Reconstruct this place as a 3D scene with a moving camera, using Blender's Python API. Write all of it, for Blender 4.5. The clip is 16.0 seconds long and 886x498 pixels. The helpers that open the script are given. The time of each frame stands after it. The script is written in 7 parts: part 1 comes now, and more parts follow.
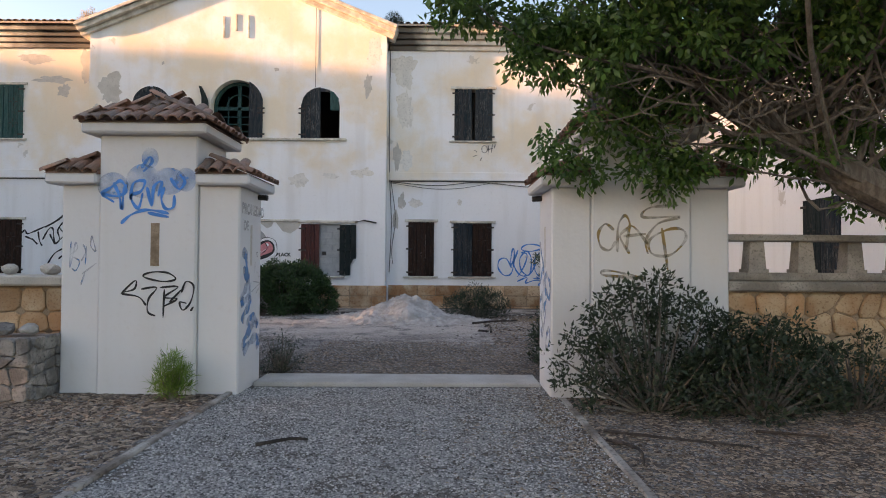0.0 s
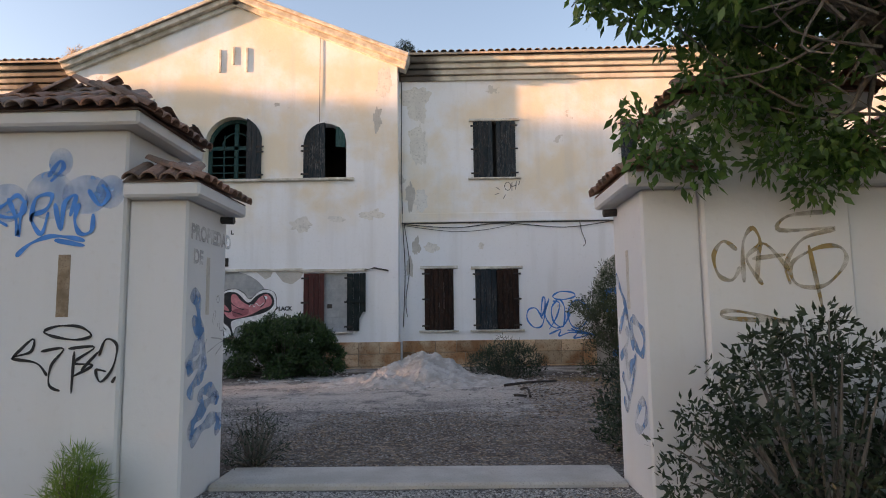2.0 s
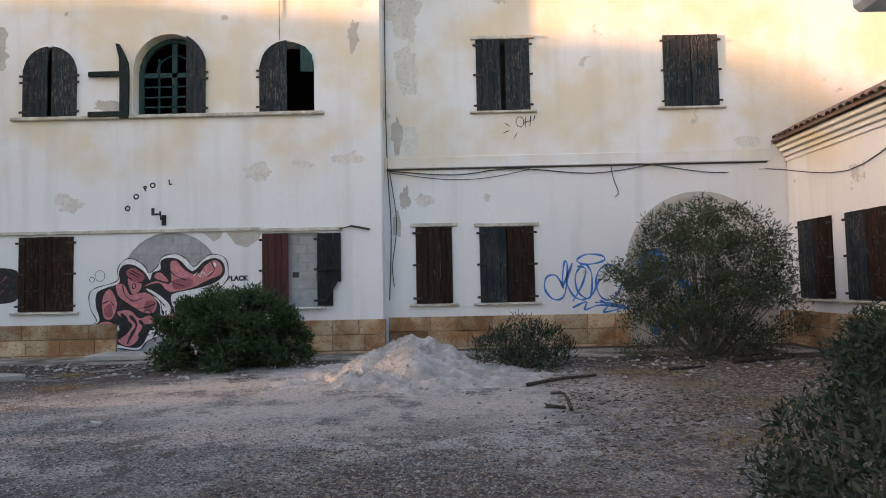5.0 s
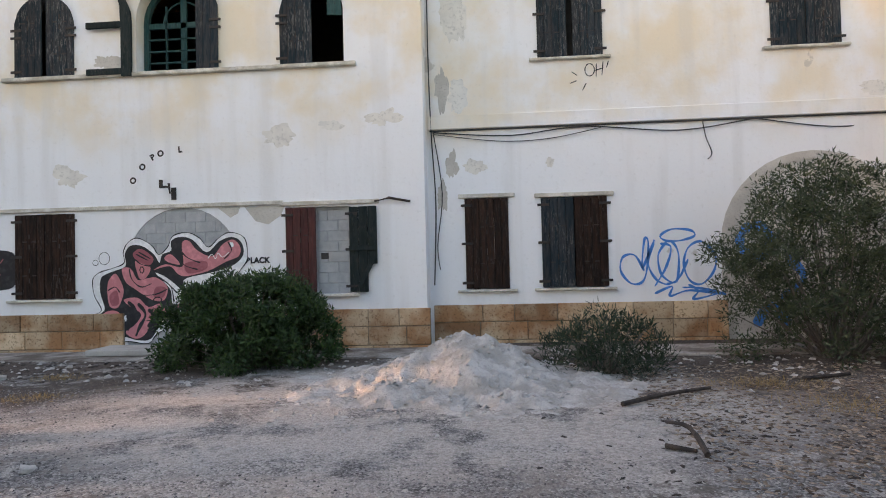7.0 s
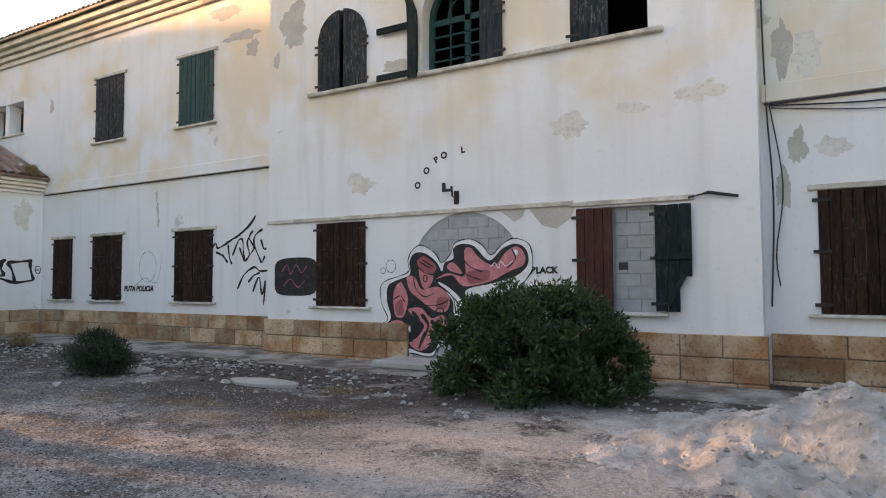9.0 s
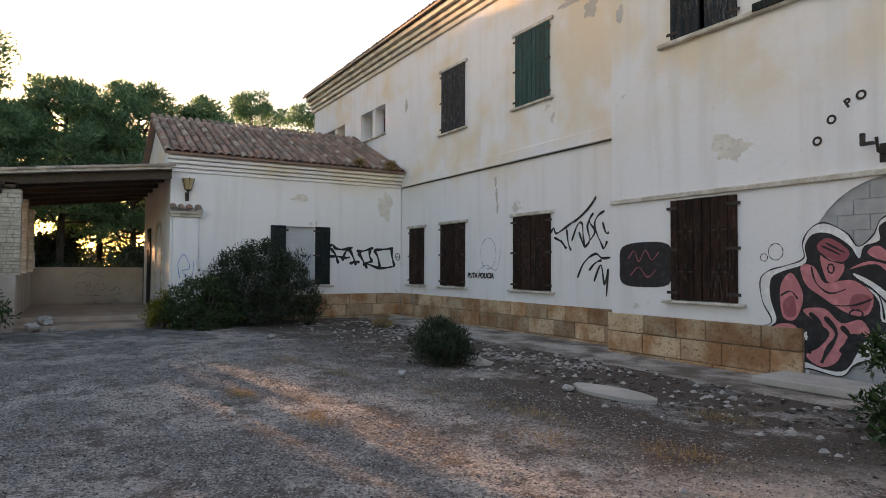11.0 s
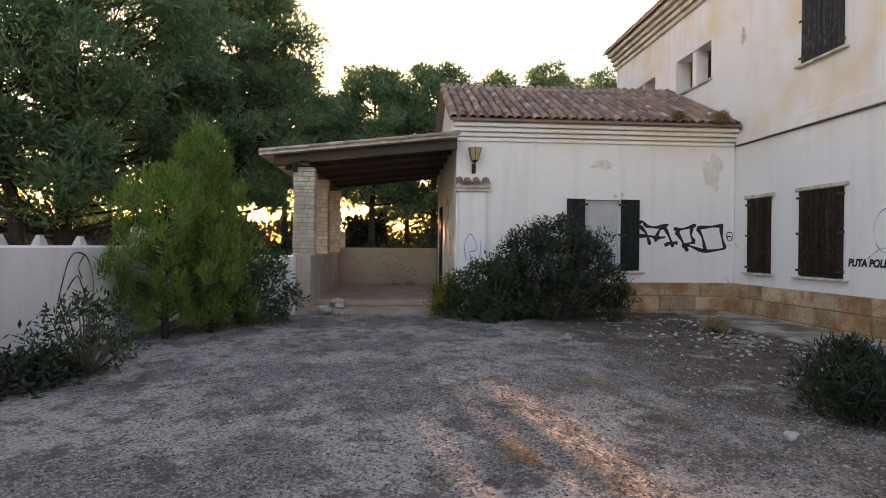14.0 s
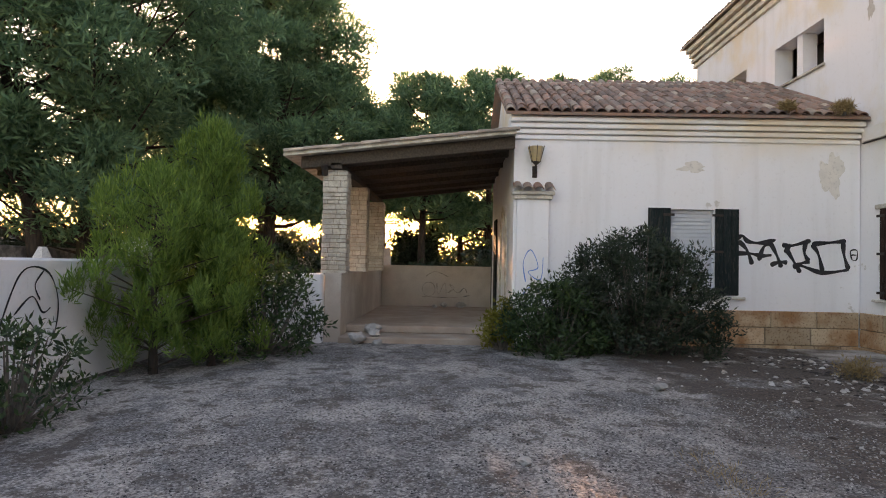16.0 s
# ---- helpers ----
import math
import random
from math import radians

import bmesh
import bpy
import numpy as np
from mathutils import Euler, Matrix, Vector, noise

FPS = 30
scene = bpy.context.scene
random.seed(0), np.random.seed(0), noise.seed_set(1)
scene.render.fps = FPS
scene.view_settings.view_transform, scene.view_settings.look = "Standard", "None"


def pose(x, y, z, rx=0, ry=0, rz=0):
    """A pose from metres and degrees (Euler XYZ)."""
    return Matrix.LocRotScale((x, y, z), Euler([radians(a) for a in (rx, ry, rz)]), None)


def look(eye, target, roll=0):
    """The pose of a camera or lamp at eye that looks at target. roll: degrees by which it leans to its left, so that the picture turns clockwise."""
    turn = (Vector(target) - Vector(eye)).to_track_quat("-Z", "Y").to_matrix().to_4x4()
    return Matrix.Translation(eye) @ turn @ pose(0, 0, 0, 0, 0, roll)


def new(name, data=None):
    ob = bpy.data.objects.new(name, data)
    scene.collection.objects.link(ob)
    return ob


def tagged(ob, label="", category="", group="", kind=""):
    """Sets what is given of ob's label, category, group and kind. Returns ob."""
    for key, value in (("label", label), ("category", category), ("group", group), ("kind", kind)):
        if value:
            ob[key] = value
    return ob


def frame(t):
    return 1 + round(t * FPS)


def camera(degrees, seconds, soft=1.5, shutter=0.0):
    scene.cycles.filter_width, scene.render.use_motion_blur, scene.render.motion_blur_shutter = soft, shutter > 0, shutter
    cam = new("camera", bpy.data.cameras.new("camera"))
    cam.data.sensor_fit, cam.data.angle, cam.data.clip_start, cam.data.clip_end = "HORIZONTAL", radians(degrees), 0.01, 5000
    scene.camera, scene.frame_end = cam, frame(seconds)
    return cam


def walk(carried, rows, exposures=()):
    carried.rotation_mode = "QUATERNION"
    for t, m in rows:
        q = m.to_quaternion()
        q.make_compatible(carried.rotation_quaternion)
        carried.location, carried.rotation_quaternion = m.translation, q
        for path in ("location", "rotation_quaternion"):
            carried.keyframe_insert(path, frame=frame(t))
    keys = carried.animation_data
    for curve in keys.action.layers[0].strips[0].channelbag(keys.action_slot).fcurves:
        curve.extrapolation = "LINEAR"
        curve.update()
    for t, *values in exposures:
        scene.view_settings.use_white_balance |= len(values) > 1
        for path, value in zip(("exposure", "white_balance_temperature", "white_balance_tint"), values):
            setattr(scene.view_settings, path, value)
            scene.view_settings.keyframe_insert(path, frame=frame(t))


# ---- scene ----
cam = camera(70.1, 16.0, soft=1.0)
PATH = [
    (0, (-0.006, 0.042, 1.553), (-0.003, 2.042, 1.596), 0.4),
    (0.5, (-0.044, 0.561, 1.523), (-0.064, 2.558, 1.64), -0.1),
    (1, (-0.109, 1.202, 1.466), (-0.147, 3.194, 1.633), -0.5),
    (1.5, (-0.142, 1.811, 1.431), (-0.183, 3.801, 1.628), -0.7),
    (2, (-0.204, 2.4, 1.444), (-0.243, 4.388, 1.662), -0.7),
    (2.5, (-0.223, 3.015, 1.444), (-0.262, 5.002, 1.673), -0.7),
    (3, (-0.245, 3.71, 1.461), (-0.292, 5.697, 1.68), -0.8),
    (3.5, (-0.254, 4.352, 1.482), (-0.298, 6.342, 1.683), -1.0),
    (3.7, (-0.257, 4.595, 1.487), (-0.295, 6.585, 1.682), -0.8),
    (6, (-0.332, 7.439, 1.589), (-0.357, 9.439, 1.637), -1.4),
    (6.5, (-0.436, 8.024, 1.61), (-0.518, 10.022, 1.647), -1.4),
    (7, (-0.534, 8.455, 1.603), (-0.7, 10.447, 1.652), -1.4),
    (7.5, (-0.644, 8.963, 1.602), (-0.969, 10.935, 1.668), -1.2),
    (8, (-0.872, 9.407, 1.585), (-1.424, 11.328, 1.664), -0.8),
    (8.5, (-1.071, 9.773, 1.593), (-1.831, 11.621, 1.679), -0.7),
    (8.8, (-1.137, 10.001, 1.612), (-2.04, 11.783, 1.703), -0.5),
    (9, (-1.313, 10.23, 1.626), (-2.304, 11.964, 1.722), -0.3),
    (9.5, (-1.599, 10.57, 1.585), (-2.789, 12.174, 1.687), 0.0),
    (10, (-1.897, 10.95, 1.625), (-3.273, 12.398, 1.725), 0.6),
    (10.2, (-2.057, 11.059, 1.631), (-3.522, 12.417, 1.721), 0.4),
    (12.3, (-4.02, 11.927, 1.622), (-5.938, 12.492, 1.655), 0.9),
    (12.5, (-4.233, 12.022, 1.624), (-6.171, 12.516, 1.655), 0.8),
    (13, (-4.783, 12.152, 1.646), (-6.755, 12.488, 1.661), 0.9),
    (13.5, (-5.359, 12.262, 1.634), (-7.345, 12.498, 1.642), 0.8),
    (14, (-5.992, 12.306, 1.639), (-7.987, 12.454, 1.632), 0.6),
    (14.5, (-6.604, 12.435, 1.617), (-8.602, 12.513, 1.615), 0.7),
    (15, (-7.114, 12.462, 1.62), (-9.114, 12.49, 1.631), 0.6),
    (15.5, (-7.732, 12.499, 1.62), (-9.732, 12.494, 1.65), 0.8),
    (16, (-8.37, 12.509, 1.607), (-10.369, 12.48, 1.658), 1.1),
]
EXPOSURES = [(0, 2.03, 6600, 26), (0.5, 1.88, 6550, 26), (1.5, 1.80, 6550, 26), (3.5, 1.84, 6650, 26), (6.0, 2.4, 6800, 25), (7.5, 2.45, 6800, 25), (9.0, 2.3, 6850, 25), (10.0, 2.0, 7000, 25), (12.5, 2.12, 7450, 29), (13.5, 2.27, 7650, 32), (15, 2.48, 7700, 33), (16, 2.52, 7700, 32)]
walk(cam, [(t, look(eye, target, roll)) for t, eye, target, roll in PATH], EXPOSURES)

# ---- light ----
SUN_YAW, SUN_EL = 99.5, 5.5
sun_dir = Vector((-math.sin(radians(SUN_YAW)) * math.cos(radians(SUN_EL)), math.cos(radians(SUN_YAW)) * math.cos(radians(SUN_EL)), math.sin(radians(SUN_EL))))
world = bpy.data.worlds.new("sky")
scene.world = world
world.use_nodes = True
_wn = world.node_tree.nodes
_sky = _wn.new("ShaderNodeTexSky")
_sky.sky_type, _sky.sun_disc = "NISHITA", False
_sky.sun_elevation, _sky.sun_rotation = radians(SUN_EL), radians(-SUN_YAW)
_sky.air_density, _sky.dust_density, _sky.ozone_density = 1.0, 1.4, 1.0
world.node_tree.links.new(_sky.outputs[0], _wn["Background"].inputs[0])
_wn["Background"].inputs[1].default_value = 0.15
sun = new("sun", bpy.data.lights.new("sun", "SUN"))
sun.data.energy, sun.data.angle, sun.data.color = 5.0, radians(0.9), (1.0, 0.57, 0.27)
sun.matrix_world = look(sun_dir * 60, (0, 0, 0))

# ---- materials ----
MATS = {}


def graph(name, rough=0.8, metal=0.0):
    m = bpy.data.materials.new(name)
    m.use_nodes = True
    b = m.node_tree.nodes["Principled BSDF"]
    b.inputs["Roughness"].default_value, b.inputs["Metallic"].default_value = rough, metal
    MATS[name] = m
    return m, m.node_tree, b


def noise_node(t, scale, detail=4.0, stretch=None, rough=0.55, world_space=True):
    n = t.nodes.new("ShaderNodeTexNoise")
    n.inputs["Scale"].default_value, n.inputs["Detail"].default_value, n.inputs["Roughness"].default_value = scale, detail, rough
    g = t.nodes.new("ShaderNodeNewGeometry") if world_space else t.nodes.new("ShaderNodeTexCoord")
    src = g.outputs["Position"] if world_space else g.outputs["Object"]
    if stretch:
        mp = t.nodes.new("ShaderNodeMapping")
        mp.inputs["Scale"].default_value = stretch
        t.links.new(src, mp.inputs[0])
        src = mp.outputs[0]
    t.links.new(src, n.inputs["Vector"])
    return n.outputs["Fac"]


def ramp(t, fac, lo, hi):
    r = t.nodes.new("ShaderNodeMapRange")
    r.interpolation_type = "SMOOTHSTEP"
    r.inputs[1].default_value, r.inputs[2].default_value = lo, hi
    t.links.new(fac, r.inputs[0])
    return r.outputs[0]


def mixc(t, fac, a, b):
    n = t.nodes.new("ShaderNodeMix")
    n.data_type = "RGBA"
    if isinstance(fac, float):
        n.inputs[0].default_value = fac
    else:
        t.links.new(fac, n.inputs[0])
    for sock, v in ((n.inputs[6], a), (n.inputs[7], b)):
        if isinstance(v, tuple):
            sock.default_value = (*v, 1)
        else:
            t.links.new(v, sock)
    return n.outputs[2]


def mulf(t, a, b, op="MULTIPLY"):
    n = t.nodes.new("ShaderNodeMath")
    n.operation = op
    for sock, v in ((n.inputs[0], a), (n.inputs[1], b)):
        if isinstance(v, (int, float)):
            sock.default_value = v
        else:
            t.links.new(v, sock)
    return n.outputs[0]


def bump(t, b, fac, strength, dist=0.01):
    n = t.nodes.new("ShaderNodeBump")
    n.inputs["Strength"].default_value, n.inputs["Distance"].default_value = strength, dist
    t.links.new(fac, n.inputs["Height"])
    t.links.new(n.outputs[0], b.inputs["Normal"])


def coord(t, axis):
    g, s = t.nodes.new("ShaderNodeNewGeometry"), t.nodes.new("ShaderNodeSeparateXYZ")
    t.links.new(g.outputs["Position"], s.inputs[0])
    return s.outputs[axis]


def surf(name, c1, c2, scale=3.0, rough=0.8, fine=60.0, fine_dark=0.75, strength=0.4, stretch=None, metal=0.0, rand=0.0, dist=0.008):
    """Two colours in patches, a fine grain, relief, and a spread from piece to piece."""
    m, t, b = graph(name, rough, metal)
    col = mixc(t, ramp(t, noise_node(t, scale, 5, stretch), 0.35, 0.65), c1, c2)
    grain = noise_node(t, fine, 3, stretch)
    dark = tuple(c * fine_dark for c in c1)
    col = mixc(t, mulf(t, ramp(t, grain, 0.5, 0.75), 0.8), col, dark)
    if rand:
        o = t.nodes.new("ShaderNodeObjectInfo")
        h = t.nodes.new("ShaderNodeHueSaturation")
        v = t.nodes.new("ShaderNodeMapRange")
        v.inputs[3].default_value, v.inputs[4].default_value = 1 - rand, 1 + rand
        t.links.new(o.outputs["Random"], v.inputs[0])
        t.links.new(v.outputs[0], h.inputs["Value"])
        t.links.new(col, h.inputs["Color"])
        col = h.outputs[0]
    t.links.new(col, b.inputs["Base Color"])
    bump(t, b, grain, strength, dist)
    return m


def plaster(name, white, cream, cream_from, soft, dirt=0.28):
    """Lime-washed wall: white below, faded ochre wash above, streaks and blotches where the coat has gone."""
    m, t, b = graph(name, 0.9)
    z = coord(t, 2)
    zz = mulf(t, z, mulf(t, noise_node(t, 0.7, 3), 1.6, "MULTIPLY"), "ADD")
    up = ramp(t, zz, cream_from + 0.8 - soft, cream_from + 0.8 + soft)
    fade = ramp(t, noise_node(t, 0.55, 6), 0.38, 0.62)
    streak = ramp(t, noise_node(t, 1.0, 5, (2.6, 2.6, 0.22)), 0.48, 0.72)
    col = mixc(t, mulf(t, up, mulf(t, fade, 0.9)), white, cream)
    col = mixc(t, mulf(t, streak, dirt), col, (0.62, 0.60, 0.57))
    patch = ramp(t, noise_node(t, 0.9, 8, None, 0.62), 0.665, 0.685)
    col = mixc(t, mulf(t, patch, 0.6), col, (0.50, 0.46, 0.40))
    fine = noise_node(t, 14, 6)
    col = mixc(t, mulf(t, ramp(t, fine, 0.55, 0.8), 0.25), col, (0.55, 0.53, 0.50))
    t.links.new(col, b.inputs["Base Color"])
    h = mulf(t, fine, mulf(t, patch, -1.2), "ADD")
    bump(t, b, h, 0.35, 0.012)
    return m


PLASTER = plaster("facade_plaster", (0.86, 0.86, 0.87), (0.80, 0.69, 0.52), 4.2, 0.7)
GATE_PLASTER = plaster("gate_plaster", (0.68, 0.68, 0.69), (0.62, 0.60, 0.57), 2.5, 0.4, 0.35)
YARD_PLASTER = plaster("yard_wall_plaster", (0.82, 0.82, 0.82), (0.78, 0.76, 0.73), 2.6, 0.4, 0.3)
# Stained, and darker than worn_concrete: the tree's shade is in the colour.
BALUSTRADE = surf("shaded_stained_balustrade_concrete", (0.20, 0.185, 0.165), (0.38, 0.355, 0.32), 2.5, 0.95, 45, 0.6, 0.6)
TRIM = surf("weathered_trim", (0.46, 0.42, 0.35), (0.70, 0.67, 0.60), 4, 0.9, 50)


def cornice_material():
    """Cream cornice with black mould beside the projecting centre."""
    m, t, b = graph("stained_cornice", 0.9)
    x = coord(t, 0)
    wob = mulf(t, mulf(t, noise_node(t, 1.4, 6), 0.5, "SUBTRACT"), 3.0)
    xx = mulf(t, x, wob, "ADD")
    mould = mulf(t, mulf(t, ramp(t, xx, 0.0, -1.2), ramp(t, xx, -5.0, -4.0)), mulf(t, ramp(t, xx, -15.0, -13.0), ramp(t, xx, -10.0, -11.0)), "MAXIMUM")
    base = mixc(t, ramp(t, noise_node(t, 2.0, 6), 0.4, 0.7), (0.74, 0.68, 0.57), (0.56, 0.49, 0.40))
    t.links.new(mixc(t, mulf(t, mould, 0.9), base, (0.06, 0.05, 0.042)), b.inputs["Base Color"])
    bump(t, b, noise_node(t, 30, 4), 0.4, 0.008)
    return m


CORNICE = cornice_material()
PLINTH = surf("sandstone", (0.36, 0.18, 0.08), (0.58, 0.44, 0.29), 1.8, 0.9, 25, 0.45, 0.7, rand=0.3)
MORTAR = surf("mortar", (0.20, 0.145, 0.095), (0.36, 0.28, 0.20), 5, 0.95)
FIELD = surf("ochre_rubble_stone", (0.38, 0.22, 0.11), (0.50, 0.39, 0.26), 2.0, 0.9, 40, 0.6, 0.7, rand=0.25)
GREY_STONE = surf("grey_rubble_stone", (0.13, 0.125, 0.12), (0.32, 0.30, 0.28), 4.0, 0.95, 40, 0.5, 0.9, rand=0.25)
PALE_STONE = surf("pale_pillar_stone", (0.48, 0.43, 0.35), (0.60, 0.55, 0.46), 6.0, 0.9, 40, 0.6, 0.9, rand=0.15)
TILE = surf("clay_tile", (0.30, 0.17, 0.12), (0.22, 0.17, 0.14), 3.0, 0.9, 35, 0.5, 0.6, rand=0.35)
TILE_PALE = surf("lichen_clay_tile", (0.42, 0.34, 0.26), (0.30, 0.24, 0.19), 3.0, 0.9, 35, 0.6, 0.6, rand=0.3)
BLOCK = surf("concrete_block", (0.36, 0.37, 0.38), (0.44, 0.45, 0.45), 6.0, 0.95, 90, 0.8, 0.5, rand=0.08)


def old_wood(name, c1, c2, bare_wood, worn, rand=0.15):
    """Painted boards: upright grain, dark checks, and paint flaked off down the grain."""
    m, t, b = graph(name, 0.88)
    b.inputs["Specular IOR Level"].default_value = 0.2
    col = mixc(t, ramp(t, noise_node(t, 4.0, 5, (5, 5, 0.6)), 0.35, 0.65), c1, c2)
    grain = noise_node(t, 22, 4, (5, 5, 0.35))
    col = mixc(t, mulf(t, ramp(t, grain, 0.5, 0.72), 0.8), col, tuple(c * 0.35 for c in c1))
    flake = mulf(t, ramp(t, noise_node(t, 13, 7, (3, 3, 0.5), 0.7), 0.53, 0.60), ramp(t, noise_node(t, 1.6, 4), 0.38, 0.62))
    col = mixc(t, mulf(t, flake, worn), col, bare_wood)
    o, h, v = t.nodes.new("ShaderNodeObjectInfo"), t.nodes.new("ShaderNodeHueSaturation"), t.nodes.new("ShaderNodeMapRange")
    v.inputs[3].default_value, v.inputs[4].default_value = 1 - rand, 1 + rand
    t.links.new(o.outputs["Random"], v.inputs[0])
    t.links.new(v.outputs[0], h.inputs["Value"])
    t.links.new(col, h.inputs["Color"])
    t.links.new(h.outputs[0], b.inputs["Base Color"])
    bump(t, b, mulf(t, grain, mulf(t, flake, -0.7), "ADD"), 0.6, 0.008)
    return m


SHUT_BROWN = old_wood("brown_shutter_wood", (0.042, 0.021, 0.014), (0.017, 0.011, 0.009), (0.11, 0.09, 0.075), 0.5, 0.25)
SHUT_RED = old_wood("red_shutter_wood", (0.11, 0.04, 0.036), (0.07, 0.03, 0.028), (0.16, 0.11, 0.09), 0.45)
SHUT_GREY = old_wood("peeled_grey_shutter_wood", (0.014, 0.026, 0.034), (0.045, 0.047, 0.05), (0.17, 0.165, 0.16), 0.75, 0.2)
SHUT_GREEN = old_wood("green_shutter_paint", (0.022, 0.075, 0.072), (0.05, 0.105, 0.10), (0.05, 0.045, 0.04), 0.7, 0.15)
SHUT_DARK = old_wood("dark_green_wood", (0.012, 0.021, 0.022), (0.024, 0.032, 0.031), (0.09, 0.085, 0.075), 0.5)
IRON = surf("rusty_black_iron", (0.02, 0.018, 0.017), (0.045, 0.03, 0.022), 9, 0.7, 60)
# Near-black tone: the shade of unlit rooms put into the colour.
DARK_ROOM = surf("shade_dark_interior", (0.05, 0.045, 0.04), (0.07, 0.065, 0.06), 2, 0.95)
CONCRETE = surf("worn_concrete", (0.40, 0.38, 0.34), (0.52, 0.50, 0.46), 1.8, 0.95, 60, 0.7, 0.6)
APRON = surf("dirty_apron_concrete", (0.13, 0.105, 0.085), (0.44, 0.41, 0.37), 1.6, 0.97, 30, 0.5, 0.8)
PORCH_FLOOR = surf("dusty_porch_floor", (0.36, 0.28, 0.22), (0.46, 0.38, 0.31), 1.5, 0.95, 50)
PORCH_WALL = surf("stained_porch_plaster", (0.56, 0.50, 0.43), (0.44, 0.38, 0.32), 1.3, 0.95, 30)
BEAM = surf("dark_beam_wood", (0.06, 0.045, 0.035), (0.10, 0.08, 0.06), 3, 0.85, 40, 0.5, 0.5, (1, 8, 8))
RUBBLE = surf("white_lime_rubble", (0.54, 0.52, 0.49), (0.36, 0.34, 0.31), 4.5, 0.97, 25, 0.7, 0.9, dist=0.03)
BARK = surf("grey_bark", (0.20, 0.18, 0.155), (0.11, 0.095, 0.08), 6, 0.95, 35, 0.5, 0.9, (3, 3, 0.7))
PINE_BARK = surf("dark_pine_bark", (0.07, 0.05, 0.038), (0.035, 0.027, 0.022), 5, 0.95, 25, 0.5, 1.0, (3, 3, 0.6))
STICK = surf("charred_stick", (0.028, 0.023, 0.02), (0.07, 0.055, 0.045), 8, 0.9, 50)
CABLE = surf("black_cable", (0.02, 0.02, 0.02), (0.035, 0.035, 0.035), 8, 0.6)
GREYPLAST = surf("bare_render", (0.50, 0.47, 0.42), (0.58, 0.55, 0.50), 3, 0.95, 30)
ROLLER = surf("white_roller_slats", (0.52, 0.56, 0.60), (0.60, 0.63, 0.66), 2, 0.6)
LAMPGLASS = surf("dusty_amber_glass", (0.55, 0.42, 0.22), (0.45, 0.36, 0.22), 6, 0.3)


def paint(name, c, alpha=1.0):
    """Sprayed paint; alpha under 1 lets the plaster show through a thin coat."""
    m, t, b = graph(name, 0.7)
    f = noise_node(t, 9, 5)
    t.links.new(mixc(t, ramp(t, f, 0.45, 0.75), c, tuple(min(1, x * 1.3 + 0.02) for x in c)), b.inputs["Base Color"])
    if alpha < 1:
        t.links.new(mulf(t, ramp(t, noise_node(t, 5, 4), 0.2, 0.75), alpha), b.inputs["Alpha"])
    return m


P_BLACK, P_BLUE, P_LBLUE = paint("black_spray", (0.012, 0.012, 0.015)), paint("blue_spray", (0.05, 0.22, 0.60)), paint("thin_blue_spray", (0.09, 0.25, 0.52), 0.75)
P_BLUEHAZE, P_GOLD = paint("blue_spray_haze", (0.10, 0.30, 0.66), 0.5), paint("gold_spray", (0.30, 0.20, 0.05), 0.85)
P_PINK, P_DPINK, P_WHITE, P_GREY = paint("pink_paint", (0.55, 0.20, 0.22)), paint("dark_pink_paint", (0.32, 0.09, 0.11)), paint("white_paint", (0.78, 0.78, 0.78)), paint("faint_grey_spray", (0.30, 0.29, 0.28), 0.55)


def crumbs(name, dark, light, rough=0.95):
    """Loose pieces, each of its own shade between two colours."""
    m, t, b = graph(name, rough)
    g = t.nodes.new("ShaderNodeNewGeometry")
    col = mixc(t, g.outputs["Random Per Island"], dark, light)
    col = mixc(t, mulf(t, ramp(t, noise_node(t, 90, 3), 0.45, 0.7), 0.4), col, dark)
    t.links.new(col, b.inputs["Base Color"])
    bump(t, b, noise_node(t, 120, 3), 0.4, 0.003)
    return m


GRAVEL = crumbs("mixed_gravel", (0.045, 0.044, 0.043), (0.62, 0.60, 0.57))
TAR_GRAVEL = crumbs("tarred_gravel", (0.025, 0.025, 0.026), (0.43, 0.415, 0.395))
DEAD_LEAF = crumbs("dead_leaf", (0.045, 0.028, 0.018), (0.42, 0.33, 0.245))


def foliage(name, c1, c2, rough=0.55, through_light=0.35):
    m, t, b = graph(name, rough)
    g = t.nodes.new("ShaderNodeNewGeometry")
    col = mixc(t, g.outputs["Random Per Island"], c1, c2)
    t.links.new(col, b.inputs["Base Color"])
    tr, mx = t.nodes.new("ShaderNodeBsdfTranslucent"), t.nodes.new("ShaderNodeMixShader")
    t.links.new(col, tr.inputs[0])
    mx.inputs[0].default_value = through_light
    t.links.new(b.outputs[0], mx.inputs[1])
    t.links.new(tr.outputs[0], mx.inputs[2])
    t.links.new(mx.outputs[0], t.nodes["Material Output"].inputs[0])
    return m


L_FIG = foliage("ficus_leaf", (0.035, 0.09, 0.022), (0.13, 0.24, 0.05), 0.4)
L_PINE = foliage("pine_needles", (0.065, 0.145, 0.08), (0.17, 0.29, 0.14), 0.7, 0.45)
L_YPINE = foliage("young_pine_needles", (0.075, 0.155, 0.028), (0.22, 0.34, 0.065), 0.6, 0.45)
L_BUSH = foliage("dark_bush_leaf", (0.010, 0.030, 0.010), (0.055, 0.11, 0.028), 0.5, 0.25)
L_OLIVE = foliage("olive_leaf", (0.022, 0.038, 0.018), (0.085, 0.11, 0.05), 0.55, 0.25)
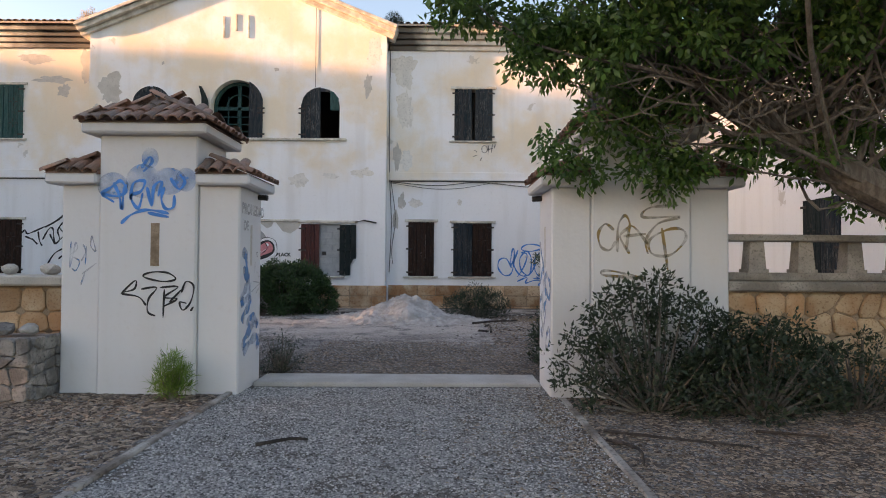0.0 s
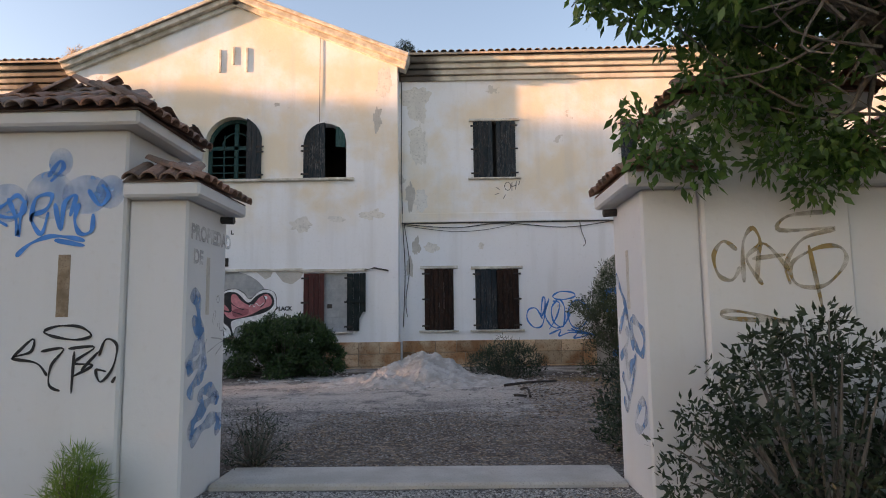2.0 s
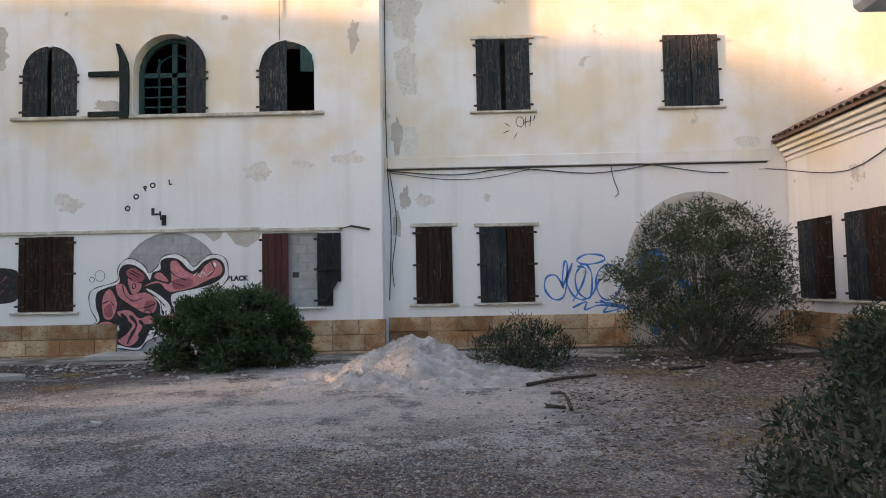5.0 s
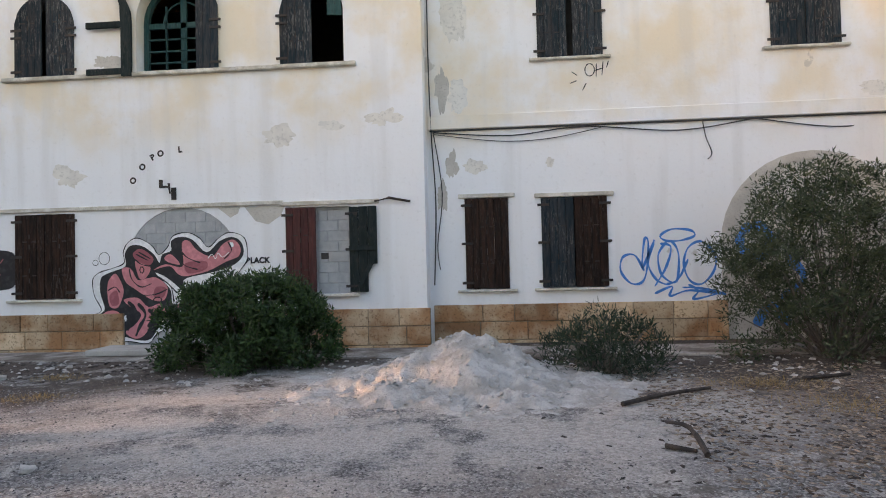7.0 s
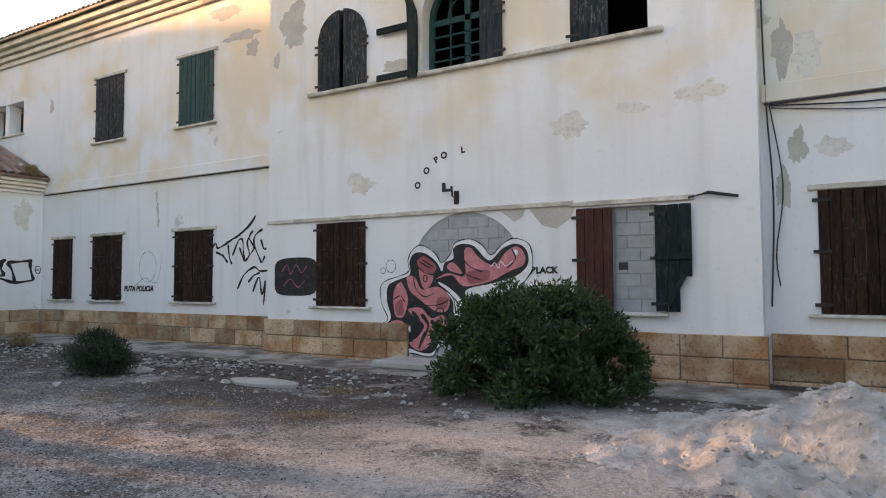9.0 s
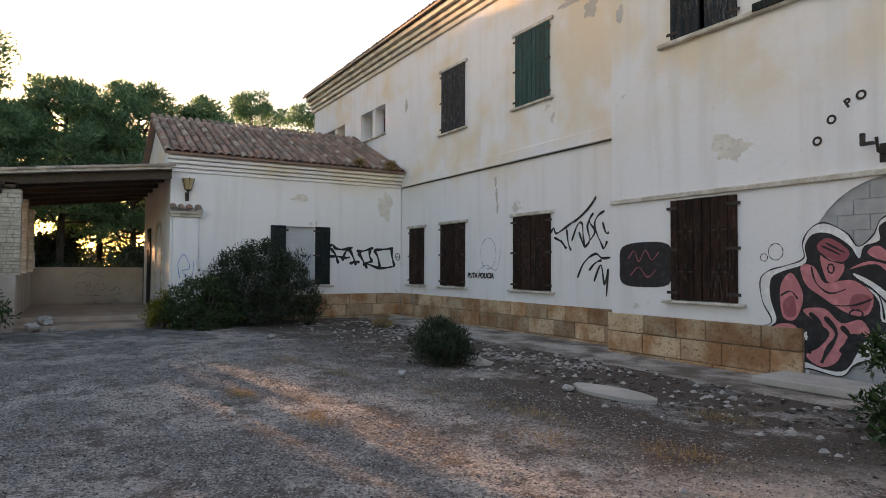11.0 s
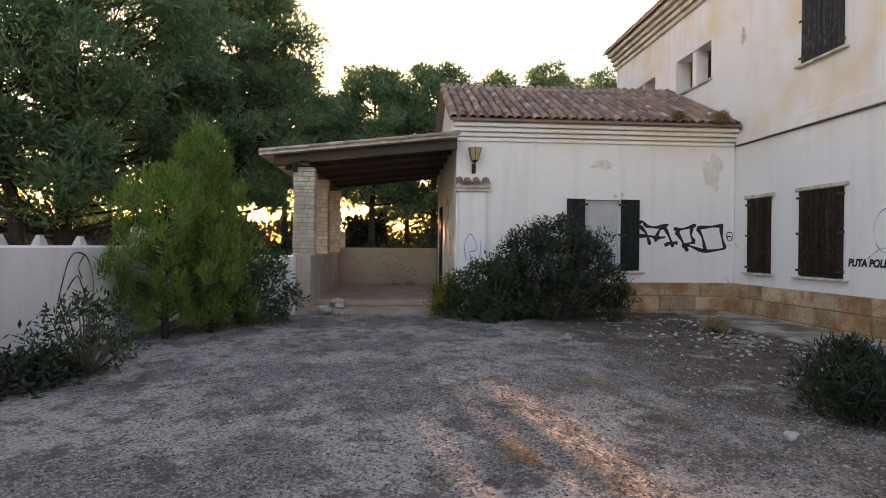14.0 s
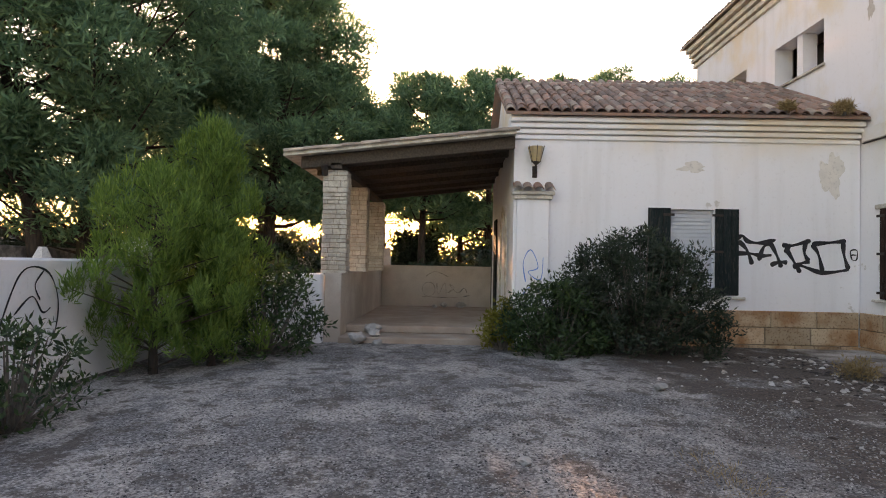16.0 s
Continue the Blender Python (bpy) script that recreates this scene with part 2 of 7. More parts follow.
L_SHRUB = foliage("grey_green_shrub_leaf", (0.012, 0.026, 0.013), (0.042, 0.066, 0.034), 0.5, 0.25)
L_DRY = foliage("dry_grass", (0.24, 0.17, 0.075), (0.38, 0.28, 0.13), 0.8)
L_YELLOW = foliage("yellow_green_leaf", (0.16, 0.16, 0.02), (0.26, 0.24, 0.03), 0.6)


def ground_material():
    m, t, b = graph("gravel_and_dust", 0.97)
    x, y = coord(t, 0), coord(t, 1)
    wob = mulf(t, mulf(t, noise_node(t, 0.5, 4), 0.5, "SUBTRACT"), 3.0)
    peb = t.nodes.new("ShaderNodeTexVoronoi")
    peb.inputs["Scale"].default_value = 48
    g = t.nodes.new("ShaderNodeNewGeometry")
    t.links.new(g.outputs["Position"], peb.inputs["Vector"])
    grain = noise_node(t, 34, 6, None, 0.75)
    med = ramp(t, noise_node(t, 7, 6, None, 0.7), 0.38, 0.64)
    grey = mixc(t, ramp(t, grain, 0.38, 0.62), (0.12, 0.12, 0.125), (0.50, 0.49, 0.47))
    soil = mixc(t, ramp(t, noise_node(t, 30, 6), 0.35, 0.7), (0.035, 0.025, 0.018), (0.17, 0.122, 0.088))
    dust = mixc(t, ramp(t, noise_node(t, 22, 6), 0.3, 0.75), (0.58, 0.54, 0.49), (0.36, 0.33, 0.30))
    tar = mixc(t, ramp(t, grain, 0.38, 0.64), mixc(t, med, (0.05, 0.049, 0.05), (0.14, 0.137, 0.135)), (0.34, 0.33, 0.318))
    # the yard: tarred gravel, dusty patches, brown soil near the building
    d = ramp(t, noise_node(t, 0.55, 8, (1, 1.4, 1), 0.68), 0.47, 0.545)
    yard = mixc(t, d, tar, mixc(t, 0.25, dust, grey))
    pile = mulf(t, mulf(t, mulf(t, mulf(t, x, 1.6, "ADD"), 0.75), 2.0, "POWER"), mulf(t, mulf(t, mulf(t, y, 15.3, "SUBTRACT"), 1.1), 2.0, "POWER"), "ADD")
    white = mulf(t, ramp(t, mulf(t, pile, mulf(t, wob, 2.2), "ADD"), 13.0, 4.0), 0.95)
    near = ramp(t, mulf(t, y, wob, "ADD"), 14.7, 16.2)
    brown = mulf(t, near, ramp(t, noise_node(t, 0.9, 8, None, 0.68), 0.38, 0.50))
    yard = mixc(t, mulf(t, brown, 0.97), yard, soil)
    east = ramp(t, mulf(t, x, wob, "ADD"), 1.5, 2.8)
    yard = mixc(t, mulf(t, east, 0.85), yard, soil)
    gate = mulf(t, ramp(t, mulf(t, y, mulf(t, wob, 0.5), "ADD"), 11.7, 10.4), ramp(t, x, -4.5, -3.0))
    yard = mixc(t, mulf(t, gate, 0.75), yard, soil)
    # outside: pale gravel lane between two kerbs, leaf litter beyond
    lane_a = ramp(t, x, -2.62, -2.5)
    lane_b = ramp(t, mulf(t, x, mulf(t, wob, 0.5), "ADD"), 1.5, 0.4)
    litter = mixc(t, ramp(t, noise_node(t, 1.3, 5), 0.4, 0.62), soil, mixc(t, 0.4, grey, soil))
    lane = mixc(t, 0.25, grey, (0.46, 0.45, 0.43))
    out = mixc(t, mulf(t, lane_a, lane_b), litter, lane)
    col = mixc(t, ramp(t, y, 7.85, 7.95), out, yard)
    crack = ramp(t, peb.outputs["Distance"], 0.42, 0.7)
    cell = t.nodes.new("ShaderNodeSeparateColor")
    t.links.new(peb.outputs["Color"], cell.inputs[0])
    col = mixc(t, mulf(t, mulf(t, ramp(t, cell.outputs[0], 0.62, 0.92), 0.42), mulf(t, 1.0, mulf(t, brown, 0.85), "SUBTRACT")), col, (0.66, 0.64, 0.61))
    col = mixc(t, mulf(t, ramp(t, cell.outputs[1], 0.6, 0.9), 0.62), col, (0.035, 0.032, 0.03))
    col = mixc(t, mulf(t, crack, 0.3), col, (0.05, 0.045, 0.042))
    spots = mulf(t, ramp(t, noise_node(t, 2.2, 9, None, 0.78), 0.51, 0.58), 0.82)
    col = mixc(t, spots, col, (0.085, 0.068, 0.055))
    # lime dust washed out round the heap, with the gravel showing through
    lime = mulf(t, white, ramp(t, noise_node(t, 1.1, 9, None, 0.76), 0.41, 0.53))
    col = mixc(t, mulf(t, lime, ramp(t, y, 10.2, 11.6)), col, mixc(t, mulf(t, ramp(t, cell.outputs[1], 0.75, 0.95), 0.35), dust, (0.16, 0.15, 0.14)))
    t.links.new(col, b.inputs["Base Color"])
    h = mulf(t, mulf(t, peb.outputs["Distance"], -1.0), mulf(t, grain, 0.8), "ADD")
    bump(t, b, h, 0.9, 0.016)
    return m


GROUND = ground_material()


# ---- mesh tools ----
def link_mesh(name, bm, mat, parent=None, label="", smooth=False):
    me = bpy.data.meshes.new(name)
    bmesh.ops.recalc_face_normals(bm, faces=bm.faces[:])
    bm.to_mesh(me)
    bm.free()
    if smooth:
        me.shade_smooth()
    me.materials.append(mat)
    ob = new(name, me)
    if parent is not None:
        ob.parent = parent
    if label:
        ob["label"] = label
    return ob


def part(name, bm, mat, parent, label="", smooth=False):
    return link_mesh(name, bm, mat, parent, label, smooth)


def pydata(name, verts, faces, mat, parent=None, smooth=False):
    me = bpy.data.meshes.new(name)
    me.from_pydata(verts, [], faces)
    if smooth:
        me.shade_smooth()
    me.materials.append(mat)
    ob = new(name, me)
    if parent is not None:
        ob.parent = parent
    return ob


def thing(name, label, category, group="", kind="", at=None):
    e = new(name)
    e.empty_display_size = 0.2
    if at is not None:
        e.location = at
    return tagged(e, label, category, group, kind)


def box(bm, a, b, bevel=0.0):
    c = [(p + q) / 2 for p, q in zip(a, b)]
    s = [abs(q - p) for p, q in zip(a, b)]
    g = bmesh.ops.create_cube(bm, size=1, matrix=Matrix.Translation(c) @ Matrix.Diagonal((*s, 1)))
    if bevel:
        es = {e for v in g["verts"] for e in v.link_edges}
        bmesh.ops.bevel(bm, geom=list(es), offset=bevel, segments=1, affect="EDGES")
    return bm


def boxes(*ab, bevel=0.0):
    bm = bmesh.new()
    for a, b in ab:
        box(bm, a, b, bevel)
    return bm


class Face:
    """A wall's face: u runs along it, v up, d out of it."""

    def __init__(self, axis, at, out):
        self.axis, self.at, self.out = axis, at, out

    def p(self, u, v, d=0.0):
        w = self.at + self.out * d
        return Vector((u, w, v)) if self.axis == "y" else Vector((w, u, v))

    def box(self, bm, u0, u1, v0, v1, d0, d1, bevel=0.0):
        a, b = self.p(u0, v0, d0), self.p(u1, v1, d1)
        return box(bm, [min(i, j) for i, j in zip(a, b)], [max(i, j) for i, j in zip(a, b)], bevel)


CENTRE, WING, WEST, EAST = Face("y", 20.2, -1), Face("y", 20.8, -1), Face("x", -21.3, 1), Face("x", 7.5, -1)


def arch(u0, u1, v0, spring, n=14):
    c, r = (u0 + u1) / 2, (u1 - u0) / 2
    return [(u0, v0), (u1, v0)] + [(c + r * math.cos(math.pi * i / n), spring + r * math.sin(math.pi * i / n)) for i in range(n + 1)]


def rect(u0, u1, v0, v1):
    return [(u0, v0), (u1, v0), (u1, v1), (u0, v1)]


def slab(f, outline, holes, d0, d1):
    """A sheet with openings through it, from depth d0 to d1."""
    bm = bmesh.new()
    for loop in (outline, *holes):
        vs = [bm.verts.new(f.p(u, v, d1)) for u, v in loop]
        for i in range(len(vs)):
            bm.edges.new((vs[i - 1], vs[i]))
    bmesh.ops.triangle_fill(bm, use_beauty=True, use_dissolve=False, edges=bm.edges[:])
    r = bmesh.ops.extrude_face_region(bm, geom=bm.faces[:])
    mv = f.p(0, 0, d0) - f.p(0, 0, d1)
    bmesh.ops.translate(bm, verts=[g for g in r["geom"] if isinstance(g, bmesh.types.BMVert)], vec=mv)
    return bm


def spline(pts, closed=False, n=6):
    """A smooth line through a few points (Catmull-Rom)."""
    out, k = [], len(pts)
    for i in range(k if closed else k - 1):
        q = [pts[(i + j) % k] if closed else pts[min(max(i + j, 0), k - 1)] for j in (-1, 0, 1, 2)]
        for s in range(n):
            t = s / n
            out.append(tuple(0.5 * (2 * q[1][a] + (q[2][a] - q[0][a]) * t + (2 * q[0][a] - 5 * q[1][a] + 4 * q[2][a] - q[3][a]) * t * t
                                    + (3 * q[1][a] - q[0][a] - 3 * q[2][a] + q[3][a]) * t ** 3) for a in range(len(pts[0]))))
    if not closed:
        out.append(tuple(pts[-1]))
    return out


LIFT = [0.004]


def stroke(bm, f, pts, w, closed=False, straight=False):
    """A painted line on a wall's face."""
    LIFT[0] = 0.004 + (LIFT[0] - 0.004 + 0.0004) % 0.006
    line = list(pts) if straight else spline(pts, closed)
    if closed:
        line = line + [line[0]]
    n, rows = len(line), []
    for i, (u, v) in enumerate(line):
        a, b = line[max(i - 1, 0)], line[min(i + 1, n - 1)]
        t = Vector((b[0] - a[0], b[1] - a[1]))
        t = t.normalized() if t.length > 1e-6 else Vector((1, 0))
        h = w / 2 * (0.75 + 0.25 * math.sin(i * 0.7)) * (0.5 if i in (0, n - 1) and not closed else 1)
        rows.append((bm.verts.new(f.p(u - t.y * h, v + t.x * h, LIFT[0])), bm.verts.new(f.p(u + t.y * h, v - t.x * h, LIFT[0]))))
    for a, b in zip(rows, rows[1:]):
        bm.faces.new((a[0], a[1], b[1], b[0]))


def blot(bm, f, pts, lift, smooth=True):
    line = spline(pts, True, 4) if smooth else pts
    vs = [bm.verts.new(f.p(u, v, lift)) for u, v in line]
    es = [bm.edges.new((vs[i - 1], vs[i])) for i in range(len(vs))]
    bmesh.ops.triangle_fill(bm, use_beauty=True, edges=es)


def words(name, body, f, u, v, size, mat, parent, turn=0.0, shear=0.0):
    c = bpy.data.curves.new(name, "FONT")
    c.body, c.size, c.shear, c.fill_mode, c.offset = body, size, shear, "FRONT", size * 0.05
    c.materials.append(mat)
    ob = new(name, c)
    if f.axis == "y":
        r = Matrix.Rotation(radians(90), 4, "X")
    elif f.out > 0:
        r = Matrix.Rotation(radians(90), 4, "Z") @ Matrix.Rotation(radians(90), 4, "X")
    else:
        r = Matrix.Rotation(radians(-90), 4, "Z") @ Matrix.Rotation(radians(90), 4, "X")
    ob.matrix_world = Matrix.Translation(f.p(u, v, 0.009)) @ r @ Matrix.Rotation(radians(turn), 4, "Z")
    ob.parent = parent
    return ob


def tube(bm, pts, radii, sides=7):
    """A tapered limb along a line of points."""
    rings = []
    for i, p in enumerate(pts):
        p = Vector(p)
        t = (Vector(pts[min(i + 1, len(pts) - 1)]) - Vector(pts[max(i - 1, 0)]))
        t = t.normalized() if t.length > 1e-6 else Vector((0, 0, 1))
        a = t.orthogonal().normalized()
        b = t.cross(a)
        rings.append([bm.verts.new(p + radii[i] * (math.cos(2 * math.pi * k / sides) * a + math.sin(2 * math.pi * k / sides) * b)) for k in range(sides)])
    for r0, r1 in zip(rings, rings[1:]):
        # match the nearest start vertex, so that rings do not twist
        k0 = min(range(sides), key=lambda k: (r1[k].co - Vector(r1[0].co) - (r0[0].co - r0[0].co)).length)
        off = min(range(sides), key=lambda k: (r1[k].co - r0[0].co).length)
        for k in range(sides):
            bm.faces.new((r0[k], r0[(k + 1) % sides], r1[(k + 1 + off) % sides], r1[(k + off) % sides]))
    for r in (rings[0], rings[-1]):
        bm.faces.new(r)
    return bm

# ---- ground ----
GY = 0.06


def ground_height(x, y):
    z = GY * min(1, max(0, (y - 8) / 3))
    return z + 0.025 * noise.noise(Vector((x * 0.35, y * 0.35, 0)))


def build_ground():
    bm = bmesh.new()
    xs = sorted({-900, -300, -120, -60, -45} | {-36 + 0.6 * i for i in range(92)} | {25, 40, 80, 300, 900})
    ys = sorted({-900, -300, -100, -40, -15} | {-8 + 0.5 * i for i in range(60)} | {24, 30, 45, 80, 300, 900})
    grid = [[bm.verts.new((x, y, ground_height(x, y) if -36 <= x <= 19 and -8 <= y <= 21.5 else 0.0)) for x in xs] for y in ys]
    for r0, r1 in zip(grid, grid[1:]):
        for i in range(len(xs) - 1):
            bm.faces.new((r0[i], r0[i + 1], r1[i + 1], r1[i]))
    return tagged(link_mesh("ground", bm, GROUND, smooth=True), "grey gravel and dusty tarred ground with brown soil", "ground", kind="structure")


ground = build_ground()

# ---- main building ----
C0, C1, CX = -11.36, -1.83, -6.6
EAVE = 8.55


def windows_rects(specs):
    return [rect(*s) for s in specs]


A_BIG = arch(-7.45, -5.80, 5.50, 6.55)
A_LEFT = arch(-9.96, -8.74, 5.50, 6.52)
A_RIGHT = arch(-4.54, -3.32, 5.50, 6.52)
LOW_ARCH = arch(-7.70, -5.42, 0.14, 1.69, 18)
wall_centre = tagged(link_mesh("wall_centre", slab(CENTRE, [(C0, 0), (C1, 0), (C1, 9.0), (CX, 11.0), (C0, 9.0)],
                     [A_BIG, A_LEFT, A_RIGHT, LOW_ARCH, rect(-9.98, -8.76, 1.1, 2.78), rect(-4.5, -3.25, 1.1, 2.76)], -0.45, 0), PLASTER),
                     "white and faded ochre plaster gabled centre wall with graffiti", "wall", kind="structure")
EAST_WIN = [(-1.11, -0.28, 1.1, 2.88), (0.37, 1.61, 1.1, 2.85), (0.38, 1.62, 5.57, 7.28), (4.76, 6.02, 5.57, 7.28)]
EAST_ARCH = arch(3.86, 7.02, 0.05, 1.86, 18)
wall_east = tagged(link_mesh("wall_east", slab(WING, rect(C1, 16.6, 0, EAVE), [rect(*w) for w in EAST_WIN] + [EAST_ARCH], -0.45, 0), PLASTER),
                   "white and faded ochre plaster two-storey wall with shuttered windows", "wall", kind="structure")
WEST_WIN = [(-15.20, -13.82, 1.1, 2.87), (-18.72, -17.42, 1.1, 2.88), (-20.68, -19.75, 1.1, 2.86), (-15.12, -13.86, 5.55, 7.32), (-18.70, -17.46, 5.55, 7.36),
            (-24.75, -22.6, 6.32, 7.35), (-28.5, -26.35, 6.32, 7.35)]
wall_west = tagged(link_mesh("wall_west", slab(WING, rect(-30.0, C0, 0, EAVE), [rect(*w) for w in WEST_WIN], -0.45, 0), PLASTER),
                   "white and faded ochre plaster two-storey wall with graffiti", "wall", kind="structure")
bm = boxes(((C0, 20.65, 0), (C0 + 0.4, 21.25, 9.0)), ((C1 - 0.4, 20.65, 0), (C1, 21.25, 9.0)))
tagged(link_mesh("wall_return", bm, PLASTER), "plaster returns of the projecting centre", "wall", kind="structure")
bm = boxes(((-30.0, 30.5, 0), (16.6, 30.9, 9.25)))
for ex in (-29.6, 16.2):
    tagged(link_mesh("wall_end", slab(Face("x", ex, 1), [(21.25, 0), (30.5, 0), (30.5, 9.25), (25.8, 10.6), (21.25, 9.4)], [], 0, 0.4), PLASTER), "plain plaster gable end of the main building", "wall", kind="structure")
tagged(link_mesh("wall_north", bm, PLASTER), "plain plaster rear and end walls of the building", "wall", kind="structure")
# Unseen floors and partition, added dark so that the openings look unlit.
bm = boxes(((-29.6, 21.25, 4.2), (16.2, 30.5, 4.45)), ((-29.6, 21.25, 0.02), (16.2, 30.5, 0.1)), ((-29.6, 24.5, 0.1), (16.2, 24.6, 8.5)))
tagged(link_mesh("floor", bm, DARK_ROOM), "unseen floors and partition inside the building, coloured dark as room shade", "floor", kind="structure")


def roof_slab(pts, thick, mat, name, label, parent=None):
    bm = bmesh.new()
    vs = [bm.verts.new(p) for p in pts]
    bm.faces.new(vs)
    r = bmesh.ops.extrude_face_region(bm, geom=bm.faces[:])
    bmesh.ops.translate(bm, verts=[g for g in r["geom"] if isinstance(g, bmesh.types.BMVert)], vec=(0, 0, thick))
    ob = link_mesh(name, bm, mat, parent)
    return tagged(ob, label, "roof", kind="structure")


roof_slab([(-30.4, 20.35, 9.22), (16.9, 20.35, 9.22), (16.9, 25.8, 10.7), (-30.4, 25.8, 10.7)], 0.06, TILE_PALE, "roof_south", "weathered clay tile roof of the main building")
roof_slab([(-30.4, 25.8, 10.7), (16.9, 25.8, 10.7), (16.9, 31.3, 9.2), (-30.4, 31.3, 9.2)], 0.06, TILE_PALE, "roof_north", "weathered clay tile roof of the main building")
roof_slab([(C0 - 0.25, 19.9, 9.04), (CX, 19.9, 11.03), (CX, 26, 11.03), (C0 - 0.25, 26, 9.04)], 0.1, TILE_PALE, "roof_gable", "weathered tile roof of the gabled centre")
roof_slab([(CX, 19.9, 11.03), (C1 + 0.25, 19.9, 9.04), (C1 + 0.25, 26, 9.04), (CX, 26, 11.03)], 0.1, TILE_PALE, "roof_gable", "weathered tile roof of the gabled centre")


def stepped_cornice(name, f, u0, u1, v, label, mat=CORNICE, steps=((0, 0.14, 0.07), (0.17, 0.31, 0.14), (0.34, 0.48, 0.22), (0.50, 0.66, 0.34))):
    bm = bmesh.new()
    for a, b, d in steps:
        f.box(bm, u0, u1, v + a, v + b, -0.45, d, 0.012)
        f.box(bm, u0, u1, v + b - 0.01, v + b + 0.04, -0.45, d - 0.06)
    return tagged(link_mesh(name, bm, mat), label, "cornice", kind="structure")


stepped_cornice("cornice_east", WING, C1 + 0.05, 16.8, EAVE, "stained stepped plaster cornice under the eaves")
stepped_cornice("cornice_west", WING, -30.2, C0 - 0.05, EAVE, "stained stepped plaster cornice under the eaves")


def raking():
    for sx in (-1, 1):
        half = (C1 - C0) / 2 + 0.2
        a = math.atan2(2.0, half)
        n = math.hypot(2.0, half)
        bm = bmesh.new()
        for lo, hi, d in ((-0.30, -0.16, 0.10), (-0.16, 0.0, 0.24), (0.0, 0.10, 0.32)):
            box(bm, (0, -d, lo), (n + 0.15, 0.4, hi), 0.012)
        ob = link_mesh("raking_cornice", bm, TRIM)
        ob.matrix_world = Matrix.Translation((CX, 20.2, 11.05)) @ (Matrix.Rotation(math.pi, 4, "Z") if sx < 0 else Matrix()) @ Matrix.Rotation(a, 4, "Y")
        if sx < 0:
            ob.matrix_world = Matrix.Translation((CX, 20.2, 11.05)) @ Matrix.Scale(-1, 4, (1, 0, 0)) @ Matrix.Rotation(a, 4, "Y")
        tagged(ob, "weathered plaster raking cornice along the gable", "cornice", kind="structure")


raking()
bm = bmesh.new()
CENTRE.box(bm, C0, -4.55, 2.82, 2.90, -0.02, 0.05, 0.01)
CENTRE.box(bm, -4.6, -2.7, 2.79, 2.87, -0.02, 0.05, 0.01)
CENTRE.box(bm, -10.22, -3.08, 5.42, 5.50, -0.1, 0.09, 0.015)
tagged(link_mesh("trim", bm, TRIM), "cracked plaster string course and sill ledge", "trim", kind="structure")
bm = bmesh.new()
for u0, u1 in ((C1 + 0.03, 7.1), (-21.2, C0 - 0.03)):
    WING.box(bm, u0, u1, 4.25, 4.52, -0.02, 0.05, 0.01)
tagged(link_mesh("trim", bm, PLASTER), "white painted string course between the storeys", "trim", kind="structure")
bm = bmesh.new()
for u0, u1 in ((C1 + 0.06, 7.05), (-21.2, C0 - 0.03)):
    bm = bmesh.new()
    WING.box(bm, u0, u1, 4.214, 4.238, -0.02, 0.04)
    tagged(link_mesh("cable", bm, CABLE), "dark cable run clipped under the string course", "cable")
bm = bmesh.new()
for u, lo, hi in ((-7.06, 8.72, 9.42), (-6.66, 8.95, 9.5), (-6.27, 8.72, 9.46)):
    CENTRE.box(bm, u - 0.035, u + 0.035, lo, hi, -0.01, 0.03, 0.008)
tagged(link_mesh("trim", bm, TRIM), "narrow raised plaster bars high on the gable", "trim", kind="structure")
bm = bmesh.new()
tube(bm, [CENTRE.p(-4.1, 7.15, 0.02), CENTRE.p(-4.1, 9.9, 0.02)], [0.008, 0.008], 5)
tagged(link_mesh("cable", bm, CABLE), "thin black lightning cable down the gable", "cable")

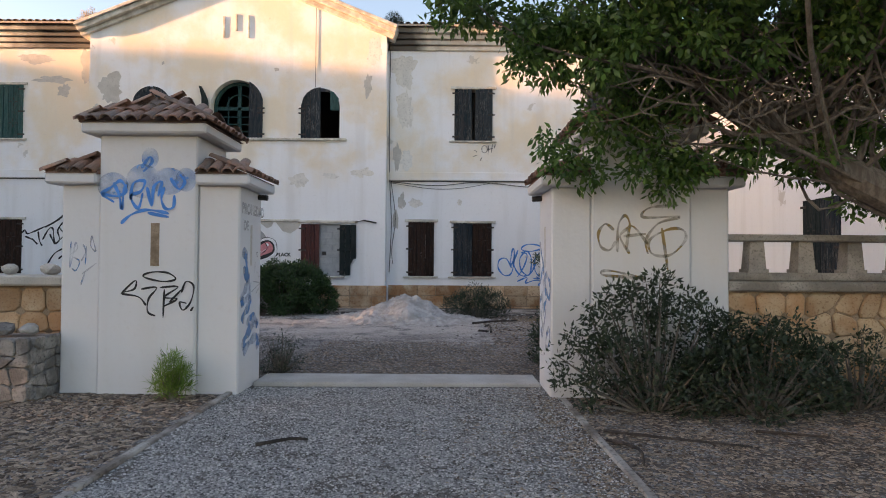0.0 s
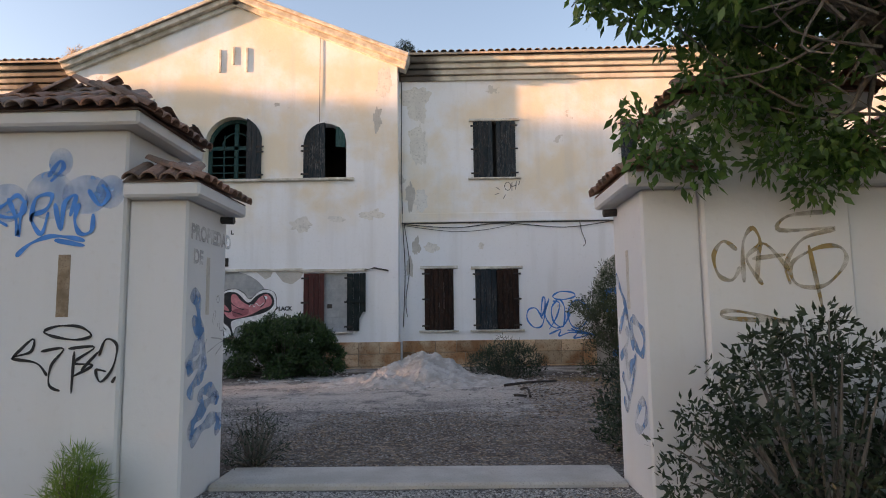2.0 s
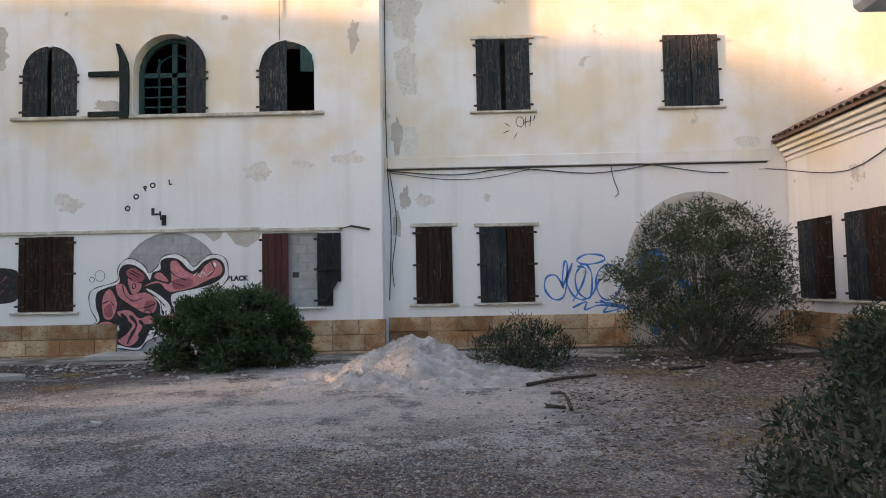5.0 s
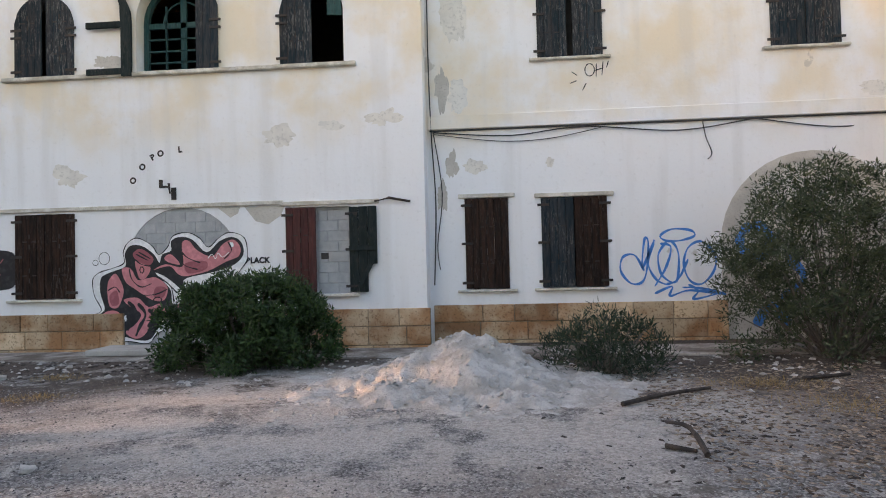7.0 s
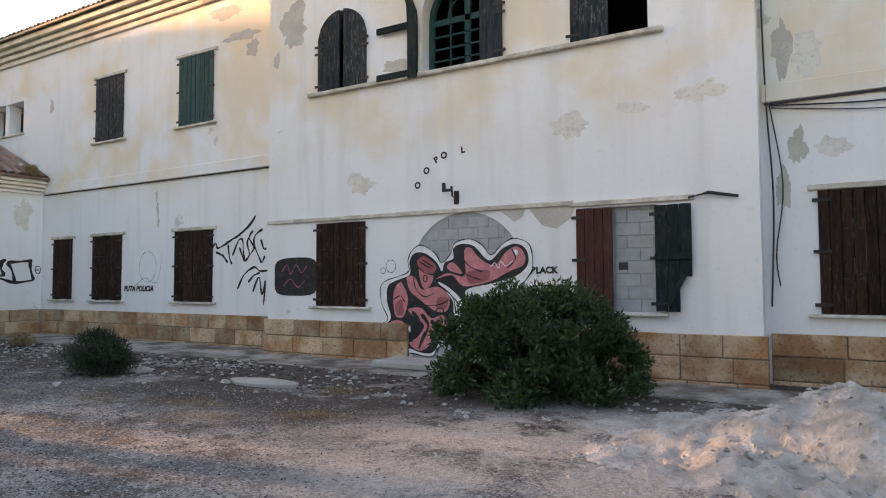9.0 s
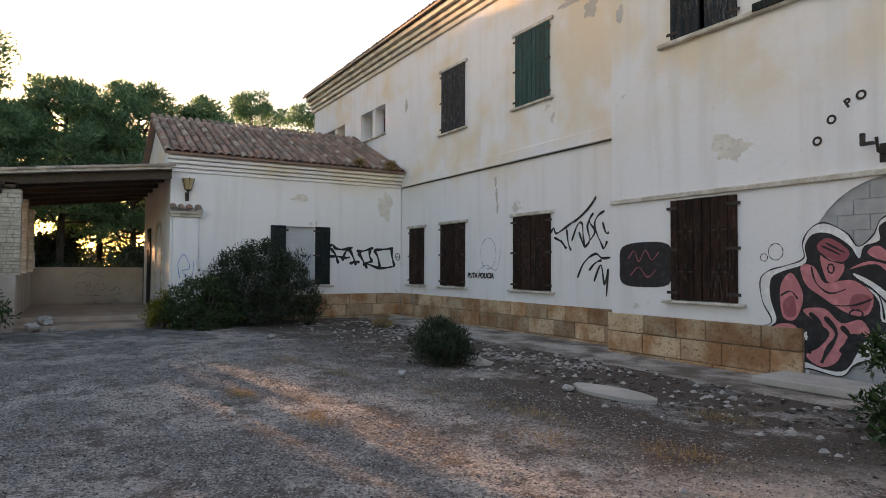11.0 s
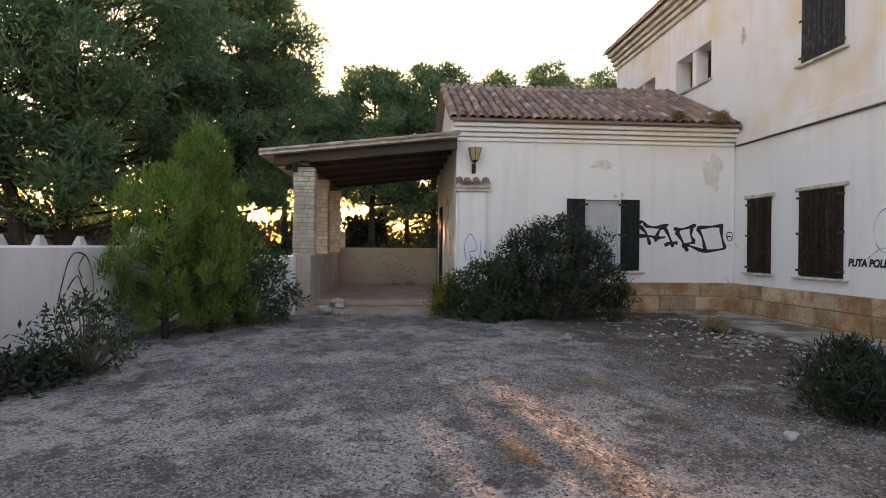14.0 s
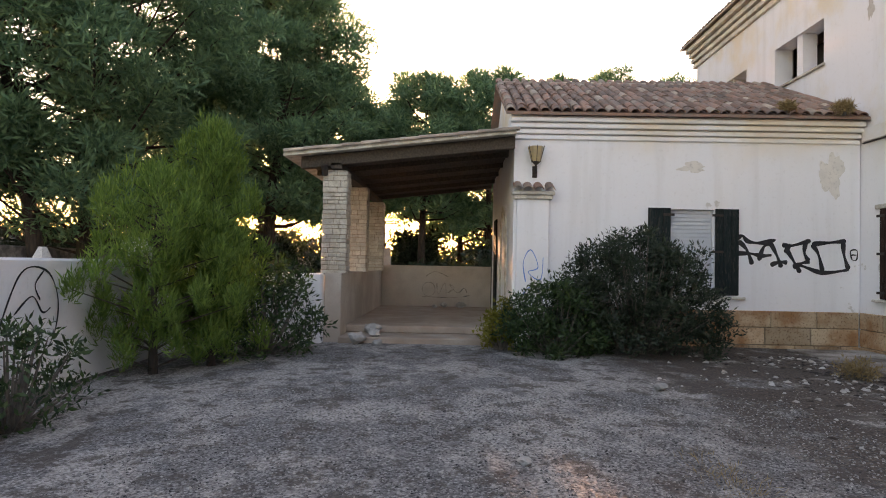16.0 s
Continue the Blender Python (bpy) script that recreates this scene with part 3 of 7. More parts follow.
# ---- shutters and windows ----


def leaf(parent, f, u0, u1, v0, v1, mat, crown=None, d=0.0, hinge=0, planks=4, slits=True, label="", broken=0.0):
    """One shutter leaf of upright planks, with straps and cross-shaped slots drawn as dark bars."""
    sh = thing("shutter", label, "")
    sh.parent = parent
    w = (u1 - u0) / planks
    for k in range(planks):
        a, b = u0 + k * w, u0 + (k + 1) * w
        bm = bmesh.new()
        g0, g1 = a + 0.004, b - 0.004
        if crown is None:
            low = random.uniform(-0.006, 0.012) + (broken if k == planks - 1 else 0)
            f.box(bm, g0, g1, v0 + low, v1 - random.uniform(0, 0.01), d, d + 0.035 + random.uniform(-0.003, 0.003), 0.005)
        else:
            c, r, s = crown
            top = lambda u: s + math.sqrt(max(r * r - (u - c) ** 2, 0.0004))
            m = (g0 + g1) / 2
            loop = [(g0, v0), (g1, v0), (g1, top(g1)), (m, top(m)), (g0, top(g0))]
            bm.free()
            bm = slab(f, loop, [], d, d + 0.035)
        part("plank", bm, mat, sh)
    uh = u0 if hinge <= 0 else u1
    for v in (v0 + 0.12, (v0 + v1) / 2, v1 - 0.14 if crown is None else v0 + 0.95):
        bm = bmesh.new()
        f.box(bm, *((uh - 0.07, uh + 0.16) if hinge <= 0 else (uh - 0.16, uh + 0.07)), v - 0.025, v + 0.025, d + 0.036, d + 0.05, 0.004)
        part("hinge_strap", bm, IRON, sh, "black iron strap")
    if slits:
        c = (u0 + u1) / 2
        hgt = v1 - v0
        for v in (v0 + hgt * 0.28, v0 + hgt * 0.68):
            # The planks stay whole; near-black bars stand for the slots' inner shade.
            bm = bmesh.new()
            for du, dv in ((0, 0.1), (0, -0.1), (0.1, 0), (-0.1, 0)):
                a, b = (0.012, 0.045) if du == 0 else (0.045, 0.010)
                f.box(bm, c + du - a, c + du + a, v + dv - b, v + dv + b, d + 0.034, d + 0.042)
            part("slot", bm, IRON, sh, "cross-shaped slots, their shade put on as black bars")
    return sh


def sill_and_head(win, f, u0, u1, v0, v1, head=True):
    bm = bmesh.new()
    f.box(bm, u0 - 0.17, u1 + 0.15, v0 - 0.055, v0 - 0.002, -0.1, 0.09, 0.012)
    part("window_sill", bm, TRIM, win)
    if head:
        bm = bmesh.new()
        f.box(bm, u0 - 0.13, u1 + 0.14, v1 + 0.002, v1 + 0.085, -0.02, 0.055, 0.012)
        part("lintel", bm, TRIM, win)


def shuttered(f, spec, mats, label, head=True, single=False, gap=0.0, n=None):
    u0, u1, v0, v1 = spec
    win = thing("window", label, "window", "shuttered windows", "structure")
    sill_and_head(win, f, u0, u1, v0, v1, head)
    # Dark sheet behind the shutters in place of the room's shade.
    bm = bmesh.new()
    f.box(bm, u0 + 0.005, u1 - 0.005, v0 + 0.005, v1 - 0.005, -0.4, -0.36)
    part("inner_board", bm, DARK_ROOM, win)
    if single:
        leaf(win, f, u0 - 0.01, u1 + 0.01, v0 + 0.01, v1, mats[0], hinge=-1, planks=6)
    else:
        c = (u0 + u1) / 2
        leaf(win, f, u0 - 0.01, c - 0.006 - gap / 2, v0 + 0.01, v1, mats[0], hinge=-1)
        leaf(win, f, c + 0.006 + gap / 2, u1 + 0.01, v0 + 0.01, v1, mats[1], hinge=1)
    return win


shuttered(WING, EAST_WIN[0], (SHUT_BROWN, SHUT_BROWN), "narrow ground-floor window behind one closed brown plank shutter", single=True)
shuttered(WING, EAST_WIN[1], (SHUT_GREY, SHUT_BROWN), "ground-floor window behind closed grey and brown plank shutters")
shuttered(WING, EAST_WIN[2], (SHUT_GREY, SHUT_GREY), "upper window behind peeling grey-green shutters standing ajar", gap=0.1)
shuttered(WING, EAST_WIN[3], (SHUT_GREY, SHUT_GREY), "upper window behind closed peeling grey shutters", head=False)
shuttered(WING, WEST_WIN[0], (SHUT_BROWN, SHUT_BROWN), "ground-floor window behind closed brown plank shutters")
shuttered(WING, WEST_WIN[1], (SHUT_BROWN, SHUT_BROWN), "ground-floor window behind closed brown plank shutters")
shuttered(WING, WEST_WIN[2], (SHUT_BROWN, SHUT_BROWN), "narrow ground-floor window behind one closed brown plank shutter", single=True)
shuttered(WING, WEST_WIN[3], (SHUT_GREEN, SHUT_GREEN), "upper window behind closed faded green shutters")
shuttered(WING, WEST_WIN[4], (SHUT_GREY, SHUT_GREY), "upper window behind closed dark grey shutters")
shuttered(CENTRE, (-9.98, -8.76, 1.1, 2.78), (SHUT_BROWN, SHUT_BROWN), "ground-floor window behind closed brown plank shutters", head=False)
for w in WEST_WIN[5:]:
    win = thing("window", "small unglazed double vent window with a white mullion", "window", "vent windows", "structure")
    c = (w[0] + w[1]) / 2
    bm = bmesh.new()
    WING.box(bm, c - 0.12, c + 0.12, w[2], w[3], -0.4, -0.05)
    part("mullion", bm, PLASTER, win)
    # Dark sheet closes the vent and stands in for shade inside.
    bm = bmesh.new()
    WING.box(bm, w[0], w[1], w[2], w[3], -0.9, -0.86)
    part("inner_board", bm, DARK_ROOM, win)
    bm = bmesh.new()
    WING.box(bm, w[0] - 0.06, w[1] + 0.06, w[2] - 0.06, w[2] - 0.002, -0.2, 0.06, 0.01)
    part("window_sill", bm, TRIM, win)


def block_fill(parent, f, u0, u1, v0, v1, inside, d):
    """Courses of hollow concrete blocks, cut to the opening."""
    bm = bmesh.new()
    f.box(bm, u0, u1, v0, v1, d - 0.2, d - 0.015)
    part("mortar_bed", slab(f, inside_loop(inside, u0, u1, v0, v1), [], d - 0.2, d - 0.012) if inside else bm, BLOCK, parent)
    if inside:
        bm.free()
    v, row = v0, 0
    while v < v1 - 0.02:
        u = u0 - (0.2 if row % 2 else 0.0)
        while u < u1:
            a, b, lo, hi = max(u, u0) + 0.005, min(u + 0.4, u1) - 0.005, v + 0.005, min(v + 0.2, v1) - 0.005
            if inside:
                c, r, s = inside
                if hi > s:
                    reach = math.sqrt(max(r * r - (hi - s) ** 2, 0))
                    a, b = max(a, c - reach), min(b, c + reach)
            if b - a > 0.04:
                bb = bmesh.new()
                f.box(bb, a, b, lo, hi, d - 0.1, d, 0.004)
                part("concrete_block", bb, BLOCK, parent)
            u += 0.4
        v, row = v + 0.2, row + 1


def inside_loop(inside, u0, u1, v0, v1):
    c, r, s = inside
    return arch(c - r, c + r, v0, s, 18)


blind = thing("blocked_doorway", "arched doorway walled up with grey concrete blocks", "doorway", kind="structure")
block_fill(blind, CENTRE, -7.70, -5.42, 0.14, 2.85, (-6.56, 1.14, 1.69), -0.012)
blind2 = thing("blocked_doorway", "large arched doorway closed with bare grey render", "doorway", kind="structure")
part("infill", slab(WING, EAST_ARCH, [], -0.2, -0.02), GREYPLAST, blind2)
ring = arch(3.72, 7.16, 0.05, 1.86, 18)
part("render_edge", slab(WING, ring, [arch(3.87, 7.01, 0.06, 1.86, 18)], 0.0, 0.006), GREYPLAST, blind2, "ragged grey render edge")

win = thing("window", "walled-up window with one red shutter and one dark shutter swung open", "window", kind="structure")
sill_and_head(win, CENTRE, -4.5, -3.25, 1.1, 2.76, False)
block_fill(win, CENTRE, -3.92, -3.25, 1.1, 2.76, None, -0.1)
block_fill(win, CENTRE, -4.5, -3.92, 1.1, 2.76, None, -0.1)
leaf(win, CENTRE, -4.51, -3.92, 1.1, 2.75, SHUT_RED, hinge=-1, planks=4, label="faded red plank shutter")
dark = leaf(win, CENTRE, -3.27, -2.74, 1.12, 2.74, SHUT_DARK, hinge=-1, planks=3, slits=False, d=0.05, broken=0.52, label="dark green shutter folded back with a broken corner")
for a, b in (((-3.24, 2.6), (-2.78, 2.0)), ((-3.1, 1.2), (-2.78, 1.8))):
    n = Vector((a[1] - b[1], b[0] - a[0])).normalized() * 0.04
    part("brace", slab(CENTRE, [(a[0] - n.x, a[1] - n.y), (b[0] - n.x, b[1] - n.y), (b[0] + n.x, b[1] + n.y), (a[0] + n.x, a[1] + n.y)], [], 0.086, 0.11), SHUT_DARK, dark)
bm = bmesh.new()
CENTRE.box(bm, -3.27, -2.74, 1.9, 2.0, 0.086, 0.115, 0.006)
part("rail", bm, SHUT_DARK, dark)
# No cut here: a dark patch gives the shade inside the hole.
bm = bmesh.new()
CENTRE.box(bm, -3.86, -3.72, 1.76, 1.88, -0.12, -0.094)
part("block_hole", bm, DARK_ROOM, win, "small dark patch painted as the shade of a hole in a block")
bm = bmesh.new()
stroke_pts = [CENTRE.p(-2.78, 2.82, 0.05), CENTRE.p(-2.5, 2.88, 0.06), CENTRE.p(-2.1, 2.80, 0.05)]
tube(bm, stroke_pts, [0.022, 0.025, 0.022], 6)
tagged(link_mesh("bent_bar", bm, IRON), "bent black iron bar fixed above the shutter", "iron bar")

# arched upper windows
win = thing("window", "arched upper window behind closed weathered grey shutters", "window", "arched windows", "structure")
leaf(win, CENTRE, -9.97, -9.40, 5.50, 7.1, SHUT_GREY, crown=(-9.35, 0.62, 6.52), hinge=-1)
leaf(win, CENTRE, -9.30, -8.73, 5.50, 7.1, SHUT_GREY, crown=(-9.35, 0.62, 6.52), hinge=1)
win = thing("window", "arched upper window with one grey shutter closed and one missing", "window", "arched windows", "structure")
leaf(win, CENTRE, -4.56, -3.93, 5.50, 7.1, SHUT_GREY, crown=(-3.93, 0.62, 6.52), hinge=-1)
part("shutter_scrap", slab(CENTRE, [(-3.62, 6.42), (-3.34, 6.40), (-3.36, 6.8), (-3.5, 6.98), (-3.62, 7.04)], [], 0, 0.03), SHUT_GREEN, win, "broken green piece of shutter")
win = thing("window", "tall arched window with a broken green glazed frame", "window", "arched windows", "structure")
fr = slab(CENTRE, arch(-7.44, -5.81, 5.51, 6.55), [arch(-7.34, -5.91, 5.60, 6.55)], -0.34, -0.26)
part("window_frame", fr, SHUT_GREEN, win, "green painted frame")
for u0, u1, v0, v1 in ((-6.68, -6.56, 5.6, 7.25), (-7.0, -6.97, 5.6, 6.9), (-6.26, -6.23, 5.6, 6.9), (-7.34, -5.91, 6.45, 6.56), (-7.34, -5.91, 5.98, 6.01), (-7.34, -5.91, 6.22, 6.25), (-7.34, -5.91, 5.75, 5.78)):
    bm = bmesh.new()
    CENTRE.box(bm, u0, u1, v0, v1, -0.33, -0.28)
    part("glazing_bar", bm, SHUT_GREEN, win)
bm = bmesh.new()
tube(bm, [CENTRE.p(-6.62 + 0.42 * math.cos(a), 6.55 + 0.42 * math.sin(a), -0.3) for a in [math.pi * i / 10 for i in range(11)]], [0.018] * 11, 5)
part("glazing_bar", bm, SHUT_GREEN, win)
leaf(win, CENTRE, -6.22, -5.78, 5.50, 7.1, SHUT_GREY, crown=(-6.62, 0.86, 6.55), hinge=1, planks=3, slits=False, d=0.01)
br = thing("shutter", "broken shutter frame swung out, boards gone", "")
br.parent = win
part("stile", slab(CENTRE, spline([(-7.50, 5.42), (-7.50, 6.5), (-7.56, 6.8), (-7.72, 7.12)], False, 4) + [(-7.80, 7.14), (-7.72, 6.8), (-7.70, 6.3), (-7.70, 5.42)], [], 0.06, 0.12), SHUT_DARK, br)
for v in (5.46, 6.38):
    bm = bmesh.new()
    CENTRE.box(bm, -8.42, -7.69, v, v + 0.12, 0.06, 0.12, 0.008)
    part("rail", bm, SHUT_DARK, br)

# ---- stone plinth ----


def plinth(name, f, spans, label):
    top = thing(name, label, "plinth", kind="structure")
    bm = bmesh.new()
    for u0, u1 in spans:
        f.box(bm, u0, u1, 0.0, 0.8, -0.02, 0.035)
    part("mortar_bed", bm, MORTAR, top)
    for u0, u1 in spans:
        for row, (lo, hi) in enumerate(((0.02, 0.12), (0.128, 0.47), (0.478, 0.81))):
            u = u0
            while u < u1 - 0.01:
                w = random.uniform(0.55, 0.95)
                b = u1 if u1 - (u + w) < 0.35 else u + w
                bb = bmesh.new()
                f.box(bb, u + 0.008, b - 0.008, lo + 0.004, hi - 0.006, 0.0, 0.06 + (0.03 if row == 0 else 0) + random.uniform(-0.006, 0.008), 0.008)
                part("stone_block", bb, PLINTH, top)
                u = b


plinth("plinth", CENTRE, [(C0 - 0.06, -7.75), (-5.37, C1 + 0.06)], "ochre sandstone block plinth with open joints")
plinth("plinth", WING, [(C1 + 0.07, 3.8), (7.18, 7.44)], "ochre sandstone block plinth with open joints")
plinth("plinth", WING, [(-21.24, C0 - 0.07)], "ochre sandstone block plinth with open joints")
plinth("plinth", WEST, [(14.5, 20.73)], "ochre sandstone block plinth with open joints")
plinth("plinth", EAST, [(9.1, 20.73)], "ochre sandstone block plinth with open joints")
bm = boxes(((-21, 19.15, 0.0), (C0, 20.7, 0.085)), ((C0, 18.9, 0.0), (7.0, 20.1, 0.085)), bevel=0.02)
tagged(link_mesh("pavement", bm, APRON), "cracked concrete apron along the foot of the building", "pavement", kind="structure")
tagged(link_mesh("doorstep", boxes(((-8.0, 19.35, 0.09), (-5.2, 20.15, 0.2)), bevel=0.015), CONCRETE), "worn pale stone step at the walled-up doorway", "step")

# ---- roof tiles ----


def tile_mesh(r, ln, name):
    bm = bmesh.new()
    n = 6
    for y, k in ((0, 1.0), (ln, 0.82)):
        for rad in (r * k, r * k - 0.014):
            for i in range(n + 1):
                a = math.pi * i / n
                bm.verts.new((rad * math.cos(a), y, rad * math.sin(a) * 0.8))
    bm.verts.ensure_lookup_table()
    v = bm.verts
    m = n + 1
    for i in range(n):
        bm.faces.new((v[i], v[i + 1], v[2 * m + i + 1], v[2 * m + i]))
        bm.faces.new((v[m + i], v[m + i + 1], v[3 * m + i + 1], v[3 * m + i]))
        bm.faces.new((v[i], v[i + 1], v[m + i + 1], v[m + i]))
    me = bpy.data.meshes.new(name)
    bmesh.ops.recalc_face_normals(bm, faces=bm.faces[:])
    bm.to_mesh(me)
    bm.free()
    return me


TM = tile_mesh(0.10, 0.45, "roof_tile")
TM.materials.append(TILE)
TMP = tile_mesh(0.10, 0.45, "roof_tile")
TMP.materials.append(TILE_PALE)
TMS = tile_mesh(0.075, 0.32, "roof_tile")
TMS.materials.append(TILE)


def lay(me, parent, m, jitter=0.012):
    ob = new("roof_tile", me)
    ob.parent = parent
    ob.matrix_world = m @ pose(random.uniform(-jitter, jitter), random.uniform(-jitter, jitter), random.uniform(0, jitter), random.uniform(-1, 1), random.uniform(-2, 2), random.uniform(-2, 2))
    return ob


eaves = thing("eaves_tiles", "row of weathered clay tiles along the eaves", "roof tiles", kind="structure")
for u0, u1 in ((C1 + 0.35, 16.5), (-30.3, C0 - 0.35)):
    for i in range(int((u1 - u0) / 0.23)):
        lay(TMP, eaves, Matrix.Translation((u0 + 0.23 * i + 0.1, 20.36, 9.27)) @ pose(0, 0, 0, 15))


RIDGE = 6.25


def wing_building(f, name, u0, u1, ridge_x, back_x, opens, gable_open):
    """A single-storey wing with a tiled pitched roof."""
    x0, s = f.at, f.out
    t = 0.4
    w = tagged(link_mesh("wall_" + name, slab(f, rect(u0, u1, 0, 4.3), [rect(*o) for o in opens], -t, 0), PLASTER), "white plaster wall of a single-storey wing", "wall", kind="structure")
    yface = Face("y", u0, -1)
    lo, hi = sorted((x0 - s * t - s * 0.0, back_x))
    g = slab(yface, [(lo, 0), (hi, 0), (hi, 4.7), (ridge_x, RIDGE - 0.05), (lo, 4.7)], gable_open, -t, 0)
    tagged(link_mesh("wall_" + name + "_gable", g, PLASTER), "plaster gable wall of a single-storey wing", "wall", kind="structure")
    tagged(link_mesh("wall_" + name + "_back", boxes(((min(back_x, back_x - s * t), u0 + t, 0), (max(back_x, back_x - s * t), u1, 4.3))), PLASTER), "plain rear wall of the wing", "wall", kind="structure")
    # The ceiling is never seen; its dark colour is the wing's inner shade.
    tagged(link_mesh("ceiling", boxes(((min(x0 - s * t, back_x), u0 + t, 4.1), (max(x0 - s * t, back_x), u1, 4.2))), DARK_ROOM), "unseen ceiling inside the wing, coloured dark as room shade", "ceiling", kind="structure")
    stepped_cornice("cornice_" + name, f, u0 - 0.1, u1 - 0.02, 4.22, "white stepped plaster cornice under the wing eaves", PLASTER, ((0, 0.09, 0.05), (0.11, 0.20, 0.10), (0.22, 0.31, 0.17), (0.33, 0.42, 0.24)))
    eave_x = x0 + s * 0.33
    zr, ze = RIDGE, 4.66
    roof = thing("roof_" + name, "weathered brown clay tile roof of the wing", "roof", kind="structure")
    for a, b in ((eave_x, ridge_x), (ridge_x, back_x - s * 0.3)):
        za, zb = (ze, zr) if a == eave_x else (zr, ze)
        bm = bmesh.new()
        vs = [bm.verts.new(p) for p in ((a, u0 - 0.2, za), (b, u0 - 0.2, zb), (b, u1, zb), (a, u1, za))]
        bm.faces.new(vs)
        r = bmesh.ops.extrude_face_region(bm, geom=bm.faces[:])
        bmesh.ops.translate(bm, verts=[q for q in r["geom"] if isinstance(q, bmesh.types.BMVert)], vec=(0, 0, 0.06))
        part("roof_deck", bm, TILE, roof)
    run = math.hypot(ridge_x - eave_x, zr - ze)
    slope = math.degrees(math.atan2(zr - ze, abs(ridge_x - eave_x)))
    rows = int(run / 0.36) + 1
    cols = int((u1 - u0 + 0.2) / 0.225)
    for c in range(cols):
        for r in range(rows):
            k = (r * 0.36) / run
            lay(TM if (c * 7 + r * 3) % 9 else TMP, roof, Matrix.Translation((eave_x + (ridge_x - eave_x) * k, u0 - 0.1 + 0.225 * c, ze + (zr - ze) * k + 0.065 + 0.012 * (r % 2))) @ pose(0, 0, 0, 0, 0, 90 * s) @ pose(0, 0, 0, slope + 2))
    for c in range(int((u1 - u0) / 0.4)):
        lay(TMP, roof, Matrix.Translation((ridge_x, u0 - 0.15 + 0.4 * c, zr + 0.06)))
    return w


wall_wing = wing_building(WEST, "west_wing", 13.75, 20.78, -24.6, -28.0, [(16.95, 17.83, 1.08, 2.84)], [])
wall_ewing = wing_building(EAST, "east_wing", 9.0, 20.78, 10.6, 14.0, [(19.17, 20.4, 1.08, 2.80), (17.45, 18.7, 1.08, 2.80), (11.9, 13.1, 0.9, 2.88)], [])
for y0, y1 in ((19.17, 20.4), (17.45, 18.7)):
    shuttered(EAST, (y0, y1, 1.08, 2.80), (SHUT_BROWN, SHUT_GREY), "ground-floor wing window behind closed brown shutters", head=False)
shuttered(EAST, (11.9, 13.1, 0.9, 2.88), (SHUT_GREY, SHUT_DARK), "ground-floor wing window behind dark shutters", head=False)
# west wing window: roller blind between two opened dark shutters
win = thing("window", "wing window with a pale roller blind and dark shutters folded back", "window", kind="structure")
sill_and_head(win, WEST, 16.6, 18.3, 1.08, 2.84, False)
for k in range(22):
    bm = bmesh.new()
    WEST.box(bm, 16.96, 17.82, 1.09 + k * 0.0795, 1.09 + (k + 1) * 0.0795 - 0.008, -0.12, -0.1, 0.004)
    part("roller_slat", bm, ROLLER, win)
bm = bmesh.new()
WEST.box(bm, 16.96, 17.82, 1.09, 2.83, -0.16, -0.125)
part("roller_backing", bm, ROLLER, win)
leaf(win, WEST, 16.48, 16.94, 1.1, 2.86, SHUT_DARK, hinge=1, planks=3, slits=False, d=0.03)
leaf(win, WEST, 17.84, 18.32, 1.1, 2.86, SHUT_DARK, hinge=-1, planks=3, slits=False, d=0.03)
# pilaster with a little tiled cap, and the lamp over it
pil = thing("pilaster", "white plaster pilaster with a small tiled cap", "pilaster", kind="structure")
bm = bmesh.new()
WEST.box(bm, 13.80, 14.46, 0.0, 2.98, 0, 0.14, 0.012)
part("shaft", bm, PLASTER, pil)
bm = bmesh.new()
WEST.box(bm, 13.74, 14.52, 2.98, 3.06, 0, 0.2, 0.01)
WEST.box(bm, 13.70, 14.56, 3.06, 3.13, 0, 0.25, 0.01)
part("moulding", bm, TRIM, pil)
for k in range(4):
    lay(TM, pil, Matrix.Translation((-21.3 + 0.3, 13.82 + 0.21 * k, 3.14)) @ pose(0, 0, 0, 0, 0, 90) @ pose(0, 0, 0, 24))


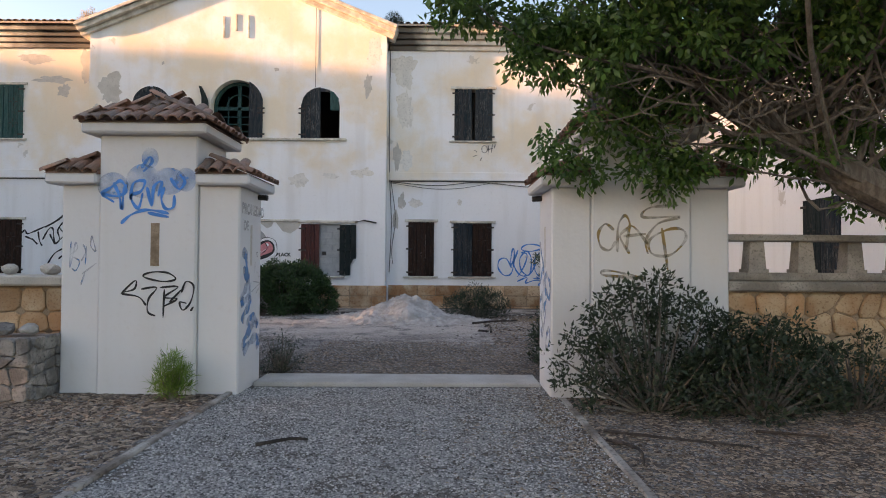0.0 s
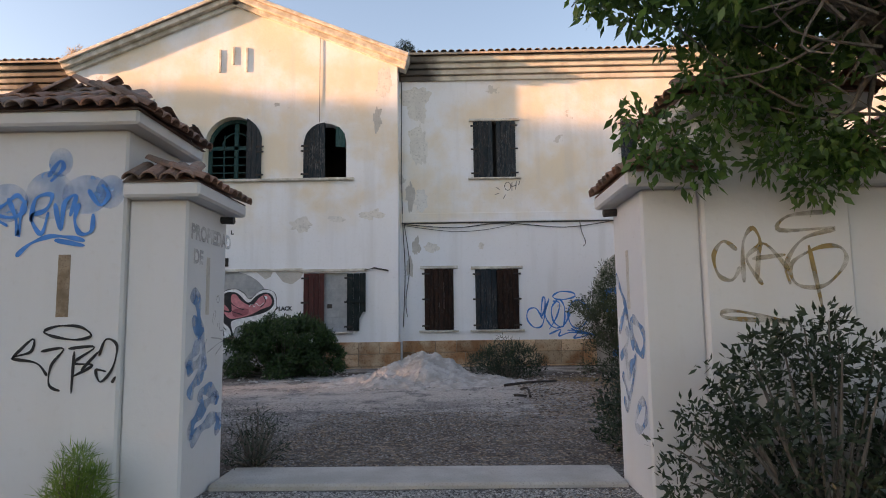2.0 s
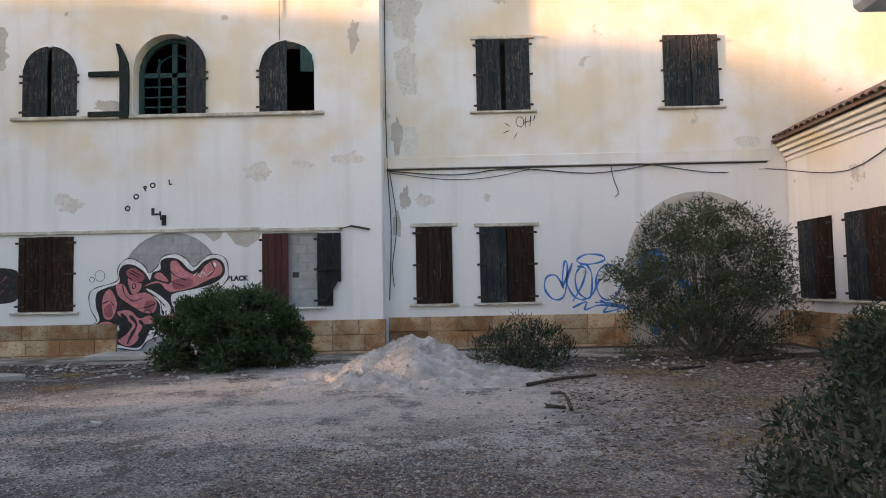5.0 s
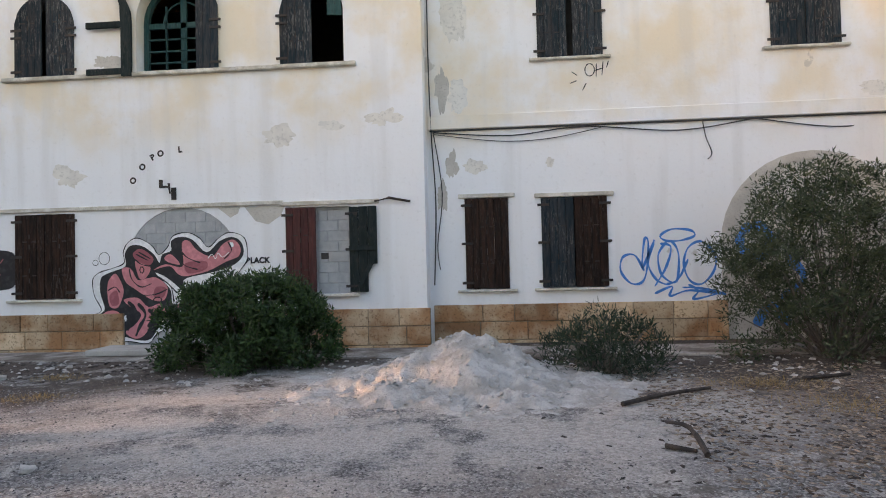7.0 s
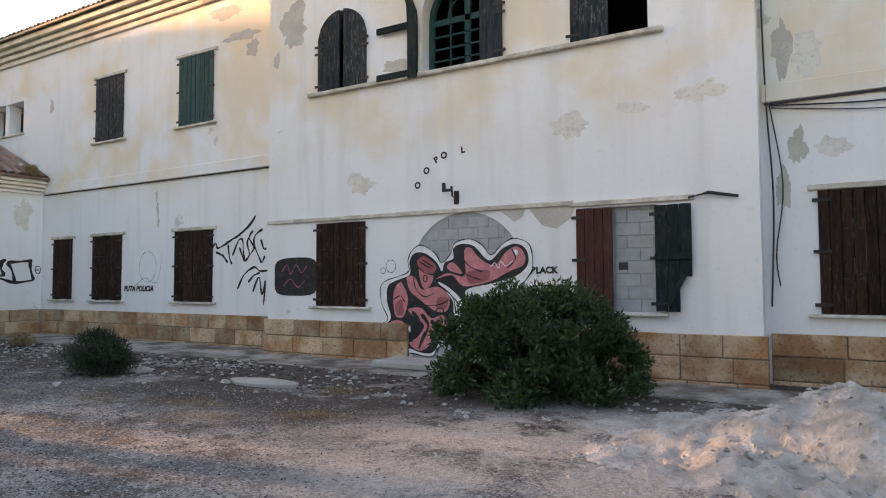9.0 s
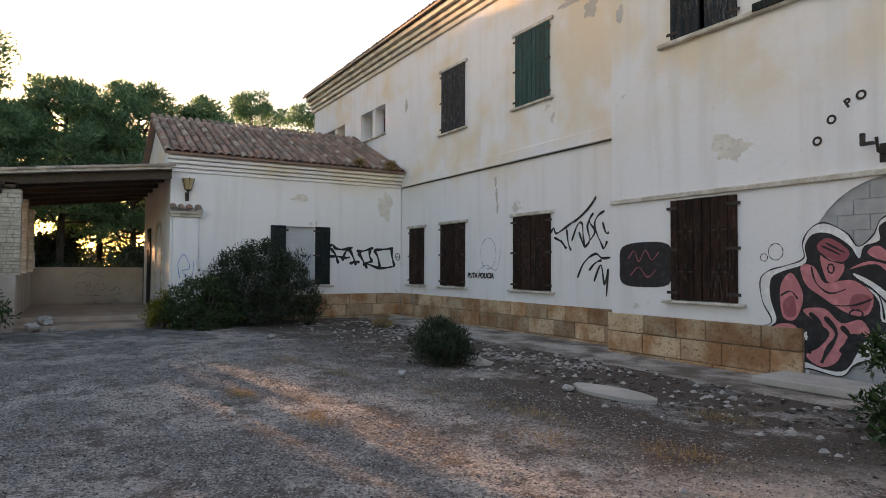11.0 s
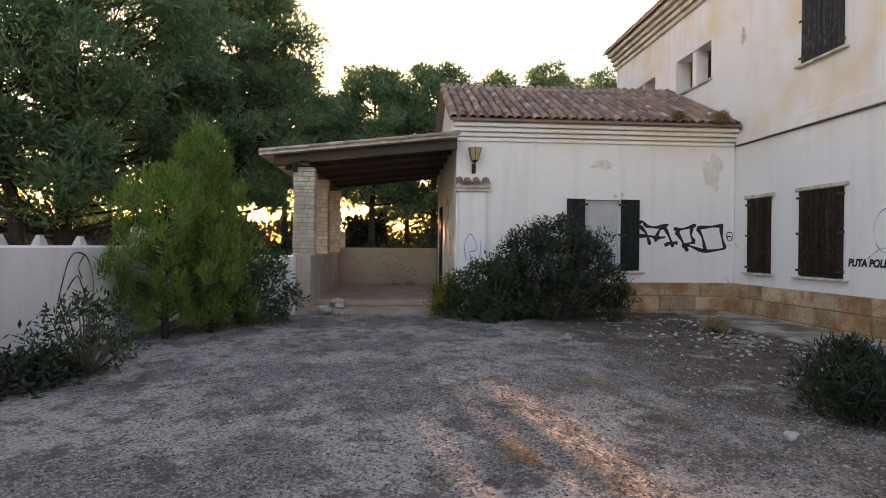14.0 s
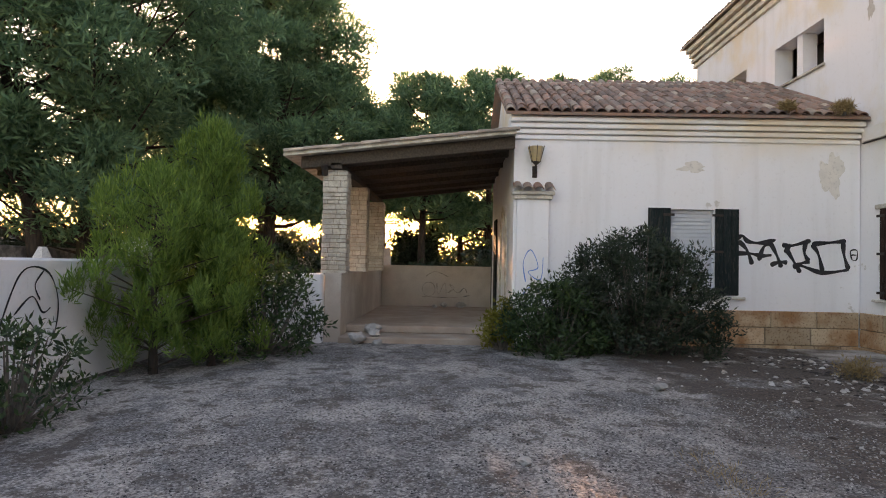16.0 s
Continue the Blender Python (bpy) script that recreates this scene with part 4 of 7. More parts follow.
def wall_lantern(f, u, v, broken, label):
    lamp = thing("wall_lantern", label, "lamp")
    bm = bmesh.new()
    tube(bm, [f.p(u, v - 0.32, 0.0), f.p(u, v - 0.3, 0.16), f.p(u, v - 0.12, 0.2)], [0.018, 0.018, 0.022], 6)
    f.box(bm, u - 0.05, u + 0.05, v - 0.42, v - 0.18, 0.0, 0.025, 0.005)
    part("bracket", bm, IRON, lamp)
    if broken:
        bm = bmesh.new()
        f.box(bm, u - 0.2, u - 0.05, v - 0.2, v - 0.16, 0.12, 0.18)
        f.box(bm, u - 0.21, u - 0.16, v - 0.2, v - 0.04, 0.12, 0.17)
        part("arm", bm, IRON, lamp)
        return
    c = f.p(u, v, 0.2)
    bm = bmesh.new()
    bmesh.ops.create_cone(bm, cap_ends=True, segments=6, radius1=0.085, radius2=0.17, depth=0.3, matrix=Matrix.Translation(c + Vector((0, 0, 0.03))))
    part("glass", bm, LAMPGLASS, lamp, "dusty amber glass")
    bm = bmesh.new()
    for i in range(6):
        a = math.pi / 3 * i
        tube(bm, [c + Vector((0.09 * math.cos(a), 0.09 * math.sin(a), -0.13)), c + Vector((0.178 * math.cos(a), 0.178 * math.sin(a), 0.19))], [0.009, 0.009], 4)
    bmesh.ops.create_cone(bm, cap_ends=True, segments=6, radius1=0.03, radius2=0.09, depth=0.06, matrix=Matrix.Translation(c + Vector((0, 0, -0.15))))
    part("cage", bm, IRON, lamp)


wall_lantern(WEST, 14.17, 3.85, False, "black iron wall lantern with amber glass, no lid")
wall_lantern(CENTRE, -6.72, 3.4, True, "broken black iron lamp bracket on the wall")

# ---- porch ----
tagged(link_mesh("porch_floor", boxes(((-28.6, 10.3, 0), (-20.75, 13.73, 0.17)), ((-28.6, 10.3, 0.17), (-21.6, 13.73, 0.32)), bevel=0.02), PORCH_FLOOR), "dusty worn porch floor with a low step", "floor", kind="structure")
bm = boxes(((-28.3, 9.98, 0), (-20.9, 10.32, 1.42)), ((-28.4, 10.32, 0), (-28.1, 13.73, 1.58)), bevel=0.015)
tagged(link_mesh("porch_wall", bm, PORCH_WALL), "stained low plaster wall round the porch", "wall", kind="structure")
porch_back = Face("x", -28.1, 1)


def stone_pillar(x, y, z0, z1, w, mat):
    p = thing("porch_pillar", "square pillar of thin pale rubble stones", "pillar", "porch pillars")
    part("core", boxes(((x - w / 2 + 0.02, y - w / 2 + 0.02, z0), (x + w / 2 - 0.02, y + w / 2 - 0.02, z1))), MORTAR, p)
    z = z0
    while z < z1 - 0.02:
        h = min(random.uniform(0.07, 0.13), z1 - z)
        for side in range(4):
            u = -w / 2
            while u < w / 2 - 0.01:
                b = min(u + random.uniform(0.12, 0.28), w / 2)
                if w / 2 - b < 0.07:
                    b = w / 2
                bb = bmesh.new()
                box(bb, (u + 0.004, w / 2 - 0.05, z + 0.004), (b - 0.004, w / 2 + random.uniform(-0.004, 0.018), z + h - 0.004), 0.008)
                bmesh.ops.transform(bb, matrix=Matrix.Translation((x, y, 0)) @ Matrix.Rotation(side * math.pi / 2, 4, "Z"), verts=bb.verts[:])
                part("stone", bb, mat, p)
                u = b
        z += h


stone_pillar(-21.15, 10.15, 1.4, 3.46, 0.48, PALE_STONE)
stone_pillar(-24.2, 10.15, 1.4, 3.5, 0.46, PALE_STONE)
stone_pillar(-27.9, 10.15, 1.4, 3.5, 0.46, PALE_STONE)


def porch_roof():
    r = thing("porch_roof", "lean-to tiled porch roof on dark beams", "roof", kind="structure")
    y0, z0, y1, z1 = 9.15, 3.70, 13.73, 4.22

    def sloped(x0, x1, lo, hi, ya, yb, mat, nm):
        k = lambda y: z0 + (z1 - z0) * (y - y0) / (y1 - y0)
        f = Face("x", x0, 1)
        part(nm, slab(f, [(ya, k(ya) + lo), (yb, k(yb) + lo), (yb, k(yb) + hi), (ya, k(ya) + hi)], [], 0, x1 - x0), mat, r)

    sloped(-28.7, -20.72, 0.0, 0.08, y0, y1, TRIM, "deck")
    sloped(-21.15, -20.95, -0.24, -0.003, y0 + 0.3, y1, BEAM, "beam")
    for x in (-22.6, -24.1, -25.6, -27.1, -28.5):
        sloped(x, x + 0.14, -0.16, -0.003, y0 + 0.3, y1, BEAM, "beam")
    sloped(-28.6, -21.2, -0.05, -0.004, y0 + 0.3, y1, BEAM, "boarding")
    part("wall_plate", boxes(((-28.5, 10.05, 3.50), (-20.95, 10.27, 3.62))), BEAM, r)
    n = int((y1 - y0) / 0.38)
    for i in range(n):
        y = y0 + 0.38 * i + 0.02
        lay(TMP, r, Matrix.Translation((-20.75, y, z0 + (z1 - z0) * (y - y0) / (y1 - y0) + 0.07)) @ pose(0, 0, 0, 6.5), 0.006)


porch_roof()
bm = bmesh.new()
tube(bm, [(-20.88, 9.95, 3.35), (-20.8, 9.95, 3.55)], [0.06, 0.07], 8)
tagged(link_mesh("rain_spout", bm, IRON), "short black rain spout under the porch roof", "spout")
# gable door and arch on the porch side of the wing
pg = Face("y", 13.75, -1)
door = thing("door_1", "dark boarded door standing open against the porch wall", "door", kind="structure")
for k in range(4):
    bm = bmesh.new()
    pg.box(bm, -26.6 + 0.22 * k, -26.39 + 0.22 * k, 0.35, 2.9, 0.004, 0.045, 0.005)
    part("plank", bm, SHUT_DARK, door)
part("blind_arch", slab(pg, arch(-24.4, -22.7, 0.35, 2.2), [arch(-24.25, -22.85, 0.352, 2.2)], 0.003, 0.04), TRIM, door)

# ---- gate pillars ----


def gate_pillar(name, cx, y0, inner, inner_x, label):
    """A white gate tower: a tall shaft between two lower shoulders, each with a moulded, tiled cap."""
    s = 1 if inner_x > cx else -1
    g = thing(name, label, "gate pillar", "gate pillars")
    m0, m1 = cx - 0.57, cx + 0.57
    o0, o1 = min(inner_x, cx - s * 1.03), max(inner_x, cx - s * 1.03)
    bm = boxes(((m0, y0, -0.05), (m1, y0 + 1.0, 3.02)), bevel=0.02)
    part("shaft", bm, GATE_PLASTER, g)
    for a, b in ((o0, m0 - 0.001), (m1 + 0.001, o1)):
        part("shoulder", boxes(((a, y0 + 0.05, -0.05), (b, y0 + 0.92, 2.44)), bevel=0.02), GATE_PLASTER, g)
        oa, ob_ = (a - 0.14, b) if a == o0 else (a, b + 0.14)
        part("moulding", boxes(((oa, y0 - 0.08, 2.44), (ob_, y0 + 1.05, 2.56)), bevel=0.02), GATE_PLASTER, g)
        # three-sided lean-to cap of small tiles
        out = -1 if a == o0 else 1
        ex, ix = (oa, b) if out < 0 else (ob_, a)
        bm = bmesh.new()
        lo = [bm.verts.new(p) for p in ((ex, y0 - 0.08, 2.56), (ix, y0 - 0.08, 2.56), (ix, y0 + 1.05, 2.56), (ex, y0 + 1.05, 2.56))]
        hi = [bm.verts.new(p) for p in ((ix, y0 + 0.25, 2.80), (ix, y0 + 0.72, 2.80))]
        for fc in ((lo[0], lo[1], hi[0]), (lo[0], hi[0], hi[1], lo[3]), (lo[3], hi[1], lo[2]), (lo[1], lo[2], hi[1], hi[0]), (lo[0], lo[3], lo[2], lo[1])):
            bm.faces.new(fc)
        part("cap_deck", bm, TILE, g)
        wx = abs(ex - ix)
        for i in range(8):
            y = y0 - 0.03 + 0.15 * i
            k = min(1, max(0.25, min(y - y0 + 0.15, y0 + 1.15 - y) / 0.35))
            for r in range(2):
                q = r * 0.26
                if q < wx * k:
                    lay(TMS, g, Matrix.Translation((ex - out * (q - 0.03), y, 2.57 + 0.24 * q / wx)) @ pose(0, 0, 0, 0, 0, 90 if out > 0 else -90) @ pose(0, 0, 0, 22))
        for i in range(int(wx / 0.15)):
            x = ix + out * (0.08 + 0.15 * i)
            lay(TMS, g, Matrix.Translation((x, y0 - 0.10, 2.57)) @ pose(0, 0, 0, 30))
    part("moulding", boxes(((m0 - 0.15, y0 - 0.15, 3.02), (m1 + 0.15, y0 + 1.15, 3.14)), bevel=0.02), GATE_PLASTER, g)
    bm = bmesh.new()
    lo = [bm.verts.new(p) for p in ((m0 - 0.17, y0 - 0.17, 3.14), (m1 + 0.17, y0 - 0.17, 3.14), (m1 + 0.17, y0 + 1.17, 3.14), (m0 - 0.17, y0 + 1.17, 3.14))]
    ap = bm.verts.new((cx, y0 + 0.5, 3.52))
    for i in range(4):
        bm.faces.new((lo[i], lo[(i + 1) % 4], ap))
    bm.faces.new(lo[::-1])
    part("cap_deck", bm, TILE, g)
    hw, hd = 0.77, 0.70
    for side in range(4):
        rot = side * 90
        a, b = (hw, hd) if side % 2 == 0 else (hd, hw)
        for i in range(int(2 * a / 0.15)):
            u = -a + 0.08 + 0.15 * i
            for r in range(4):
                q = r * 0.24
                if q < b * (1 - abs(u) / a) + 0.05:
                    lay(TMS, g, Matrix.Translation((cx, y0 + 0.5, 0)) @ pose(0, 0, 0, 0, 0, rot) @ pose(u, -b + q - 0.03, 3.145 + 0.38 * q / b, 27))
    # arrow slits: a recess in the shaft and one in the inner shoulder
    if s > 0:
        bm = boxes(((cx + 0.04, y0 - 0.003, 1.49), (cx + 0.14, y0 + 0.02, 1.99)))
        part("slit", bm, MORTAR, g, "narrow arrow slit with a stone back")
    xi = inner_x
    part("slit", boxes(((min(xi, xi + s * 0.004), y0 + 0.46, 1.5), (max(xi, xi + s * 0.004), y0 + 0.53, 2.0))), GREYPLAST, g, "narrow arrow slit")
    part("spout", tube(bmesh.new(), [(xi - s * 0.05, y0 + 0.78, 2.38), (xi + s * 0.12, y0 + 0.78, 2.37)], [0.035, 0.035], 8), IRON, g, "black drain spout")
    return g


gate_l = gate_pillar("gate_pillar", -3.44, 7.40, 1, -2.38, "white plaster gate pillar with blue and black graffiti and tiled caps")
gate_r = gate_pillar("gate_pillar", 2.29, 7.30, -1, 1.26, "white plaster gate pillar with gold graffiti, overgrown by a tree")
tagged(link_mesh("gate_sill", boxes(((-2.36, 7.95, -0.05), (1.24, 8.6, 0.05)), bevel=0.02), CONCRETE), "worn concrete sill across the gateway", "sill", kind="structure")
for x0, x1, y0, y1 in ((-2.52, -2.44, 3.2, 7.6), (1.35, 1.43, 0.6, 7.3)):
    k = thing("kerb", "low weathered concrete kerb edging the gravel lane", "kerb", "lane kerbs", "structure")
    n = int((y1 - y0) / 0.9)
    for i in range(n):
        a, b = y0 + (y1 - y0) * i / n, y0 + (y1 - y0) * (i + 1) / n
        part("kerb_stone", boxes(((x0, a + 0.005, -0.1), (x1, b - 0.005, 0.024 + random.uniform(-0.008, 0.008))), bevel=0.012), APRON, k)

# ---- boundary walls ----


def rubble_face(parent, f, u0, u1, v0, v1, step, mat, d=0.03, name="stone"):
    """Polygonal stones from a shaken grid, with sunken joints."""
    nu, nv = max(2, round((u1 - u0) / step)), max(2, round((v1 - v0) / (step * 0.8)))
    pt = {}
    for i in range(nu + 1):
        for j in range(nv + 1):
            du = 0 if i in (0, nu) else random.uniform(-0.3, 0.3) * step
            dv = 0 if j in (0, nv) else random.uniform(-0.28, 0.28) * step
            pt[i, j] = (u0 + (u1 - u0) * i / nu + du + (step * 0.25 * (j % 2) if 0 < i < nu else 0), v0 + (v1 - v0) * j / nv + dv)
    for i in range(nu):
        for j in range(nv):
            q = [pt[i, j], pt[i + 1, j], pt[i + 1, j + 1], pt[i, j + 1]]
            c = (sum(p[0] for p in q) / 4, sum(p[1] for p in q) / 4)
            loop = []
            for k in range(4):
                a, b = q[k], q[(k + 1) % 4]
                for w in (0.18, 0.82):
                    e = (a[0] + (b[0] - a[0]) * w, a[1] + (b[1] - a[1]) * w)
                    loop.append((c[0] + (e[0] - c[0]) * 0.95, c[1] + (e[1] - c[1]) * 0.95))
            dd = d + random.uniform(-0.012, 0.015)
            bm = bmesh.new()
            back = [bm.verts.new(f.p(u, v, -0.02)) for u, v in loop]
            mid = [bm.verts.new(f.p(u, v, dd - 0.012)) for u, v in loop]
            fr = [bm.verts.new(f.p(c[0] + (u - c[0]) * 0.9, c[1] + (v - c[1]) * 0.9, dd)) for u, v in loop]
            for r0, r1 in ((back, mid), (mid, fr)):
                for k in range(8):
                    bm.faces.new((r0[k], r0[(k + 1) % 8], r1[(k + 1) % 8], r1[k]))
            bm.faces.new(fr)
            part(name, bm, mat, parent)


bw = thing("boundary_wall_east", "ochre rubble wall under a concrete balustrade", "wall", kind="structure")
part("core", boxes(((3.31, 7.44, -0.1), (12.0, 7.74, 1.24))), MORTAR, bw)
rubble_face(bw, Face("y", 7.44, -1), 3.32, 8.5, 0.0, 1.23, 0.30, FIELD)
part("coping", boxes(((3.31, 7.34, 1.242), (12.0, 7.84, 1.36)), bevel=0.02), BALUSTRADE, bw, "weathered concrete coping")
part("bottom_rail", boxes(((3.31, 7.45, 1.362), (12.0, 7.73, 1.46)), bevel=0.015), BALUSTRADE, bw)
part("top_rail", boxes(((3.31, 7.44, 1.83), (12.0, 7.74, 1.91)), bevel=0.015), BALUSTRADE, bw, "dark stained top rail, tree shade in its colour")
for i in range(9):
    bm = bmesh.new()
    x = 3.72 + 0.58 * i
    bmesh.ops.create_cone(bm, cap_ends=True, segments=4, radius1=0.155, radius2=0.115, depth=0.47, matrix=Matrix.Translation((x, 7.59, 1.60)) @ Matrix.Rotation(math.pi / 4, 4, "Z"))
    box(bm, (x - 0.12, 7.47, 1.44), (x + 0.12, 7.71, 1.50))
    part("baluster", bm, BALUSTRADE, bw)
bw2 = thing("boundary_wall_west", "white plastered boundary wall, ochre rubble towards the lane", "wall", kind="structure")
part("core", boxes(((-9.0, 7.6, -0.1), (-4.48, 7.95, 1.24))), MORTAR, bw2)
rubble_face(bw2, Face("y", 7.6, -1), -8.0, -4.48, 0.0, 1.23, 0.30, FIELD)
part("coping", boxes(((-9.0, 7.5, 1.242), (-4.48, 8.05, 1.37)), bevel=0.025), CONCRETE, bw2, "broken concrete coping")
part("yard_wall", boxes(((-21.0, 7.30, -0.1), (-9.0, 7.60, 1.60)), bevel=0.03), YARD_PLASTER, bw2, "white plastered stretch facing the yard")
part("end_post", boxes(((-18.7, 7.28, 1.6), (-18.25, 7.62, 1.95)), bevel=0.03), YARD_PLASTER, bw2)
for x in (-13.2, -14.1, -15.0, -16.1):
    bm = bmesh.new()
    bmesh.ops.create_cone(bm, cap_ends=True, segments=6, radius1=0.13, radius2=0.05, depth=0.16, matrix=Matrix.Translation((x, 7.45, 1.66)))
    part("broken_stub", bm, CONCRETE, bw2, "broken baluster stub")
part("link_wall", boxes(((-21.0, 7.6, -0.1), (-20.7, 9.97, 1.40)), bevel=0.03), YARD_PLASTER, bw2)
tagged(link_mesh("far_wall", boxes(((-60, 1.0, -0.1), (-22, 1.3, 1.9)), bevel=0.03), GREY_STONE), "low far boundary wall under the pines", "wall", kind="structure")
ds = thing("dry_stone_wall", "low grey dry-stone wall with loose stones on top", "wall", kind="structure")
part("core", boxes(((-9.0, 7.0, -0.1), (-4.5, 7.55, 0.68))), GREY_STONE, ds)
rubble_face(ds, Face("y", 7.0, -1), -7.0, -4.5, 0.0, 0.7, 0.2, GREY_STONE, 0.05)
rubble_face(ds, Face("x", -4.5, 1), 7.0, 7.55, 0.0, 0.7, 0.18, GREY_STONE, 0.03)


def rock(name, x, y, z, s, mat, label, cat="stone", group=""):
    bm = bmesh.new()
    bmesh.ops.create_icosphere(bm, subdivisions=2, radius=s)
    sd = Vector((x * 3.1, y * 2.3, z))
    for v in bm.verts:
        v.co *= 0.8 + 0.5 * noise.noise(v.co / s * 1.1 + sd)
        v.co.z *= 0.62
    lo = min(v.co.z for v in bm.verts)
    bmesh.ops.translate(bm, verts=bm.verts[:], vec=(x, y, z - lo - 0.004))
    return tagged(link_mesh(name, bm, mat), label, cat, group)


for x, y, z, s in ((-5.0, 7.2, 0.70, 0.17), (-4.72, 7.3, 0.70, 0.13), (-5.5, 7.25, 0.70, 0.19), (-6.1, 7.2, 0.70, 0.16)):
    rock("loose_stone", x, y, z, s, RUBBLE if s < 0.15 else GREY_STONE, "loose pale stone lying on the dry-stone wall", "stone", "stones on the wall")
for x, s in ((-4.8, 0.14), (-5.3, 0.12), (-5.9, 0.15)):
    rock("loose_stone", x, 7.78, 1.37, s, CONCRETE, "broken lump lying on the wall coping", "stone", "stones on the wall")

# ---- graffiti and bare patches ----


def tag(parent, f, mat, label, strokes, w, name="graffiti"):
    bm = bmesh.new()
    for s in strokes:
        closed = s[0] == "o"
        stroke(bm, f, s[1:] if closed else s, w, closed)
    return part(name, bm, mat, parent, label)


def ellipse(u, v, a, b, n=10):
    return ["o"] + [(u + a * math.cos(2 * math.pi * i / n), v + b * math.sin(2 * math.pi * i / n)) for i in range(n)]


def moved(strokes, u, v, k):
    return [[p if p == "o" else (u + p[0] * k, v + p[1] * k) for p in s] for s in strokes]


def creature(f, parent):
    """Big pink mural: rolling shapes with black outlines and a white halo."""
    halo = [(-8.37, 0.24), (-8.47, 0.46), (-8.44, 0.74), (-8.22, 0.87), (-8.36, 1.16), (-8.39, 1.47), (-8.25, 1.61), (-8.0, 1.68), (-7.75, 1.78), (-7.76, 1.99), (-7.66, 2.18), (-7.46, 2.26), (-7.18, 2.11), (-7.04, 1.93), (-6.86, 2.07), (-6.75, 2.28),
            (-6.46, 2.34), (-6.22, 2.23), (-6.04, 2.05), (-5.83, 2.22), (-5.61, 2.32), (-5.33, 2.21), (-5.27, 1.89), (-5.34, 1.68), (-5.7, 1.37), (-6.41, 1.25), (-6.49, 0.69), (-7.06, 0.42), (-7.27, 0.22), (-7.7, 0.26), (-7.91, 0.2)]
    body = [(-8.26, 0.2), (-8.35, 0.45), (-8.27, 0.77), (-8.15, 0.9), (-8.24, 1.22), (-8.22, 1.5), (-8.02, 1.61), (-7.72, 1.72), (-7.73, 1.95), (-7.62, 2.11), (-7.39, 2.11), (-7.14, 1.94), (-7.03, 1.77), (-6.97, 1.93), (-6.79, 2.0), (-6.79, 2.18), (-6.61, 2.26),
            (-6.36, 2.2), (-6.08, 1.95), (-5.83, 2.15), (-5.58, 2.23), (-5.39, 2.13), (-5.35, 1.89), (-5.55, 1.69), (-5.98, 1.56), (-6.48, 1.46), (-6.55, 1.32), (-6.48, 0.97), (-6.7, 0.84), (-6.98, 0.7), (-7.2, 0.32), (-7.48, 0.28), (-7.77, 0.35), (-7.8, 0.22)]
    bm = bmesh.new()
    blot(bm, f, halo, 0.010)
    part("mural_halo", bm, P_WHITE, parent, "white halo of the mural")
    bm = bmesh.new()
    blot(bm, f, body, 0.0125)
    part("mural_outline", bm, P_BLACK, parent, "thick black outline of the mural")
    cap, neck = [(-7.55, 1.98), (-7.39, 2.05), (-7.15, 1.87), (-7.22, 1.73), (-7.39, 1.77), (-7.54, 1.88)], [(-7.51, 1.83), (-7.22, 1.71), (-7.27, 1.52), (-7.4, 1.45), (-7.47, 1.56)]
    collar = [(-7.79, 1.67), (-7.61, 1.67), (-7.47, 1.45), (-7.26, 1.48), (-7.08, 1.48), (-6.87, 1.3), (-6.94, 1.05), (-7.19, 1.06), (-7.54, 1.28), (-7.72, 1.42)]
    arm = [(-8.07, 1.43), (-7.93, 1.58), (-7.81, 1.42), (-7.76, 1.21), (-7.87, 0.93), (-8.04, 0.94), (-8.09, 1.18)]
    foot = [(-8.19, 0.8), (-7.94, 0.86), (-7.81, 0.72), (-7.8, 0.23), (-8.16, 0.22), (-8.25, 0.52)]
    belly = [(-7.76, 1.07), (-7.47, 1.1), (-7.26, 0.92), (-7.01, 0.98), (-6.91, 0.77), (-7.16, 0.78), (-7.3, 0.43), (-7.52, 0.31), (-7.73, 0.44), (-7.55, 0.57), (-7.41, 0.78), (-7.62, 0.93)]
    hand = [(-6.57, 2.13), (-6.43, 2.18), (-6.26, 1.99), (-5.97, 1.87), (-5.76, 2.09), (-5.55, 2.18), (-5.41, 2.04), (-5.44, 1.86), (-5.69, 1.76), (-6.05, 1.59), (-6.48, 1.5), (-6.65, 1.54), (-6.83, 1.7), (-7.15, 1.63), (-6.9, 1.74), (-6.56, 1.69)]
    thumb, toe = [(-6.93, 1.86), (-6.79, 1.93), (-6.61, 1.73), (-6.83, 1.77)], [(-6.66, 0.97), (-6.45, 1.01), (-6.43, 0.85), (-6.63, 0.85)]
    bm = bmesh.new()
    for k, pts in enumerate((neck, collar, arm, foot, belly, hand, thumb, toe)):
        blot(bm, f, pts, 0.0150 + 0.0002 * k)
    part("mural_fill", bm, P_PINK, parent, "pink fill of the mural")
    bm = bmesh.new()
    blot(bm, f, cap, 0.0168)
    for pts in ([(-8.2, 0.5), (-7.82, 0.55), (-7.82, 0.26), (-8.14, 0.24)], [(-8.05, 1.15), (-7.9, 1.25), (-7.86, 1.0), (-8.0, 0.96)], [(-6.5, 1.75), (-6.1, 1.78), (-6.1, 1.62), (-6.45, 1.55)], [(-7.1, 1.3), (-6.9, 1.28), (-6.96, 1.1), (-7.15, 1.12)]):
        blot(bm, f, pts, 0.0168)
    part("mural_shade", bm, P_DPINK, parent, "darker pink shapes in the mural")
    bm = bmesh.new()
